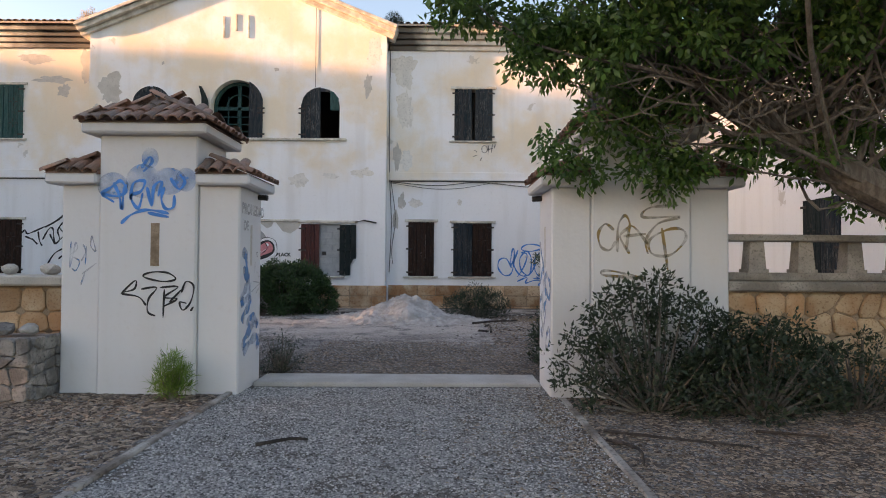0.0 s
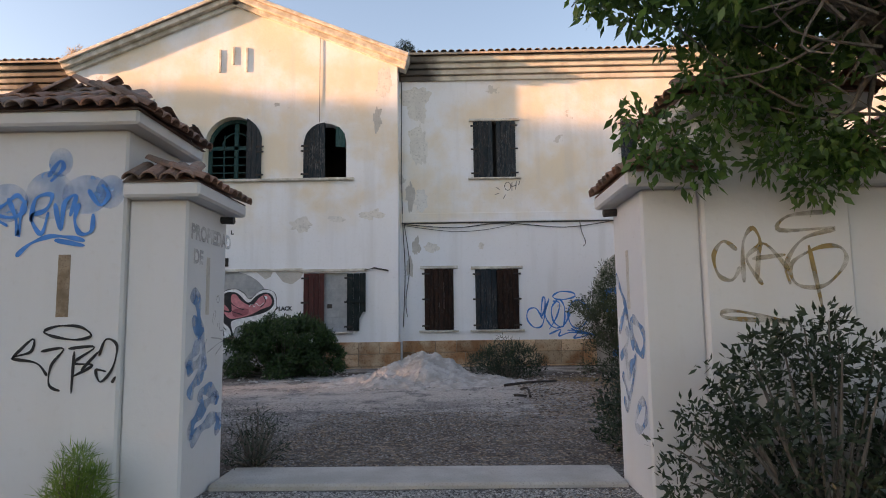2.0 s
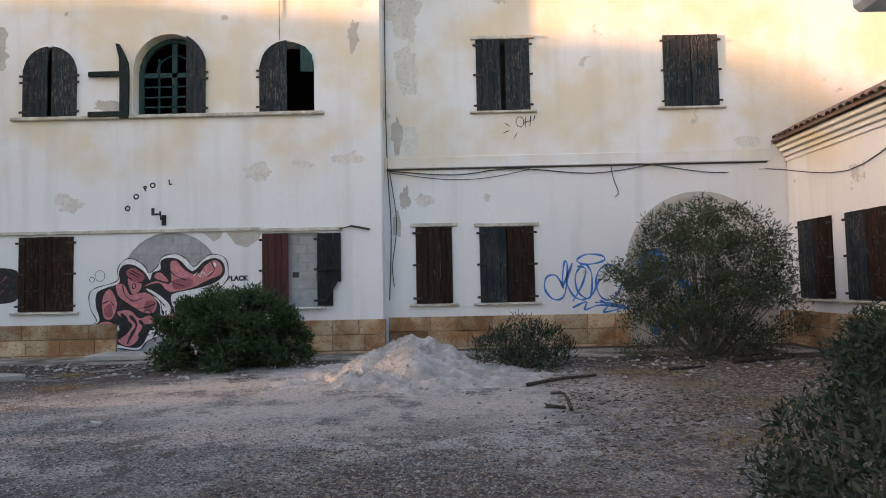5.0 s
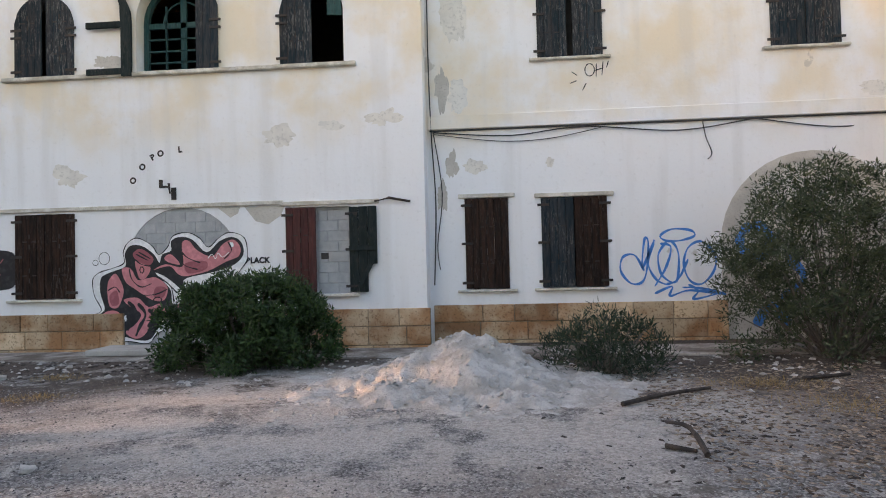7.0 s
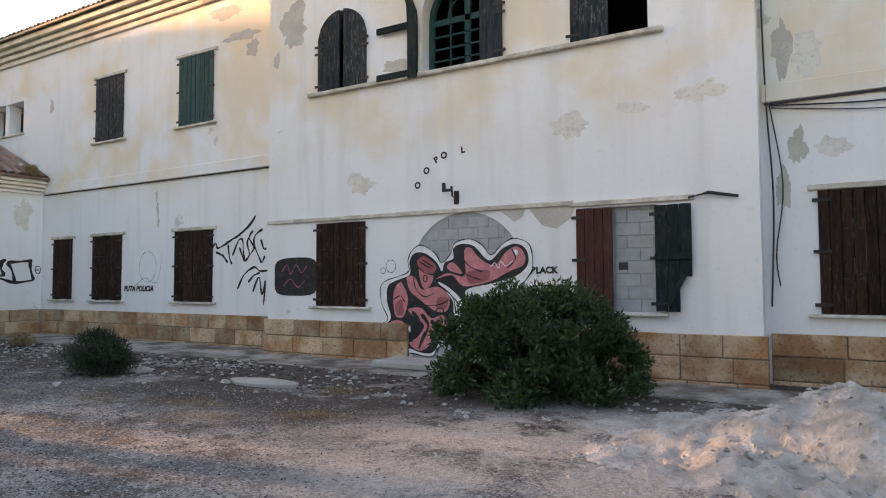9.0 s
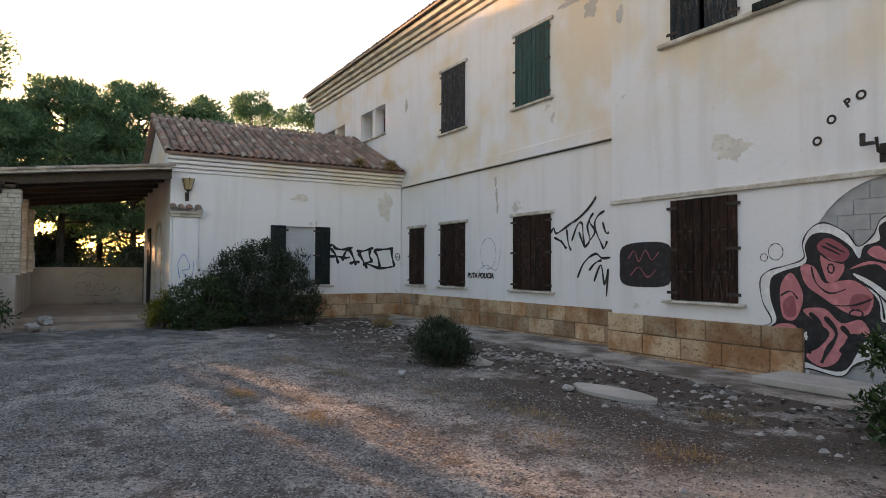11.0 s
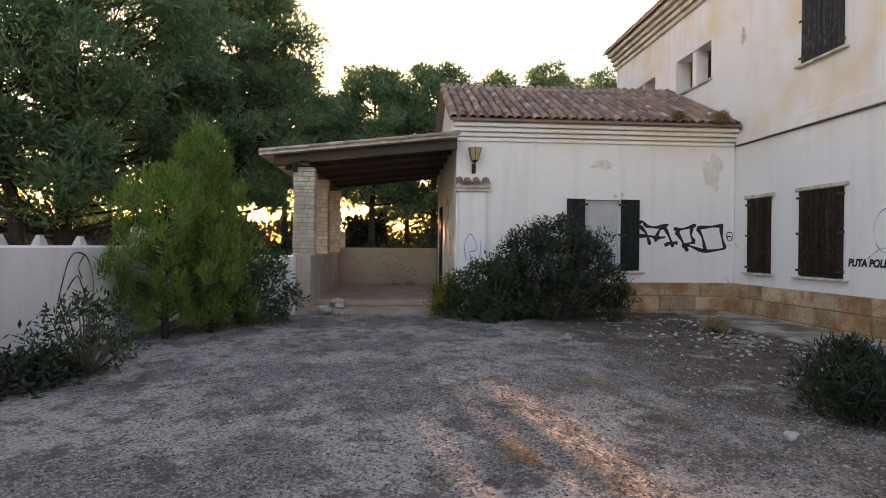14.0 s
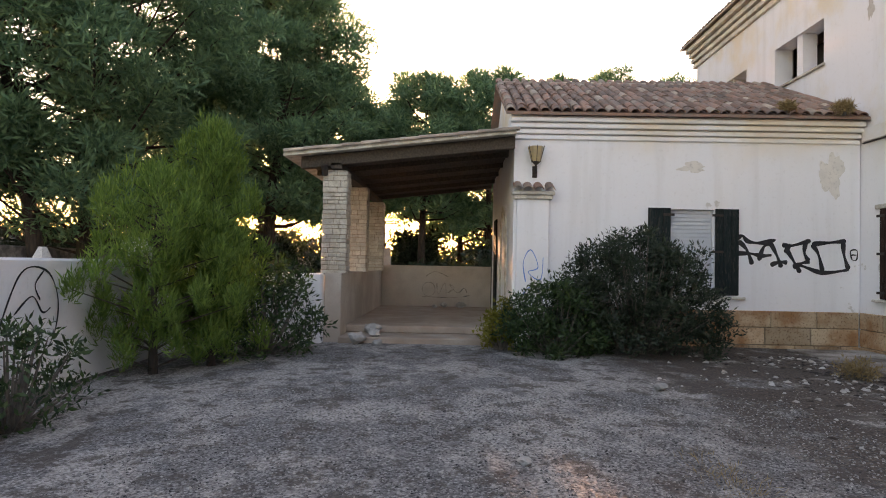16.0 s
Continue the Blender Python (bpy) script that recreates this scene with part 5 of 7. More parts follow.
    blot(bm, f, [(-7.11, 1.58), (-6.87, 1.47), (-6.59, 1.22), (-6.57, 1.01), (-6.77, 0.98), (-6.8, 1.22), (-6.94, 1.4)], 0.0170)
    blot(bm, f, [(-5.62, 2.12), (-5.55, 2.12), (-5.54, 2.05), (-5.6, 2.04)], 0.0172)
    part("mural_highlight", bm, P_WHITE, parent, "white highlights of the mural")
    front = Face(f.axis, f.at + f.out * 0.015, f.out)
    tag(parent, front, P_BLACK, "black inner lines of the mural", [
        [(-7.82, 1.6), (-7.72, 1.35), (-7.47, 1.17), (-7.12, 1.16), (-6.87, 1.26)], [(-7.64, 1.67), (-7.58, 1.45), (-7.4, 1.31), (-7.19, 1.37)], [(-7.5, 1.95), (-7.25, 1.82)], [(-7.45, 1.99), (-7.2, 1.85)],
        [(-7.51, 1.84), (-7.39, 1.75), (-7.22, 1.71)], ellipse(-7.38, 1.64, 0.04, 0.06), ellipse(-7.07, 1.055, 0.08, 0.05), [(-8.08, 1.25), (-7.93, 1.32), (-7.83, 1.21)], [(-5.65, 2.15), (-5.58, 1.97), (-5.73, 1.81)],
        [(-7.02, 1.48), (-6.8, 1.3), (-6.74, 1.0)], [(-7.08, 1.52), (-6.85, 1.36), (-6.68, 1.18)], [(-6.6, 2.0), (-6.45, 1.85), (-6.2, 1.75)], [(-6.62, 1.85), (-6.5, 1.7), (-6.25, 1.62)]], 0.028)
    tag(parent, front, P_BLACK, "black claw stripes across the belly", [[(-7.67, 1.03), (-7.51, 0.85), (-7.62, 0.65), (-7.68, 0.47)], [(-7.47, 0.99), (-7.32, 0.78), (-7.44, 0.54), (-7.52, 0.36)], [(-7.26, 0.88), (-7.16, 0.74), (-7.27, 0.53)]], 0.075)
    tag(parent, front, P_WHITE, "white scribble on the painted fist", [[(-6.05, 1.83), (-5.97, 1.91), (-5.9, 1.82), (-5.85, 1.93), (-5.76, 1.85), (-5.63, 1.94)]], 0.018)
    tag(parent, f, P_BLACK, "small round bubbles drawn in black", [ellipse(-8.155, 1.88, 0.11, 0.12), ellipse(-8.335, 1.80, 0.055, 0.055)], 0.014)
    tag(parent, Face(f.axis, f.at + f.out * 0.007, f.out), P_BLACK, "thin black contour round the halo", [["o", *halo]], 0.022)


creature(CENTRE, wall_centre)
words("lettering", "BLACK", CENTRE, -5.3, 1.72, 0.15, P_BLACK, wall_centre)
words("lettering", "2014", CENTRE, -8.0, 0.66, 0.15, P_WHITE, wall_centre).location.y -= 0.012
for ch, u, v, r in (("O", -7.53, 3.30, 60), ("O", -7.36, 3.56, 45), ("P", -7.15, 3.76, 30), ("O", -7.02, 3.82, 22), ("L", -6.62, 3.90, 4)):
    words("lettering", ch, CENTRE, u, v, 0.16, IRON, wall_centre, r)
words("lettering", "PUTA POLICIA", WING, -17.28, 1.36, 0.19, P_BLACK, wall_west, 0, 0.15)
tag(wall_east, WING, P_BLACK, "small black scrawled letters", [ellipse(1.37, 5.30, 0.09, 0.12), [(1.50, 5.42), (1.49, 5.15)], [(1.63, 5.46), (1.60, 5.18)], [(1.47, 5.28), (1.64, 5.33)], [(1.73, 5.46), (1.69, 5.32)]], 0.022)
tag(wall_east, WING, P_BLACK, "small black strokes", [[(1.13, 5.2), (1.02, 5.28)], [(1.12, 5.1), (0.98, 5.05)], [(1.3, 5.05), (1.22, 4.9)]], 0.02)
# blue bubble tag
tag(wall_east, WING, P_BLUE, "blue looping spray tag", [
    [(2.28, 1.39), (2.11, 1.69), (1.89, 1.66), (1.84, 1.4), (2.02, 1.16), (2.24, 1.18), (2.34, 1.46), (2.37, 1.94), (2.3, 1.98), (2.25, 1.46), (2.45, 1.9), (2.49, 1.97)],
    [(2.48, 1.94), (2.36, 1.53), (2.5, 1.22), (2.68, 1.12)], [(2.71, 1.93), (2.55, 1.68), (2.61, 1.3), (2.87, 1.17), (2.93, 1.67), (2.82, 1.93), (2.71, 1.93)], [(2.59, 1.9), (2.79, 1.83), (2.69, 1.45), (2.47, 1.09)],
    ["o", (3.37, 1.92), (3.11, 1.81), (3.02, 1.48), (3.13, 1.18), (3.35, 1.12), (3.57, 1.36), (3.6, 1.65)], [(3.1, 1.59), (2.91, 1.22), (2.68, 1.12)], ["o", (2.6, 2.05), (2.82, 2.17), (3.16, 2.14), (3.23, 2.03), (2.97, 1.95), (2.71, 1.95)],
    [(2.46, 0.95), (2.79, 1.08), (2.75, 0.9), (3.12, 1.0), (3.78, 0.91), (3.34, 1.03), (2.98, 1.06)], [(3.09, 1.11), (3.27, 0.99), (3.19, 0.83), (3.78, 0.97)]], 0.052)
tag(blind2, Face("y", 20.82, -1), P_BLUE, "thick blue letters on the render", [ellipse(4.35, 1.9, 0.28, 0.3), [(4.9, 1.6), (5.2, 1.2), (4.8, 0.8)], [(4.3, 0.3), (4.6, 0.7), (4.9, 0.3)]], 0.2)
# black tags on the west stretch
tag(wall_west, WING, P_BLACK, "scratchy black spray tag", [
    [(-13.82, 2.43), (-13.71, 2.53), (-13.64, 2.41), (-13.44, 2.47), (-13.07, 2.64), (-12.74, 2.8), (-12.37, 3.13)], [(-12.37, 3.13), (-12.62, 2.86), (-13.07, 2.62)], [(-13.28, 2.49), (-13.23, 2.19), (-13.14, 2.01)], [(-13.71, 2.32), (-13.47, 2.22), (-13.29, 2.06), (-13.47, 2.26)],
    [(-13.13, 2.21), (-12.94, 2.56), (-12.8, 2.58), (-12.77, 2.31), (-12.73, 2.07), (-12.9, 2.41)], [(-12.73, 2.07), (-12.57, 2.22), (-12.64, 2.53), (-12.46, 2.78), (-12.58, 2.62), (-12.42, 2.39), (-12.61, 2.18)],
    [(-12.14, 2.81), (-12.36, 2.69), (-12.42, 2.48), (-12.23, 2.12), (-12.16, 2.04), (-12.07, 2.19)], [(-12.2, 2.58), (-12.11, 2.36), (-12.02, 2.36)], [(-12.95, 1.42), (-12.73, 1.76), (-12.41, 1.93), (-12.22, 1.84), (-11.98, 1.85)],
    [(-12.6, 1.58), (-12.41, 1.74), (-12.22, 1.8)], [(-12.45, 1.35), (-12.25, 1.7), (-12.15, 1.3), (-12.05, 1.62), (-12.1, 1.05)]], 0.06)
tag(wall_west, WING, P_LBLUE, "faint pale blue scribble", [ellipse(-16.3, 2.0, 0.35, 0.4), [(-16.8, 1.5), (-16.4, 1.7), (-15.9, 1.6), (-15.7, 2.4)]], 0.02)
bm = bmesh.new()
blot(bm, CENTRE, [(-11.1, 2.02), (-10.6, 2.1), (-10.05, 2.04), (-9.99, 1.7), (-10.05, 1.36), (-10.6, 1.30), (-11.1, 1.36), (-11.16, 1.7)], 0.006)
part("graffiti", bm, P_BLACK, wall_centre, "black painted block with faint red scribble")
tag(wall_centre, Face("y", 20.192, -1), P_DPINK, "dark red scribble on the black block", [[(-10.95, 1.8), (-10.8, 1.95), (-10.7, 1.75), (-10.55, 1.95), (-10.4, 1.78), (-10.25, 1.92)], [(-10.9, 1.5), (-10.7, 1.65), (-10.5, 1.48), (-10.3, 1.62)]], 0.025)
# wing tag
tag(wall_wing, WEST, P_BLACK, "angular black spray tag with a double outline", [
    [(18.29, 2.26), (18.41, 2.32), (18.52, 2.21), (18.78, 2.18), (19.08, 2.25)], [(18.33, 2.22), (18.5, 2.03), (18.61, 1.74)], [(18.29, 1.96), (18.57, 1.96), (18.8, 1.92), (19.0, 1.94)], [(18.74, 1.82), (18.84, 2.1), (18.99, 2.18)],
    [(18.97, 2.2), (19.1, 1.95), (19.2, 1.69)], [(18.98, 1.73), (19.15, 1.8), (19.32, 1.79)], [(19.21, 2.15), (19.42, 2.14), (19.79, 2.25)], [(19.27, 1.99), (19.38, 2.17)], [(19.29, 2.08), (19.43, 1.85), (19.58, 1.59)], [(19.43, 1.71), (19.6, 1.78), (19.77, 1.83)],
    [(19.69, 2.21), (19.66, 2.0), (19.75, 1.83)], [(19.43, 1.7), (19.6, 1.73), (20.03, 1.6), (20.56, 1.67)], [(19.81, 2.17), (19.94, 1.98), (20.03, 1.62)], [(19.81, 2.18), (20.15, 2.21), (20.5, 2.25)], [(20.44, 2.24), (20.46, 1.96), (20.55, 1.67)]], 0.10)
tag(wall_wing, WEST, P_BLACK, "small black letters", [["o", (20.59, 2.05), (20.72, 2.06), (20.71, 1.88), (20.62, 1.88)], [(20.6, 1.97), (20.71, 1.97)]], 0.03)
tag(pil, Face("x", -21.16, 1), P_BLUE, "thin blue spray scribble", [[(14.0, 1.3), (13.95, 1.7), (14.1, 1.95), (14.25, 1.6), (14.05, 1.5), (14.3, 1.35), (14.35, 1.8)], [(13.95, 1.05), (14.1, 1.2), (14.3, 1.1)]], 0.022)
tag(bpy.data.objects["porch_wall"], porch_back, P_GREY, "grey spray tag on the low wall", [ellipse(11.8, 0.85, 0.2, 0.22), [(12.05, 1.05), (12.1, 0.7), (12.3, 1.05), (12.35, 0.7)], [(12.4, 0.75), (12.6, 0.9), (12.45, 1.0), (12.7, 0.75), (12.9, 0.9), (13.0, 0.75)], [(11.7, 1.25), (12.0, 1.4), (12.4, 1.25)], [(11.6, 0.62), (12.6, 0.6), (13.1, 0.68)]], 0.035)
# yard wall drawing
yard = Face("y", 7.60, 1)
tag(bw2, yard, P_BLACK, "black spray outline drawing on the white wall", [["o", (-15.35, 1.2), (-15.6, 1.48), (-16.0, 1.42), (-16.2, 1.05), (-16.1, 0.6), (-15.7, 0.3), (-15.35, 0.2), (-15.1, 0.5)],
    [(-15.9, 1.45), (-15.75, 1.28), (-15.85, 1.1)], [(-15.4, 0.95), (-15.7, 1.15), (-15.9, 0.95), (-16.05, 1.0)], [(-15.5, 0.6), (-15.75, 0.75), (-15.6, 0.9)]], 0.03)

# gate pillar tags
gl, gi = Face("y", 7.40, -1), Face("x", -2.38, 1)
bm = bmesh.new()
for u, v, a, b in ((-3.85, 2.42, 0.18, 0.16), (-3.5, 2.48, 0.2, 0.2), (-3.2, 2.48, 0.2, 0.16), (-3.0, 2.5, 0.12, 0.14), (-3.42, 2.75, 0.1, 0.12)):
    blot(bm, gl, ellipse(u, v, a, b)[1:], 0.004 + 0.001 * a)
part("graffiti", bm, P_BLUEHAZE, gate_l, "soft blue spray haze")
tag(gate_l, gl, P_BLUE, "bright blue spray tag with an underline", [
    [(-3.99, 2.33), (-3.86, 2.41), (-3.76, 2.48), (-3.69, 2.37), (-3.79, 2.3), (-3.97, 2.32), (-3.83, 2.23)], [(-3.84, 2.46), (-3.77, 2.3), (-3.74, 2.15), (-3.72, 2.35), (-3.69, 2.44)], [(-3.64, 2.26), (-3.61, 2.45), (-3.48, 2.48), (-3.52, 2.36), (-3.64, 2.3), (-3.55, 2.16), (-3.5, 2.34)],
    [(-3.45, 2.41), (-3.39, 2.19), (-3.37, 2.41), (-3.28, 2.47), (-3.32, 2.3)], [(-3.25, 2.41), (-3.28, 2.27), (-3.23, 2.16), (-3.14, 2.18), (-3.13, 2.32)], [(-3.18, 2.52), (-3.08, 2.39), (-3.01, 2.47), (-3.07, 2.56)], [(-3.52, 2.63), (-3.43, 2.76), (-3.4, 2.7), (-3.5, 2.59)],
    [(-3.75, 1.98), (-3.64, 2.08), (-3.48, 2.14), (-3.32, 2.13), (-3.19, 2.1)], [(-3.44, 2.11), (-3.19, 2.06)]], 0.042)
tag(gate_l, gl, P_BLACK, "black spray tag with a halo", [
    [(-3.73, 1.17), (-3.57, 1.32), (-3.58, 1.22), (-3.73, 1.17), (-3.53, 1.13), (-3.44, 1.03)], [(-3.5, 1.22), (-3.32, 1.24), (-3.41, 1.11), (-3.42, 0.96), (-3.33, 0.91)], [(-3.28, 1.24), (-3.07, 1.25), (-3.23, 1.13), (-3.08, 1.11), (-3.24, 1.02)], [(-3.23, 1.22), (-3.24, 0.89)],
    [(-3.17, 1.07), (-3.03, 1.22)], [(-3.03, 1.18), (-2.98, 1.31), (-2.89, 1.26), (-2.92, 1.08), (-3.01, 0.98), (-3.05, 1.07), (-2.97, 1.06)], [(-2.92, 0.97), (-2.89, 1.02)], ["o", (-3.48, 1.38), (-3.36, 1.42), (-3.19, 1.41), (-3.1, 1.34), (-3.23, 1.31), (-3.41, 1.34)]], 0.026)
tag(gate_l, Face("y", 7.45, -1), P_LBLUE, "pale blue spray letters", [
    [(-4.35, 1.77), (-4.36, 1.46), (-4.3, 1.75), (-4.28, 1.68), (-4.35, 1.61), (-4.25, 1.54), (-4.29, 1.43), (-4.34, 1.46)], [(-4.21, 1.74), (-4.18, 1.65), (-4.23, 1.54)], [(-4.17, 1.72), (-4.18, 1.5)], ["o", (-4.11, 1.83), (-4.12, 1.72), (-4.06, 1.66), (-4.1, 1.81)], [(-4.23, 1.26), (-4.18, 1.43)], [(-4.22, 1.39), (-4.05, 1.52)]], 0.02)
tag(gate_l, gi, P_LBLUE, "sweeping blue spray strokes", [
    [(7.58, 1.59), (7.63, 1.69), (7.69, 1.6), (7.73, 1.43), (7.82, 1.27), (7.86, 1.02)], [(7.5, 1.06), (7.59, 1.16), (7.7, 1.24), (7.73, 1.33), (7.59, 1.48)], [(7.5, 1.06), (7.65, 1.08), (7.81, 1.11)], [(7.56, 0.82), (7.63, 0.92), (7.79, 1.0), (7.86, 1.13)],
    [(7.78, 0.76), (7.83, 0.85), (8.03, 0.84), (8.17, 0.77), (8.01, 0.76), (7.79, 0.68), (7.64, 0.6), (7.58, 0.49)], [(7.6, 0.46), (7.82, 0.54), (8.05, 0.59), (8.25, 0.57), (8.13, 0.44)]], 0.14)
tag(gate_l, gi, P_GREY, "thin dark scribbled arrow and letters", [[(7.9, 1.17), (8.16, 1.24), (8.28, 1.26)], [(7.98, 1.3), (8.28, 1.26), (8.09, 1.14)], [(7.89, 1.29), (7.84, 1.22)], [(8.0, 1.42), (8.04, 1.53), (8.08, 1.51), (8.02, 1.41)],
    [(8.12, 1.43), (8.13, 1.39)], [(8.16, 1.44), (8.19, 1.36), (8.26, 1.36)], ellipse(8.12, 1.64, 0.03, 0.03)], 0.014)
words("lettering", "PROPIEDAD", gi, 7.50, 2.13, 0.17, P_GREY, gate_l)
words("lettering", "DE", gi, 7.56, 1.93, 0.16, P_GREY, gate_l)
gr, gri = Face("y", 7.30, -1), Face("x", 1.26, -1)
tag(gate_r, gr, P_GOLD, "gold-brown spray letters", [
    [(1.97, 1.94), (1.87, 2.01), (1.79, 1.9), (1.82, 1.75), (1.92, 1.71), (1.99, 1.81)], [(2.01, 1.69), (2.02, 1.99), (2.1, 2.11), (2.15, 1.99), (2.04, 1.87), (2.15, 1.67)], [(2.11, 1.71), (2.17, 1.99), (2.36, 1.78)], [(2.08, 1.87), (2.34, 1.9)],
    [(2.71, 2.23), (2.38, 2.2), (2.31, 2.09), (2.73, 2.1), (2.48, 2.02), (2.34, 1.83), (2.36, 1.67)], ["o", (2.59, 1.95), (2.76, 1.95), (2.79, 1.83), (2.62, 1.66), (2.41, 1.67), (2.38, 1.83)], [(2.52, 1.97), (2.59, 1.48)],
    [(2.34, 1.37), (2.01, 1.46), (1.84, 1.47), (1.87, 1.42), (2.29, 1.39)], [(2.27, 1.34), (2.22, 1.25), (2.24, 1.04), (2.2, 0.81)]], 0.038)
tag(gate_r, gri, P_LBLUE, "blue spray scrawl down the pillar", [
    [(8.17, 1.82), (8.01, 1.66), (7.88, 1.52), (7.77, 1.31), (7.69, 1.16)], [(8.13, 1.29), (7.91, 1.5), (7.85, 1.41)], ["o", (7.69, 1.42), (7.53, 1.38), (7.39, 1.3), (7.41, 1.18), (7.49, 1.14), (7.64, 1.22), (7.72, 1.35)], [(7.91, 1.34), (7.83, 1.25), (8.12, 1.07)],
    [(7.91, 1.17), (7.91, 1.0), (7.85, 0.94), (7.63, 1.13)], [(7.87, 1.01), (7.66, 1.08)], [(8.09, 0.95), (8.01, 0.86), (7.88, 0.77), (7.69, 1.01)], [(8.07, 0.74), (7.97, 0.64), (7.88, 0.77)], ["o", (7.57, 0.75), (7.44, 0.76), (7.44, 0.64), (7.6, 0.54), (7.74, 0.57)]], 0.085)
BARE_COUNT = [0]


def bare(parent, f, u, v, a, b, seed, mat=GREYPLAST):
    """A ragged patch of fallen or worn coat."""
    BARE_COUNT[0] += 1
    pts, n = [], 44
    for i in range(n):
        t = 2 * math.pi * i / n
        k = 1 + 0.55 * noise.fractal(Vector((math.cos(t) * 1.3, math.sin(t) * 1.3, seed)), 0.6, 2.2, 5)
        k = max(0.25, k)
        pts.append((u + a * k * math.cos(t), v + b * k * math.sin(t)))
    bm = bmesh.new()
    blot(bm, f, pts, 0.002 + 0.0003 * (BARE_COUNT[0] % 12), False)
    part("bare_patch", bm, mat, parent, "patch where the plaster has fallen off")


for i, (u, v, a, b) in enumerate(((-10.65, 7.05, 0.38, 0.42), (-11.15, 6.4, 0.1, 0.16), (-2.42, 7.25, 0.14, 0.32), (-5.35, 7.72, 0.09, 0.05), (-9.0, 7.9, 0.05, 0.05), (-8.05, 5.72, 0.35, 0.16))):
    bare(wall_centre, CENTRE, u, v, a, b, i * 3.3)
for i, (u, v, a, b) in enumerate(((-1.35, 3.55, 0.12, 0.25), (-1.5, 5.1, 0.12, 0.4), (-0.55, 2.3, 0.1, 0.18), (-1.55, 2.9, 0.1, 0.3))):
    bare(wall_east, WING, u, v, a, b, i * 2.7 + 40)
for i, (u, v, a, b) in enumerate(((-12.9, 7.5, 0.55, 0.12), (-12.5, 7.15, 0.2, 0.2), (-11.7, 7.9, 0.25, 0.5), (-21.0, 6.9, 0.1, 0.2), (-13.5, 8.2, 0.5, 0.15))):
    bare(wall_west, WING, u, v, a, b, i * 2.7 + 80)
WORN = surf("worn_wash", (0.70, 0.67, 0.62), (0.78, 0.75, 0.69), 3, 0.95, 18)
for i, (u, v, a, b) in enumerate(((-1.3, 7.9, 0.4, 0.55), (-1.25, 6.6, 0.28, 0.6), (-1.2, 4.9, 0.2, 0.3), (-0.9, 3.5, 0.2, 0.12), (0.55, 3.55, 0.08, 0.1), (-0.6, 1.9, 0.12, 0.3), (6.6, 4.7, 0.3, 0.14))):
    bare(wall_east, WING, u, v, a, b, i * 1.9 + 120, WORN)
for i, (u, v, a, b) in enumerate(((-2.6, 4.4, 0.3, 0.14), (-4.6, 4.15, 0.3, 0.2), (-3.6, 4.3, 0.25, 0.1), (-8.9, 3.5, 0.3, 0.2), (-2.2, 8.3, 0.2, 0.5))):
    bare(wall_centre, CENTRE, u, v, a, b, i * 1.9 + 160, WORN)
for i, (u, v, a, b) in enumerate(((20.2, 3.6, 0.25, 0.4), (17.4, 3.7, 0.25, 0.1))):
    bare(wall_wing, WEST, u, v, a, b, i * 1.9 + 190, WORN)
for v, b in ((3.85, 0.12), (3.5, 0.16), (3.15, 0.14)):
    bare(wall_west, WING, -15.97 + 0.1 * (3.85 - v), v, 0.05, b, v * 7)
bm = bmesh.new()
blot(bm, CENTRE, [(-5.32, 2.8), (-4.52, 2.8), (-4.6, 2.62), (-4.85, 2.45), (-5.1, 2.52)], 0.003, False)
blot(bm, CENTRE, [(-5.85, 2.8), (-5.4, 2.8), (-5.45, 2.68), (-5.6, 2.6), (-5.72, 2.7)], 0.003, False)
part("bare_patch", bm, GREYPLAST, wall_centre, "grey triangles where plaster has fallen under the string course")


def cable(name, pts, r, label):
    bm = bmesh.new()
    line = spline([tuple(p) for p in pts], False, 5)
    tube(bm, line, [r] * len(line), 5)
    tagged(link_mesh(name, bm, CABLE), label, "cable")


cable("cable", [WING.p(-1.7, 4.2, 0.03), WING.p(-0.2, 4.08, 0.04), WING.p(1.2, 4.2, 0.04), WING.p(3.0, 4.05, 0.04), WING.p(4.4, 4.22, 0.04)], 0.012, "slack black cable hanging under the string course")
cable("cable", [WING.p(4.4, 4.22, 0.04), WING.p(5.8, 4.0, 0.05), WING.p(7.0, 4.05, 0.1), EAST.p(18.5, 3.6, 0.05), EAST.p(16.5, 4.1, 0.05)], 0.012, "slack black cable hanging across the corner")
cable("cable", [WING.p(3.45, 4.2, 0.03), WING.p(3.5, 3.9, 0.03), WING.p(3.6, 3.6, 0.03), WING.p(3.52, 3.48, 0.04)], 0.010, "loose end of cable dangling on the wall")
cable("cable", [WING.p(-1.75, 9.0, 0.03), WING.p(-1.77, 6.0, 0.03), WING.p(-1.74, 4.2, 0.04), WING.p(-1.68, 2.8, 0.03), WING.p(-1.74, 1.2, 0.03)], 0.013, "thick black cable running down the wall corner")
cable("cable", [WING.p(-1.70, 4.2, 0.03), WING.p(-1.55, 3.0, 0.03), WING.p(-1.66, 2.0, 0.03), WING.p(-1.62, 1.5, 0.03)], 0.010, "thin cable dangling down the wall corner")
cable("cable", [WING.p(-1.68, 4.16, 0.03), WING.p(-0.4, 3.98, 0.035), WING.p(0.6, 4.0, 0.035), WING.p(1.6, 4.18, 0.035)], 0.008, "thin black wire sagging under the string course")
bm = bmesh.new()
tube(bm, [(-29.3, 21.6, 9.5), (-29.3, 21.6, 10.1)], [0.02, 0.02], 5)
tube(bm, [(-29.9, 21.6, 9.95), (-28.4, 21.6, 10.12)], [0.015, 0.015], 5)
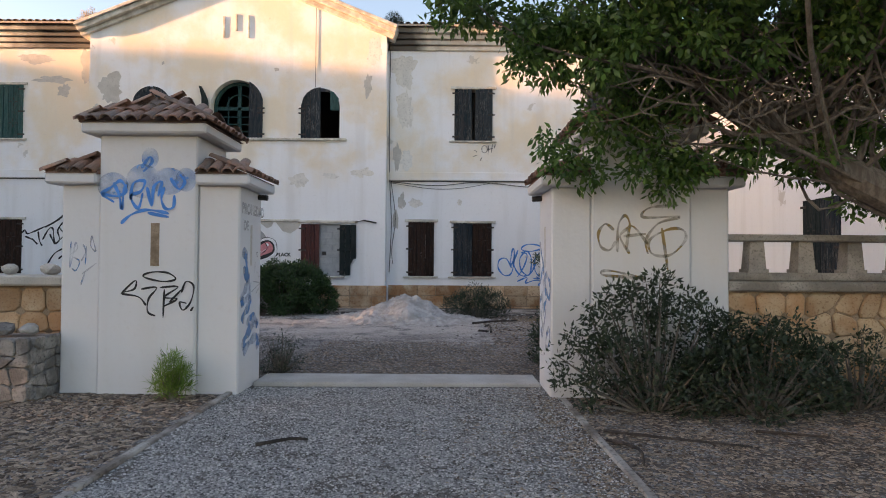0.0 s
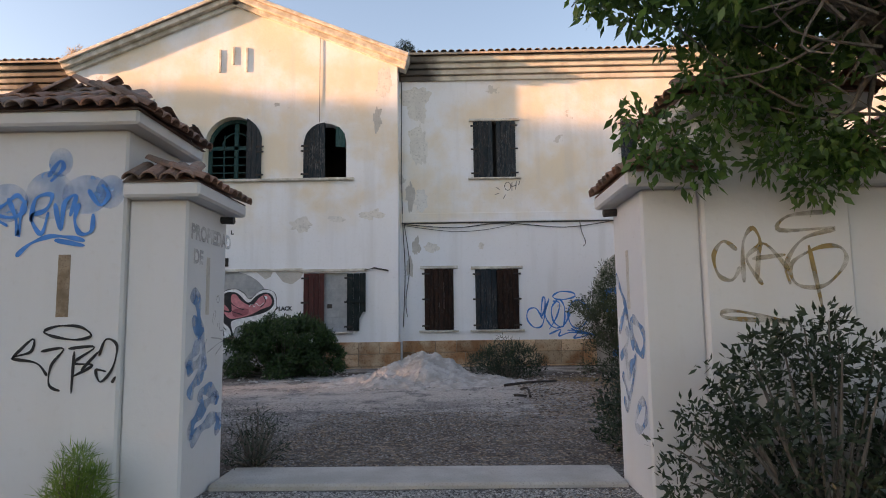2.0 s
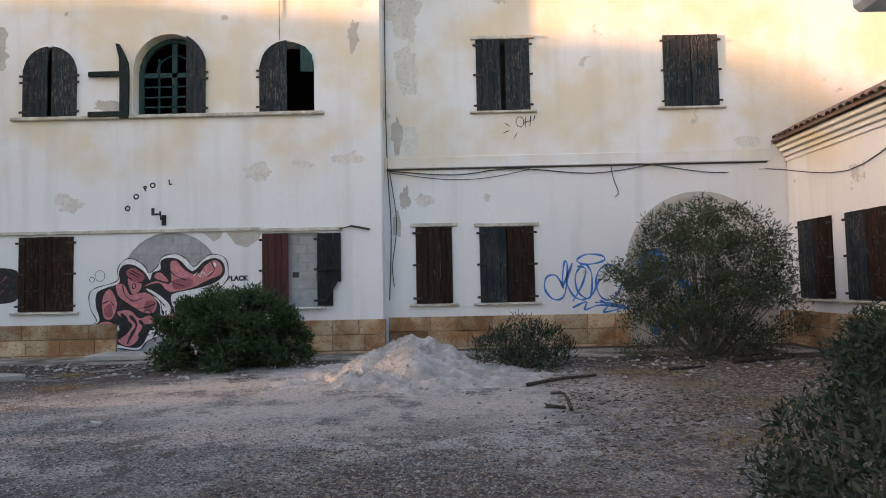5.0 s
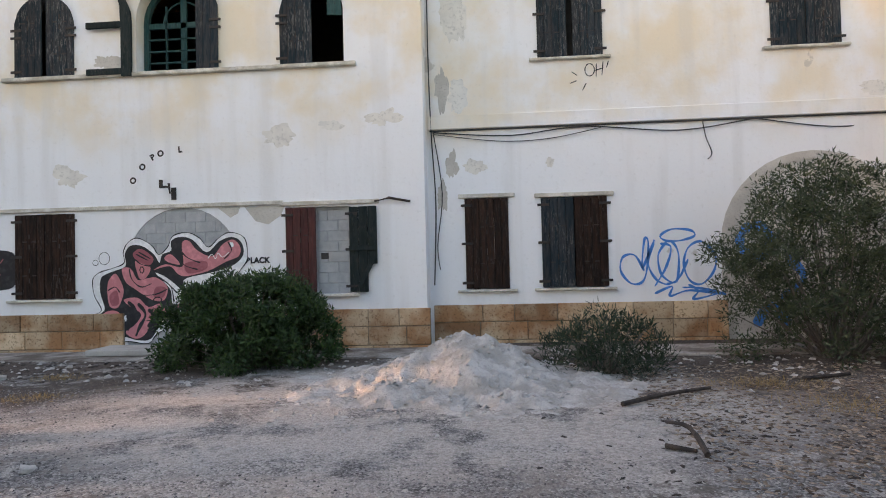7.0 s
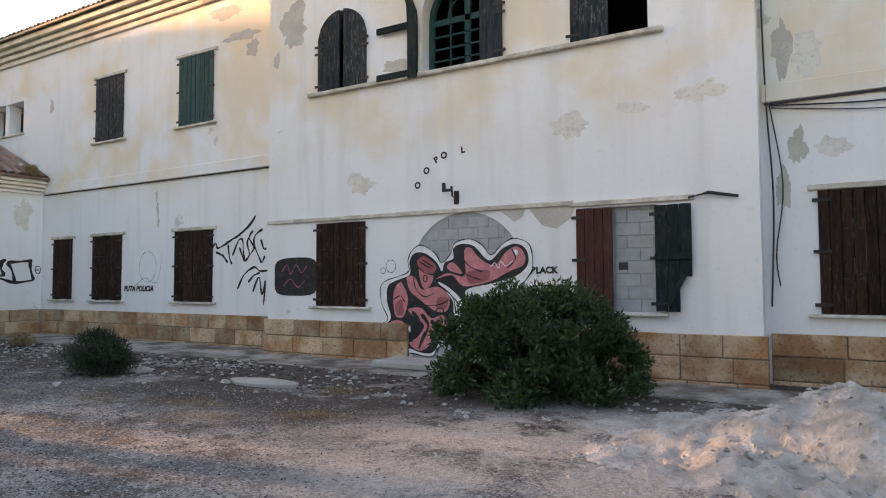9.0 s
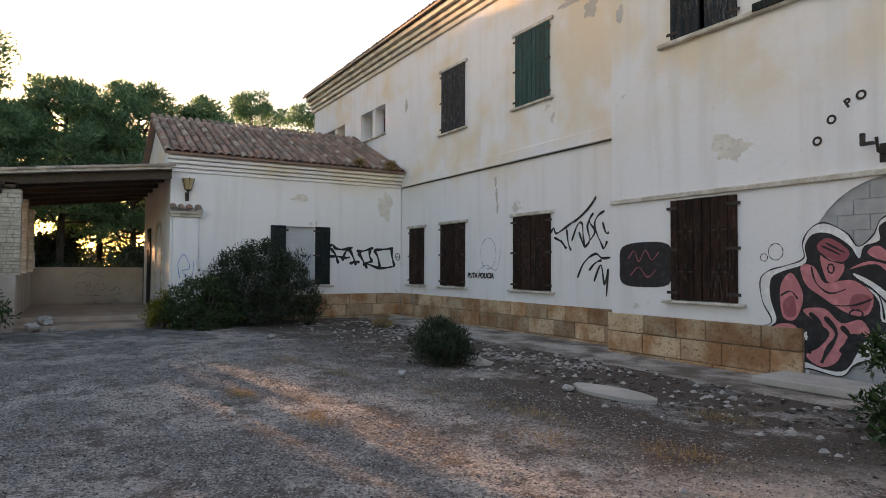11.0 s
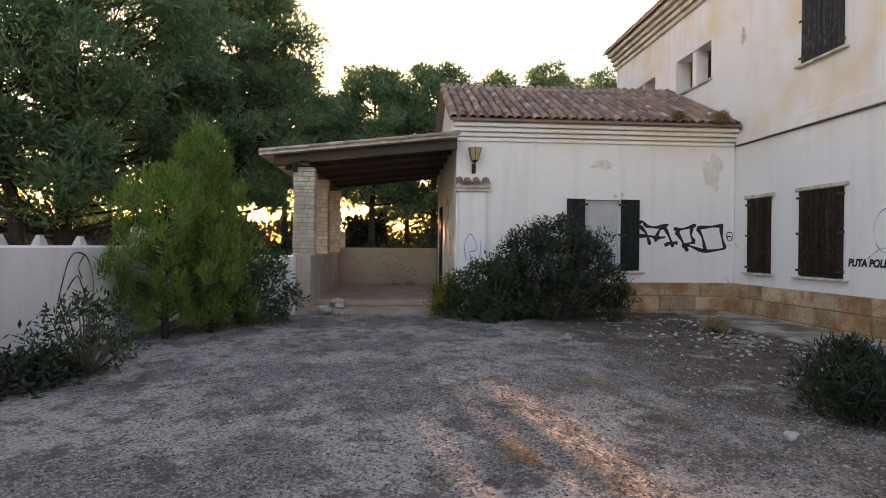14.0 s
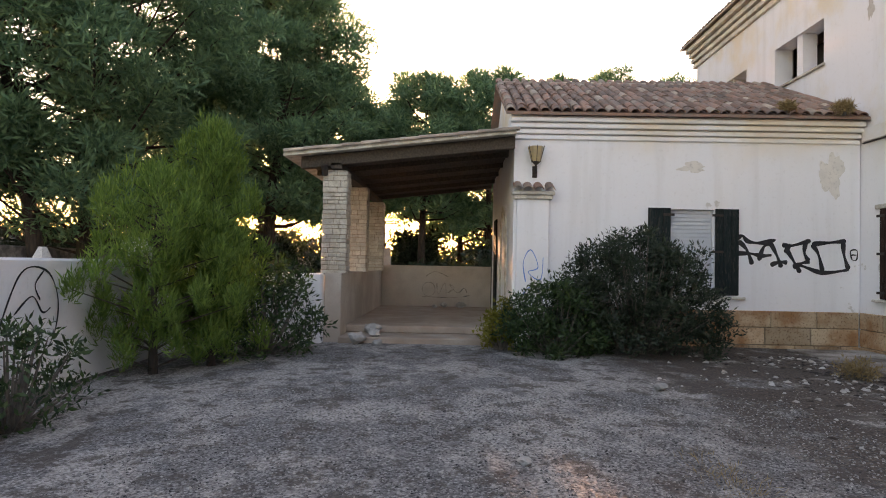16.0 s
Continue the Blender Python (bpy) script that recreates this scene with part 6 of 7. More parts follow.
for k in range(6):
    tube(bm, [(-29.8 + 0.25 * k, 21.3, 9.97 + 0.03 * k), (-29.8 + 0.25 * k, 21.9, 9.97 + 0.03 * k)], [0.01, 0.01], 4)
tagged(link_mesh("antenna", bm, IRON), "thin metal television antenna on the roof", "antenna")

# ---- rubble, sticks and litter ----


HEAP = (-0.95, 16.7, 2.7, 2.2)


def heap_height(x, y):
    cx, cy, rx, ry = HEAP
    d = math.hypot((x - cx) / rx, (y - cy) / ry) * (1 + 0.22 * noise.noise(Vector((x * 0.9, y * 0.9, 8))))
    h = 0.36 * max(0, 1 - d) ** 1.5 + 0.36 * max(0, 1 - d * 2.2) ** 1.2
    h += (0.12 * noise.fractal(Vector((x * 1.9, y * 1.9, 3)), 0.7, 2.1, 6) + 0.03 * noise.noise(Vector((x * 13, y * 13, 1)))) * min(1, 2.2 * max(0, 1 - d))
    return max(ground_height(x, y) - 0.03 + h, ground_height(x, y) - 0.03)


def rubble_heap():
    bm = bmesh.new()
    n = 150
    cx, cy, rx, ry = HEAP
    grid = [[bm.verts.new((cx + rx * 1.2 * u, cy + ry * 1.2 * v, heap_height(cx + rx * 1.2 * u, cy + ry * 1.2 * v))) for u in [-1 + 2 * i / n for i in range(n + 1)]] for v in [-1 + 2 * j / n for j in range(n + 1)]]
    for a, b in zip(grid, grid[1:]):
        for i in range(n):
            bm.faces.new((a[i], a[i + 1], b[i + 1], b[i]))
    return tagged(link_mesh("lime_heap", bm, RUBBLE, smooth=True), "heap of white lime rubble and dust on the yard", "rubble heap")


rubble_heap()


def pebbles(name, count, area, size, mat, label, lift=None, flat=0.6, long=1.0):
    """Loose stones, crumbs or shreds strewn over the ground."""
    base = np.array([(1, 0, -.2), (-.5, .87, -.25), (-.5, -.87, -.2), (.3, .1, .8), (-.6, .2, .55)])
    tri = np.array([(0, 1, 3), (1, 4, 3), (1, 2, 4), (2, 0, 3), (2, 3, 4), (0, 2, 1)])
    at = np.array([(*area(), size(), random.uniform(0, 6.28)) for _ in range(count)])
    z = np.array([(lift(x, y) if lift else ground_height(x, y)) for x, y in at[:, :2]]) + at[:, 2] * 0.12
    b = base[None] * np.random.uniform(0.7, 1.2, (count, 5, 3)) * at[:, 2][:, None, None]
    b[..., 0] *= long
    c, sn = np.cos(at[:, 3])[:, None], np.sin(at[:, 3])[:, None]
    v = np.stack([at[:, 0][:, None] + b[..., 0] * c - b[..., 1] * sn, at[:, 1][:, None] + b[..., 0] * sn + b[..., 1] * c, z[:, None] + b[..., 2] * flat], axis=2).reshape(-1, 3)
    fs = (tri[None] + 5 * np.arange(count)[:, None, None]).reshape(-1, 3)
    return tagged(pydata(name, v.tolist(), fs.tolist(), mat), label, "stones", kind="stuff")


R = random.uniform


def tarred():
    """A spot on the tarred yard, away from the lime dust."""
    while True:
        x, y = R(-16, 0.5), R(9.8, 16.5)
        if ((x + 1.6) * 0.75) ** 2 + ((y - 15.3) * 1.1) ** 2 > R(4, 14):
            return x, y


pebbles("loose_stones", 700, lambda: (R(-20, 6), 19.0 - abs(random.gauss(0, 1.3))), lambda: R(0.015, 0.07), RUBBLE, "pale plaster crumbs and stones strewn near the building")
pebbles("loose_stones", 900, lambda: (R(-18, 5), R(10, 19)), lambda: R(0.008, 0.03), CONCRETE, "small grey stones strewn over the yard")
pebbles("loose_stones", 900, lambda: (-1.0 + random.gauss(0, 1.3), 16.4 + random.gauss(0, 1.1)), lambda: R(0.012, 0.05), RUBBLE, "white crumbs scattered round the rubble heap", lambda x, y: max(heap_height(x, y), ground_height(x, y)))
pebbles("gravel", 42000, lambda: (R(-2.45, 1.35), 1.5 + 6.4 * random.random() ** 0.8), lambda: R(0.006, 0.017), GRAVEL, "loose pale gravel on the lane")
pebbles("gravel", 48000, tarred, lambda: R(0.006, 0.017), TAR_GRAVEL, "loose grey gravel on the tarred yard")
pebbles("leaf_litter", 34000, lambda: ((R(1.0, 7) if random.random() < 0.7 else R(-8, -2.5)), R(2.5, 7.5)), lambda: R(0.006, 0.022), DEAD_LEAF, "dead brown leaves and twigs on the ground", flat=0.4, long=2.2)
pebbles("leaf_litter", 12000, lambda: (R(-8, -2.6), R(3.0, 7.4)), lambda: R(0.010, 0.034), DEAD_LEAF, "dry leaves and scraps of bark beside the lane", flat=0.4, long=2.0)
pebbles("leaf_litter", 1500, lambda: (1.3 - abs(random.gauss(0, 0.7)), R(3.0, 7.9)), lambda: R(0.006, 0.018), DEAD_LEAF, "dead brown leaves blown over the lane's edge", flat=0.4, long=2.2)
pebbles("leaf_litter", 12000, lambda: (R(-2.2, 6), R(8.7, 12.0)), lambda: R(0.006, 0.02), DEAD_LEAF, "dead brown leaves on the yard soil", flat=0.4, long=2.0)
pebbles("leaf_litter", 9000, lambda: (R(1.0, 6.5), R(11.5, 18)), lambda: R(0.008, 0.026), DEAD_LEAF, "dead brown leaves and splinters under the wing", flat=0.4, long=2.2)
pebbles("gravel", 8000, lambda: (R(-17, 1.5), R(10.0, 17.5)), lambda: R(0.004, 0.012), RUBBLE, "pale gravel crumbs on the tarred yard")
pebbles("debris", 260, lambda: (random.gauss(2.1, 0.9), random.gauss(13.9, 0.8)), lambda: R(0.008, 0.026), STICK, "charred scraps and splinters in a heap", flat=0.6, long=2.4)
pebbles("debris", 900, lambda: (R(-20, -5), random.gauss(18.3, 0.6)), lambda: R(0.012, 0.045), STICK, "dark scraps strewn on the soil", flat=0.5, long=1.8)


def stick(pts, r, label="charred wooden pole lying on the ground"):
    bm = bmesh.new()
    line = spline(pts, False, 3)
    line = [(x, y, ground_height(x, y) + r + z) for x, y, z in line]
    tube(bm, line, [r * (1 - 0.4 * i / len(line)) for i in range(len(line))], 6)
    tagged(link_mesh("wooden_pole", bm, STICK), label, "pole", "sticks in the yard")


stick([(0.74, 15.2, 0), (1.3, 15.6, 0.02), (1.9, 16.05, 0)], 0.03)
stick([(1.05, 13.5, 0.0), (1.05, 13.95, 0.09), (0.98, 14.4, 0.02)], 0.026, "bent charred branch lying on the ground")
stick([(0.8, 13.75, 0), (1.0, 13.6, 0)], 0.025, "short charred stick on the ground")
stick([(3.2, 16.6, 0), (3.9, 16.9, 0)], 0.03)
stick([(4.6, 17.4, 0), (5.6, 17.7, 0)], 0.05)
stick([(-1.55, 5.35, 0), (-1.3, 5.5, 0.01), (-1.15, 5.52, 0)], 0.018, "small dark twig on the gravel")
for pts in ([(1.5, 5.9, 0), (1.9, 5.5, 0.05), (2.6, 5.35, 0.02)], [(1.45, 5.6, 0), (1.6, 5.2, 0.04), (1.55, 4.9, 0)], [(2.9, 5.9, 0), (3.4, 5.6, 0.03)]):
    stick(pts, 0.016, "pale bare twig lying on the litter")
for x, y, s in ((-20.6, 10.7, 0.2), (-20.9, 11.0, 0.16), (-21.4, 10.9, 0.22), (-20.5, 11.1, 0.12)):
    rock("loose_stone", x, y, (0.17 if x < -20.75 else 0.05) if x > -21.6 else 0.32, s, RUBBLE, "broken building stone lying at the porch", "stone", "stones at the porch")
for x, y, s in ((-27.6, 12.3, 0.14), (-27.7, 12.8, 0.18), (-27.5, 12.0, 0.1)):
    rock("loose_stone", x, y, 0.32, s, RUBBLE, "broken building stone lying in the porch", "stone", "stones at the porch")
for x, y, s in ((-13.3, 13.1, 0.07), (-11.0, 15.6, 0.08), (-9.6, 12.9, 0.05), (-12.6, 17.2, 0.1), (-4.2, 13.1, 0.07), (-8.9, 16.9, 0.09), (-16.5, 15.2, 0.1)):
    rock("loose_stone", x, y, ground_height(x, y), s, RUBBLE, "pale stone lying on the yard", "stone", "stones on the yard")
tagged(link_mesh("concrete_post", boxes(((-31.2, 10.0, 0), (-30.9, 10.3, 2.2)), bevel=0.03), CONCRETE), "short grey stone post behind the porch", "post")
for x0, x1, y0, y1 in ((-13.0, -11.2, 16.9, 17.5), (-9.2, -7.8, 17.0, 17.5)):
    bm = bmesh.new()
    bmesh.ops.create_circle(bm, cap_ends=True, segments=18, radius=1)
    for v in bm.verts:
        k = 1 + 0.25 * noise.noise(v.co * 1.5 + Vector((x0, 0, 0)))
        v.co = Vector(((x0 + x1) / 2 + v.co.x * k * (x1 - x0) / 2, (y0 + y1) / 2 + v.co.y * k * (y1 - y0) / 2, 0.1))
    r = bmesh.ops.extrude_face_region(bm, geom=bm.faces[:])
    bmesh.ops.translate(bm, verts=[g for g in r["geom"] if isinstance(g, bmesh.types.BMVert)], vec=(0, 0, -0.12))
    tagged(link_mesh("concrete_slab", bm, CONCRETE), "worn patch of old concrete in the soil", "slab", "concrete patches")

# ---- plants ----
RNG = np.random.default_rng(7)


def leaf_cloud(name, clumps, per, length, aspect, mat, parent, droop=0.0, hollow=0.5, along=None):
    """Many separate leaves in clumps (x, y, z, rx, ry, rz)."""
    vs = []
    for x, y, z, rx, ry, rz in clumps:
        d = RNG.normal(size=(per, 3))
        d /= np.linalg.norm(d, axis=1)[:, None]
        rad = hollow + (1 - hollow) * RNG.random((per, 1)) ** 0.6
        pos = np.array([x, y, z]) + d * rad * np.array([rx, ry, rz])
        ax = RNG.normal(size=(per, 3)) + d * 0.9
        ax[:, 2] += -droop if along is None else along
        ax /= np.linalg.norm(ax, axis=1)[:, None]
        side = np.cross(ax, RNG.normal(size=(per, 3)))
        side /= np.linalg.norm(side, axis=1)[:, None] + 1e-6
        ln = length * (0.6 + 0.8 * RNG.random((per, 1)))
        w = ln * aspect * 0.5
        vs.append(np.stack([pos, pos + ax * ln * 0.45 + side * w, pos + ax * ln, pos + ax * ln * 0.45 - side * w], axis=1))
    v = np.concatenate(vs).reshape(-1, 3)
    n = len(v) // 4
    me = bpy.data.meshes.new(name)
    me.vertices.add(n * 4)
    me.vertices.foreach_set("co", v.astype(np.float32).ravel())
    me.loops.add(n * 4)
    me.loops.foreach_set("vertex_index", np.arange(n * 4, dtype=np.int32))
    me.polygons.add(n)
    me.polygons.foreach_set("loop_start", np.arange(0, n * 4, 4, dtype=np.int32))
    me.update()
    me.validate()
    me.materials.append(mat)
    ob = new(name, me)
    ob.parent = parent
    return ob


def rnd(a, b):
    return float(RNG.uniform(a, b))


def pine(x, y, h, spread, base, label, seed_clumps=90, lean=(0, 0), per=170, mat=L_PINE, ln=0.34, trunk=0.22, squash=1.0):
    tree = thing("pine_tree", label, "tree", "pines round the yard")
    top = Vector((x + lean[0], y + lean[1], h * 0.9))
    bm = bmesh.new()
    line = spline([(x, y, -0.1), (x + lean[0] * 0.3 + rnd(-.2, .2), y + lean[1] * 0.3, h * 0.3), (x + lean[0] * 0.7, y + lean[1] * 0.7 + rnd(-.2, .2), h * 0.6), tuple(top)], False, 4)
    tube(bm, line, [trunk * (1 - 0.8 * i / (len(line) - 1)) for i in range(len(line))], 8)
    part("trunk", bm, PINE_BARK, tree)
    clumps, limbs = [], bmesh.new()
    for i in range(seed_clumps):
        k = (i + 0.5) / seed_clumps
        z = base + (h - base) * k
        prof = math.sin(math.pi * min(1, 0.16 + 0.8 * k)) ** 0.65
        a, q = i * 2.4 + rnd(-.5, .5), spread * prof * math.sqrt(rnd(0.12, 1.0))
        t = Vector((x, y, 0)) + Vector(lean).to_3d() * (z / h)
        c = Vector((t.x + q * math.cos(a), t.y + q * math.sin(a) * squash, z + rnd(-.5, .5)))
        s = rnd(0.55, 1.05) * (0.55 + 0.09 * spread)
        clumps.append((c.x, c.y, c.z, s, s, s * 0.55))
        if i % 2 == 0:
            st = Vector((t.x, t.y, max(base * 0.6, z - q * 0.45)))
            md = (st + c) / 2 + Vector((0, 0, -0.12 * q))
            tube(limbs, [st, md, c], [0.06, 0.04, 0.015], 5)
    tagged(part("limb", limbs, PINE_BARK, tree), kind="stuff")
    leaf_cloud("crown", clumps, per, ln, 0.20, mat, tree, along=0.5, hollow=0.1)
    return tree


pine(-26.4, 2.0, 13.0, 5.2, 2.8, "tall dark Aleppo pine with a broad crown", 300, (0.6, 0.5), 400, trunk=0.32, ln=0.24)
pine(-25.0, 1.7, 10.5, 3.6, 4.2, "dark Aleppo pine with a leaning trunk", 100, (1.4, -0.6), 380, trunk=0.24, ln=0.24)
pine(-31.0, 5.8, 12.2, 3.5, 3.4, "tall dark Aleppo pine beside the porch", 230, (0.3, 0.6), 360, trunk=0.28, ln=0.25)
pine(-23.0, -4.5, 11.5, 4.6, 2.8, "tall dark Aleppo pine with a broad crown", 130, (0.3, 0.2), 300, trunk=0.3, ln=0.26)
# Those at (-44, 8.6) and (-45.5, 13) are added to block low sun.
for x, y, h, sp in ((-38.5, 11.0, 10.4, 3.2), (-39.5, 14.2, 11.0, 3.2), (-40.5, 17.8, 10.6, 3.0), (-47.0, 22.0, 13.2, 3.6), (-52.0, 18.5, 12.2, 3.4), (-38.0, 6.8, 10.5, 2.6), (-50, 27, 13.5, 4.0), (-44.0, 8.6, 10.2, 3.0), (-45.5, 13.0, 10.6, 3.0), (-43, 2.0, 11.0, 4.0), (-46.0, -5.0, 11.0, 4.2)):
    pine(x, y, h, sp, 4.3 if y < 13 else 3.3, "sunlit pine standing behind the wing", 115, (rnd(-.5, .5), rnd(-.5, .5)), 260, ln=0.30)


def thicket(x, y, rx, ry, h, n, per, label, mat=L_SHRUB):
    t = thing("thicket", label, "bush", "thicket under the pines")
    cl = []
    for _ in range(n):
        cl.append((x + rnd(-rx, rx), y + rnd(-ry, ry), rnd(0.2, 1) * h * 0.75, 0.8, 0.8, 0.5))
    leaf_cloud("foliage", cl, per, 0.26, 0.38, mat, t, hollow=0.1)
    bm = bmesh.new()
    for c in cl[::3]:
        tube(bm, [(c[0], c[1], -0.05), (c[0] + rnd(-.2, .2), c[1], c[2] * 0.6), (c[0], c[1], c[2])], [0.04, 0.03, 0.015], 5)
    tagged(part("stem", bm, PINE_BARK, t), kind="stuff")


# The tall clump at (-41, 10.6) is added to keep sun off the heap.
for x, y, rx, ry, h in ((-37, 8.6, 1.0, 2.2, 2.0), (-38, 13.0, 1.0, 2.2, 2.0), (-33, -1.0, 1.5, 3.0, 3.3), (-35, 3.6, 1.5, 2.0, 3.6), (-32, -7, 2, 3, 3.6), (-62, -12, 3, 6, 7.0), (-62, 0, 3, 6, 6.0), (-40, 7.6, 1.0, 0.6, 3.4), (-41, 10.6, 1.0, 1.0, 4.2), (-34, 9.0, 1.5, 1.6, 1.3), (-34.5, 12.6, 1.6, 1.8, 1.5), (-36, 15.5, 2, 2, 3.0), (-33, 3.2, 2, 2.0, 3.0), (-30, -1.5, 3, 2, 3.0), (-26, -4, 3, 2, 3.0), (-45, 10, 2, 3, 2.6), (-50, 2, 3, 4, 4.6), (-56, 12, 3, 6, 3.2), (-56, -3, 3, 6, 5.0), (-60, 24, 3, 6, 4), (-48, 15, 2, 3, 3.4), (-44, 18, 2, 3, 3.6), (-66, 6, 3, 8, 4.4), (-66, -8, 3, 8, 6.0), (-40, -2, 3, 4, 3.8), (-34, -9, 4, 3, 3.0), (-26, -10, 4, 3, 3.2)):
    thicket(x, y, rx, ry, h, 60, 110, "dark undergrowth beneath the pines")


def shrub(name, label, x, y, rx, ry, h, n, per, ln, aspect, mat, stems=26, z0=0.0, clump=0.28, low=0.12, along=0.4, hollow=0.15, cat="bush", group="", lift=None):
    """Stems fanning out of the ground, each ending in tufts of leaves."""
    s = thing(name, label, cat, group)
    cl, bm = [], bmesh.new()
    g = ground_height(x, y) if lift is None else lift
    for i in range(n):
        a, q = i * 2.399, math.sqrt((i + 0.5) / n)
        top = h * (low + (1 - low) * math.sqrt(max(0, 1 - q * q * 0.92)))
        k = rnd(0.12, 1.0) if i % 3 else 1.0
        c = (x + rx * q * math.cos(a) * rnd(0.85, 1.08), y + ry * q * math.sin(a) * rnd(0.85, 1.08), g + max(0.1, top * k - clump * 0.4 + rnd(-0.08, 0.12) * h))
        r = clump * rnd(0.6, 1.25)
        cl.append((*c, r, r, r * 0.9))
        if i % max(1, n // stems) == 0:
            tube(bm, [(x + 0.15 * rx * q * math.cos(a), y + 0.15 * ry * q * math.sin(a), g - 0.03), (x + 0.6 * (c[0] - x), y + 0.6 * (c[1] - y), g + 0.5 * (c[2] - g)), c], [0.022, 0.014, 0.005], 5)
    tagged(part("stem", bm, BARK, s), kind="stuff")
    leaf_cloud("foliage", cl, per, ln, aspect, mat, s, along=along, hollow=hollow)
    return s


shrub("lentisc_bush", "dense dark green rounded bush before the mural", -4.5, 18.35, 1.45, 1.05, 1.42, 170, 210, 0.085, 0.30, L_BUSH, clump=0.21, stems=60, low=0.2)
shrub("broom_bush", "sparse green and straw twiggy bush by the wall", 0.95, 17.4, 0.9, 0.7, 0.78, 80, 60, 0.10, 0.16, L_SHRUB, clump=0.18, along=1.0)
shrub("olive_bush", "tall grey-green olive bush before the rendered arch", 4.62, 18.6, 1.75, 1.3, 2.8, 250, 140, 0.085, 0.24, L_OLIVE, stems=60, clump=0.25, low=0.3)
shrub("wing_bush", "wide dark bush against the wing wall", -20.0, 15.95, 1.1, 1.55, 2.1, 190, 130, 0.09, 0.3, L_SHRUB, clump=0.25, stems=50)
shrub("wing_bush", "low outer part bush with dark dense leaves", -19.7, 14.4, 0.7, 1.0, 1.25, 90, 110, 0.09, 0.3, L_BUSH, clump=0.22)
shrub("yellow_weed", "small yellow-green leafy weed at the porch corner", -20.2, 13.45, 0.3, 0.35, 0.85, 40, 60, 0.08, 0.4, L_YELLOW, clump=0.13)
shrub("tumbleweed_bush", "small low tussock bush alone on the soil", -11.7, 16.7, 0.55, 0.45, 0.68, 80, 90, 0.09, 0.16, L_SHRUB, clump=0.14, along=1.2)
shrub("tussock", "small dry tuft of weed in the soil", -17.6, 18.4, 0.3, 0.25, 0.3, 24, 50, 0.07, 0.15, L_DRY, clump=0.1)
shrub("wall_bush", "green bush growing before the white wall", -14.2, 8.45, 0.9, 0.55, 1.0, 48, 30, 0.09, 0.35, L_BUSH, clump=0.17)
shrub("wall_bush", "dark low bush spreading before the white wall", -13.4, 8.2, 0.6, 0.4, 0.45, 40, 40, 0.09, 0.35, L_SHRUB, clump=0.2)
shrub("wall_bush", "loose leafy bush before the white wall near the porch", -19.2, 9.3, 1.1, 0.95, 1.6, 100, 48, 0.11, 0.32, L_BUSH, clump=0.22, stems=40)
shrub("gate_shrub", "wild olive shrub growing against the gate pillar", 2.25, 6.75, 1.05, 0.45, 1.32, 130, 48, 0.068, 0.36, L_SHRUB, stems=60, clump=0.16)
shrub("gate_shrub", "dark low shrub spreading along the rubble wall", 3.3, 6.6, 0.9, 0.5, 0.95, 110, 52, 0.066, 0.36, L_SHRUB, stems=50, clump=0.16)
shrub("gate_shrub", "dark twiggy shrub along the rubble wall", 4.5, 6.9, 0.8, 0.4, 0.75, 60, 45, 0.055, 0.34, L_SHRUB, stems=40, clump=0.16)
shrub("gate_shrub", "dark shrub just inside the gate", 1.75, 9.3, 0.45, 0.9, 0.9, 80, 70, 0.06, 0.3, L_SHRUB, clump=0.16)
shrub("yard_shrub", "dark leafy shrub at the edge of the yard", 4.1, 12.4, 0.75, 0.8, 1.1, 90, 70, 0.07, 0.34, L_SHRUB, clump=0.2)
shrub("yard_shrub", "dark leafy shrub before the wing windows", 5.9, 15.0, 0.8, 1.0, 1.0, 110, 80, 0.08, 0.34, L_OLIVE, clump=0.22)
shrub("dry_weed", "dry brown twiggy weed inside the gate", -2.25, 8.9, 0.3, 0.5, 0.5, 40, 26, 0.06, 0.14, L_SHRUB, clump=0.12)
for sx, sy, hh, sc in ((-3.02, 7.15, 0.46, 1.0),):
    shrub("pine_seedling", "small bright green pine seedling at the pillar foot", sx, sy, 0.17, 0.14, hh, 34, 70, 0.10, 0.06, L_YPINE, clump=0.08, along=1.0, stems=8)


def young_pine(x, y, h, r, label):
    t = thing("young_pine", label, "tree", "young pines at the wall")
    bm = bmesh.new()
    tube(bm, [(x, y, -0.05), (x + 0.05, y, h * 0.5), (x, y, h * 0.97)], [0.07, 0.045, 0.01], 6)
    part("trunk", bm, PINE_BARK, t)
    cl = []
    limbs = bmesh.new()
    n = int(80 * h / 3)
    for i in range(n):
        k = (i + 0.5) / n
        z, a = h * (0.12 + 0.88 * k), i * 2.4
        q = r * min(1, 0.55 + 1.5 * k) * (1 - k) ** 0.38 * rnd(0.2, 1.15)
        c = (x + q * math.cos(a), y + q * math.sin(a), z)
        sz = rnd(0.10, 0.20)
        cl.append((*c, sz, sz, sz * 1.7))
        tube(limbs, [(x, y, z - 0.35 * q), c], [0.018, 0.006], 4)
    tagged(part("limb", limbs, PINE_BARK, t), kind="stuff")
    leaf_cloud("crown", cl, 210, 0.13, 0.13, L_YPINE, t, along=2.2, hollow=0.05)


young_pine(-18.6, 8.6, 3.75, 1.0, "bright green young pine tree before the wall")
young_pine(-17.2, 8.35, 2.8, 1.35, "bushy bright green young pine before the wall")
young_pine(-17.9, 8.9, 2.1, 0.9, "small bright green young pine before the wall")


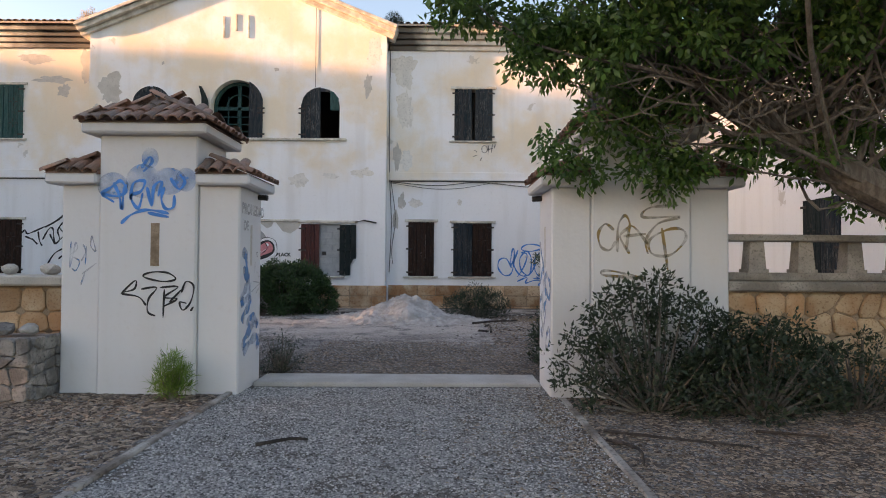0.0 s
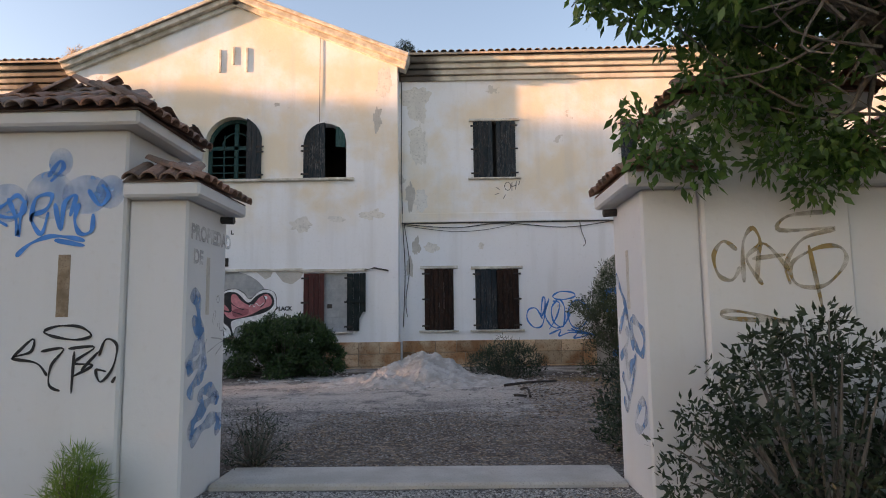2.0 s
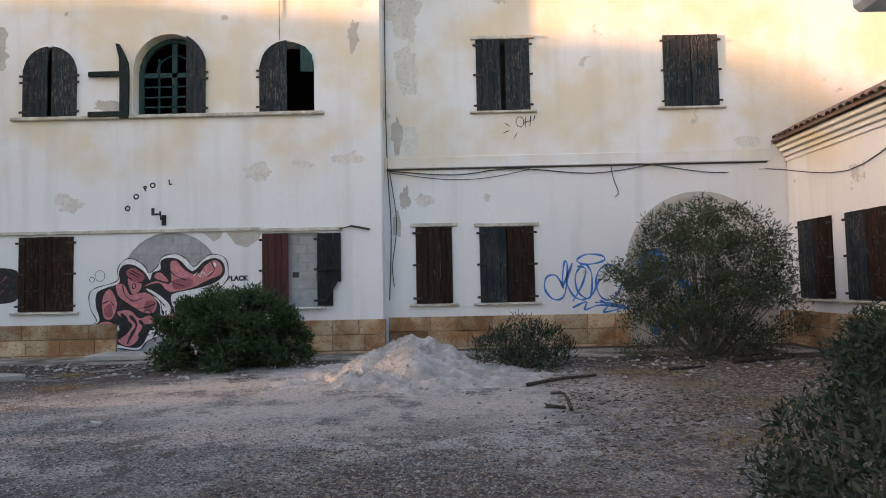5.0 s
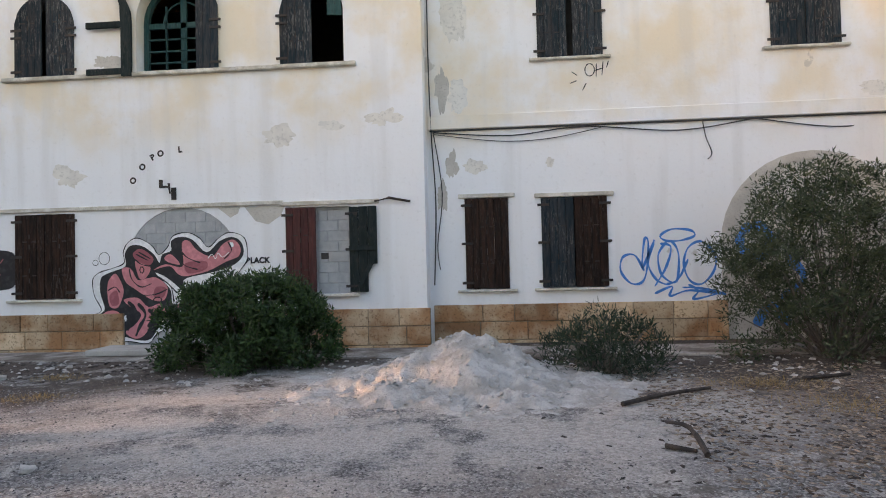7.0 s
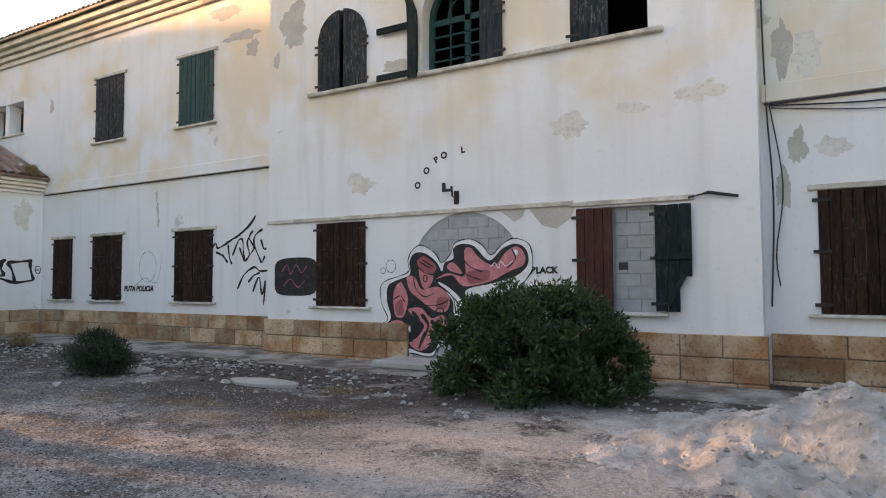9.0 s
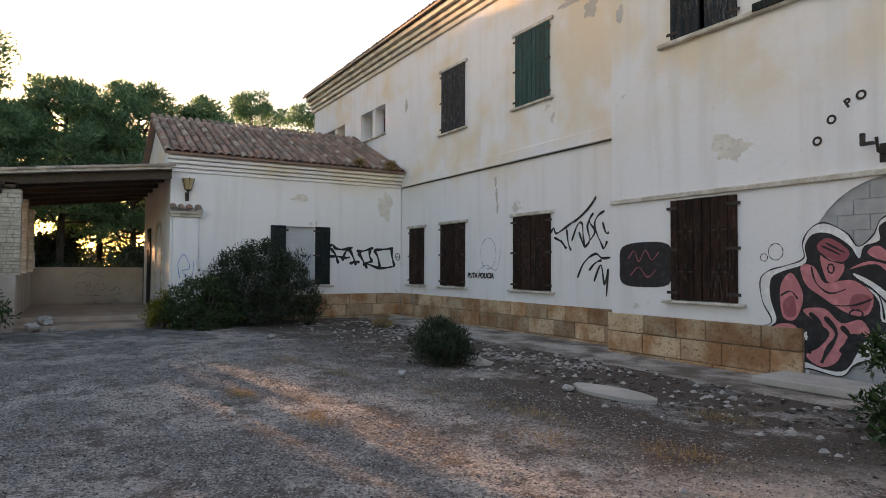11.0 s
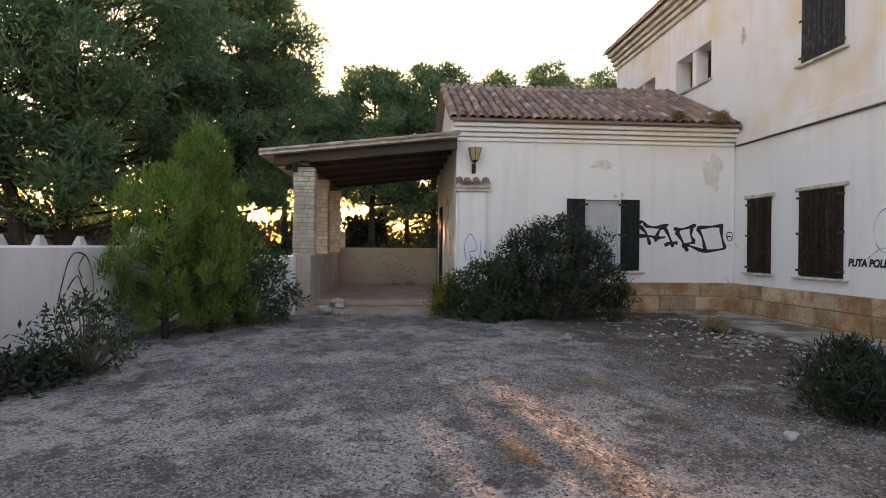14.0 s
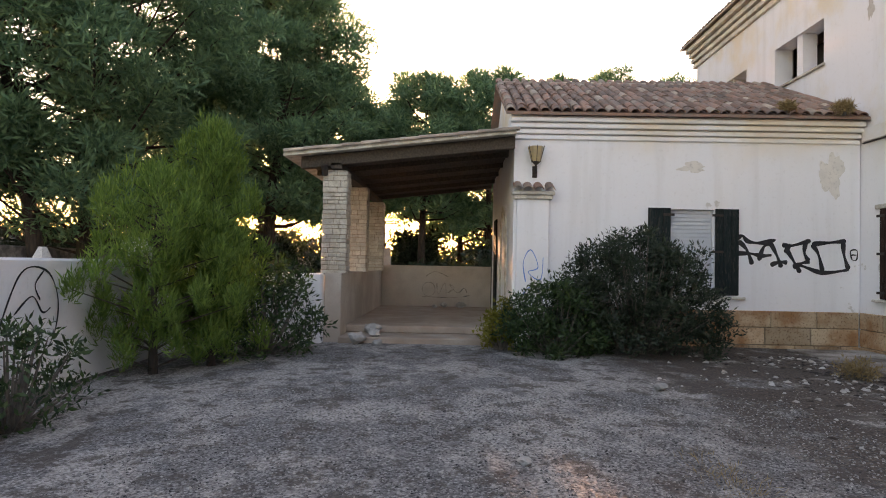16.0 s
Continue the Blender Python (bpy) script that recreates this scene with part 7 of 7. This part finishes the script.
def ficus():
    t = thing("ficus_tree", "large grey-limbed ficus tree leaning over the gate pillar", "tree")
    trunk = [(6.7, 6.2, -0.1), (6.4, 6.4, 1.0), (5.4, 6.7, 1.95), (4.4, 6.8, 2.5), (3.5, 6.9, 3.05), (2.7, 6.95, 3.6)]
    line = spline(trunk, False, 5)
    bm = bmesh.new()
    tube(bm, line, [0.30 - 0.2 * i / len(line) for i in range(len(line))], 10)
    part("trunk", bm, BARK, t)
    # Blobs centred above z = 5 are out of view, added for shade below.
    blobs = [(3.4, 6.9, 4.7, 2.0, 1.6, 1.05), (5.5, 7.2, 3.6, 1.3, 0.9, 0.6), (4.9, 6.6, 4.4, 1.5, 1.1, 1.1), (1.9, 6.7, 4.3, 1.1, 0.9, 0.85), (0.9, 6.6, 4.25, 0.65, 0.6, 0.55), (0.25, 6.1, 4.2, 0.38, 0.4, 0.28), (1.3, 6.3, 3.7, 0.6, 0.5, 0.4), (6.3, 6.4, 4.3, 1.6, 1.3, 1.4), (3.0, 6.2, 3.9, 1.1, 0.5, 0.42),
             (2.1, 6.85, 3.15, 0.75, 0.28, 0.42), (1.55, 6.9, 2.75, 0.42, 0.2, 0.42), (2.4, 6.9, 2.55, 0.35, 0.2, 0.22), (4.2, 7.3, 2.85, 0.8, 0.4, 0.4), (5.1, 7.2, 2.4, 0.5, 0.3, 0.35), (3.3, 8.2, 4.0, 1.2, 0.8, 0.6), (3.5, 4.8, 5.7, 2.4, 1.6, 0.6), (5.6, 5.0, 5.2, 1.8, 1.8, 0.9), (1.6, 5.9, 5.3, 0.9, 1.0, 0.5),
             (4.2, 6.1, 3.95, 0.9, 0.4, 0.35), (5.2, 6.2, 4.0, 0.9, 0.4, 0.5), (2.6, 6.3, 4.35, 0.9, 0.4, 0.4), (3.6, 6.9, 2.8, 0.6, 0.3, 0.2), (4.6, 6.9, 2.9, 0.6, 0.3, 0.25)]
    # unseen crown overhead towards the lane, added to shade the right gate pillar
    over = [(3.0, 5.2, 5.3, 1.7, 1.3, 0.5), (1.9, 4.4, 5.8, 1.5, 1.3, 0.5), (4.5, 3.6, 5.6, 2.0, 1.6, 0.6), (3.0, 2.6, 6.2, 1.9, 1.5, 0.6), (5.5, 5.2, 4.9, 1.5, 1.2, 0.7)]
    limbs, clumps = bmesh.new(), []
    for bx, by, bz, rx, ry, rz in over:
        clumps += [(bx + rnd(-rx, rx), by + rnd(-ry, ry), bz + rnd(-rz, rz), 0.34, 0.34, 0.25) for _ in range(110)]
    for bx, by, bz, rx, ry, rz in blobs:
        vol = rx * ry * rz
        st = Vector(line[min(len(line) - 1, int(len(line) * 0.62) + int(rnd(0, 9)))])
        for i in range(max(7, int(46 * vol ** 0.6))):
            d = Vector((rnd(-1, 1), rnd(-1, 1), rnd(-1, 1)))
            if d.length > 1:
                d.normalize()
            c = Vector((bx + d.x * rx, by + d.y * ry, bz + d.z * rz))
            clumps.append((c.x, c.y, c.z, 0.24, 0.24, 0.2))
            if i % 8 == 0:
                st = Vector(line[min(len(line) - 1, int(rnd(0.35, 1.0) * len(line)))])
                m1 = st.lerp(c, 0.35) + Vector((rnd(-.5, .5), rnd(-.3, .25), rnd(-.4, .3)))
                m2 = st.lerp(c, 0.72) + Vector((rnd(-.45, .45), rnd(-.3, .25), rnd(-.4, .3)))
                k = rnd(0.35, 0.85)
                tube(limbs, spline([tuple(st), tuple(m1), tuple(m2), tuple(c)], False, 3), [0.05 * k, 0.045 * k, 0.04 * k, 0.034 * k, 0.03 * k, 0.024 * k, 0.018 * k, 0.013 * k, 0.008 * k, 0.005], 5)
    for i in range(130):
        a = Vector((rnd(2.0, 5.5), rnd(6.1, 6.6), rnd(3.0, 4.0)))
        b = a + Vector((rnd(-.9, .5), rnd(-.3, .2), rnd(-.5, .5)))
        tube(limbs, spline([tuple(a), tuple((a + b) / 2 + Vector((rnd(-.2, .2), 0, rnd(-.2, .2)))), tuple(b)], False, 3), [0.014, 0.013, 0.012, 0.010, 0.008, 0.006, 0.004], 4)
    tagged(part("limb", limbs, BARK, t, "bare grey twisting limbs"), kind="stuff")
    leaf_cloud("crown", clumps, 130, 0.095, 0.42, L_FIG, t, droop=0.7, hollow=0.1)


ficus()


def grass(name, label, patches, per, ln):
    cl = [(x, y, ground_height(x, y) + 0.0, rx, ry, 0.01) for x, y, rx, ry in patches]
    t = leaf_cloud(name, cl, per, ln, 0.06, L_DRY, None, along=1.2, hollow=0.0)
    tagged(t, label, "grass", kind="stuff")


grass("dry_grass", "thin dry straw-coloured grass on the yard", [(-9.5, 15.3, 1.2, 0.35), (-8.2, 15.7, 0.8, 0.3), (-11.5, 14.9, 1.2, 0.3), (-13.0, 14.6, 1.0, 0.3), (-7.3, 15.2, 0.7, 0.4), (-6.3, 15.9, 0.5, 0.3), (-9.0, 13.6, 0.5, 0.25), (-10.6, 13.2, 0.4, 0.2), (-7.0, 17.3, 0.5, 0.3)], 420, 0.07)
grass("dry_grass", "thin dry brown grass at the edge of the yard", [(3.0, 15.2, 0.9, 0.7), (3.4, 13.6, 0.9, 0.6), (2.4, 12.0, 0.6, 0.6), (2.6, 16.3, 0.8, 0.4)], 500, 0.09)
for x, y, z, r in ((-1.62, 20.5, 9.25, 0.26), (-11.5, 20.4, 9.15, 0.3), (-20.9, 20.2, 4.75, 0.13), (-21.1, 19.2, 4.8, 0.08)):
    shrub("roof_weed", "dry weed tuft rooted in the roof edge", x, y, r, r * 0.8, r * 1.6, 30, 40, 0.10, 0.12, L_SHRUB if x == -1.62 else L_DRY, clump=0.12, stems=8, lift=z, along=0.8, cat="weed")
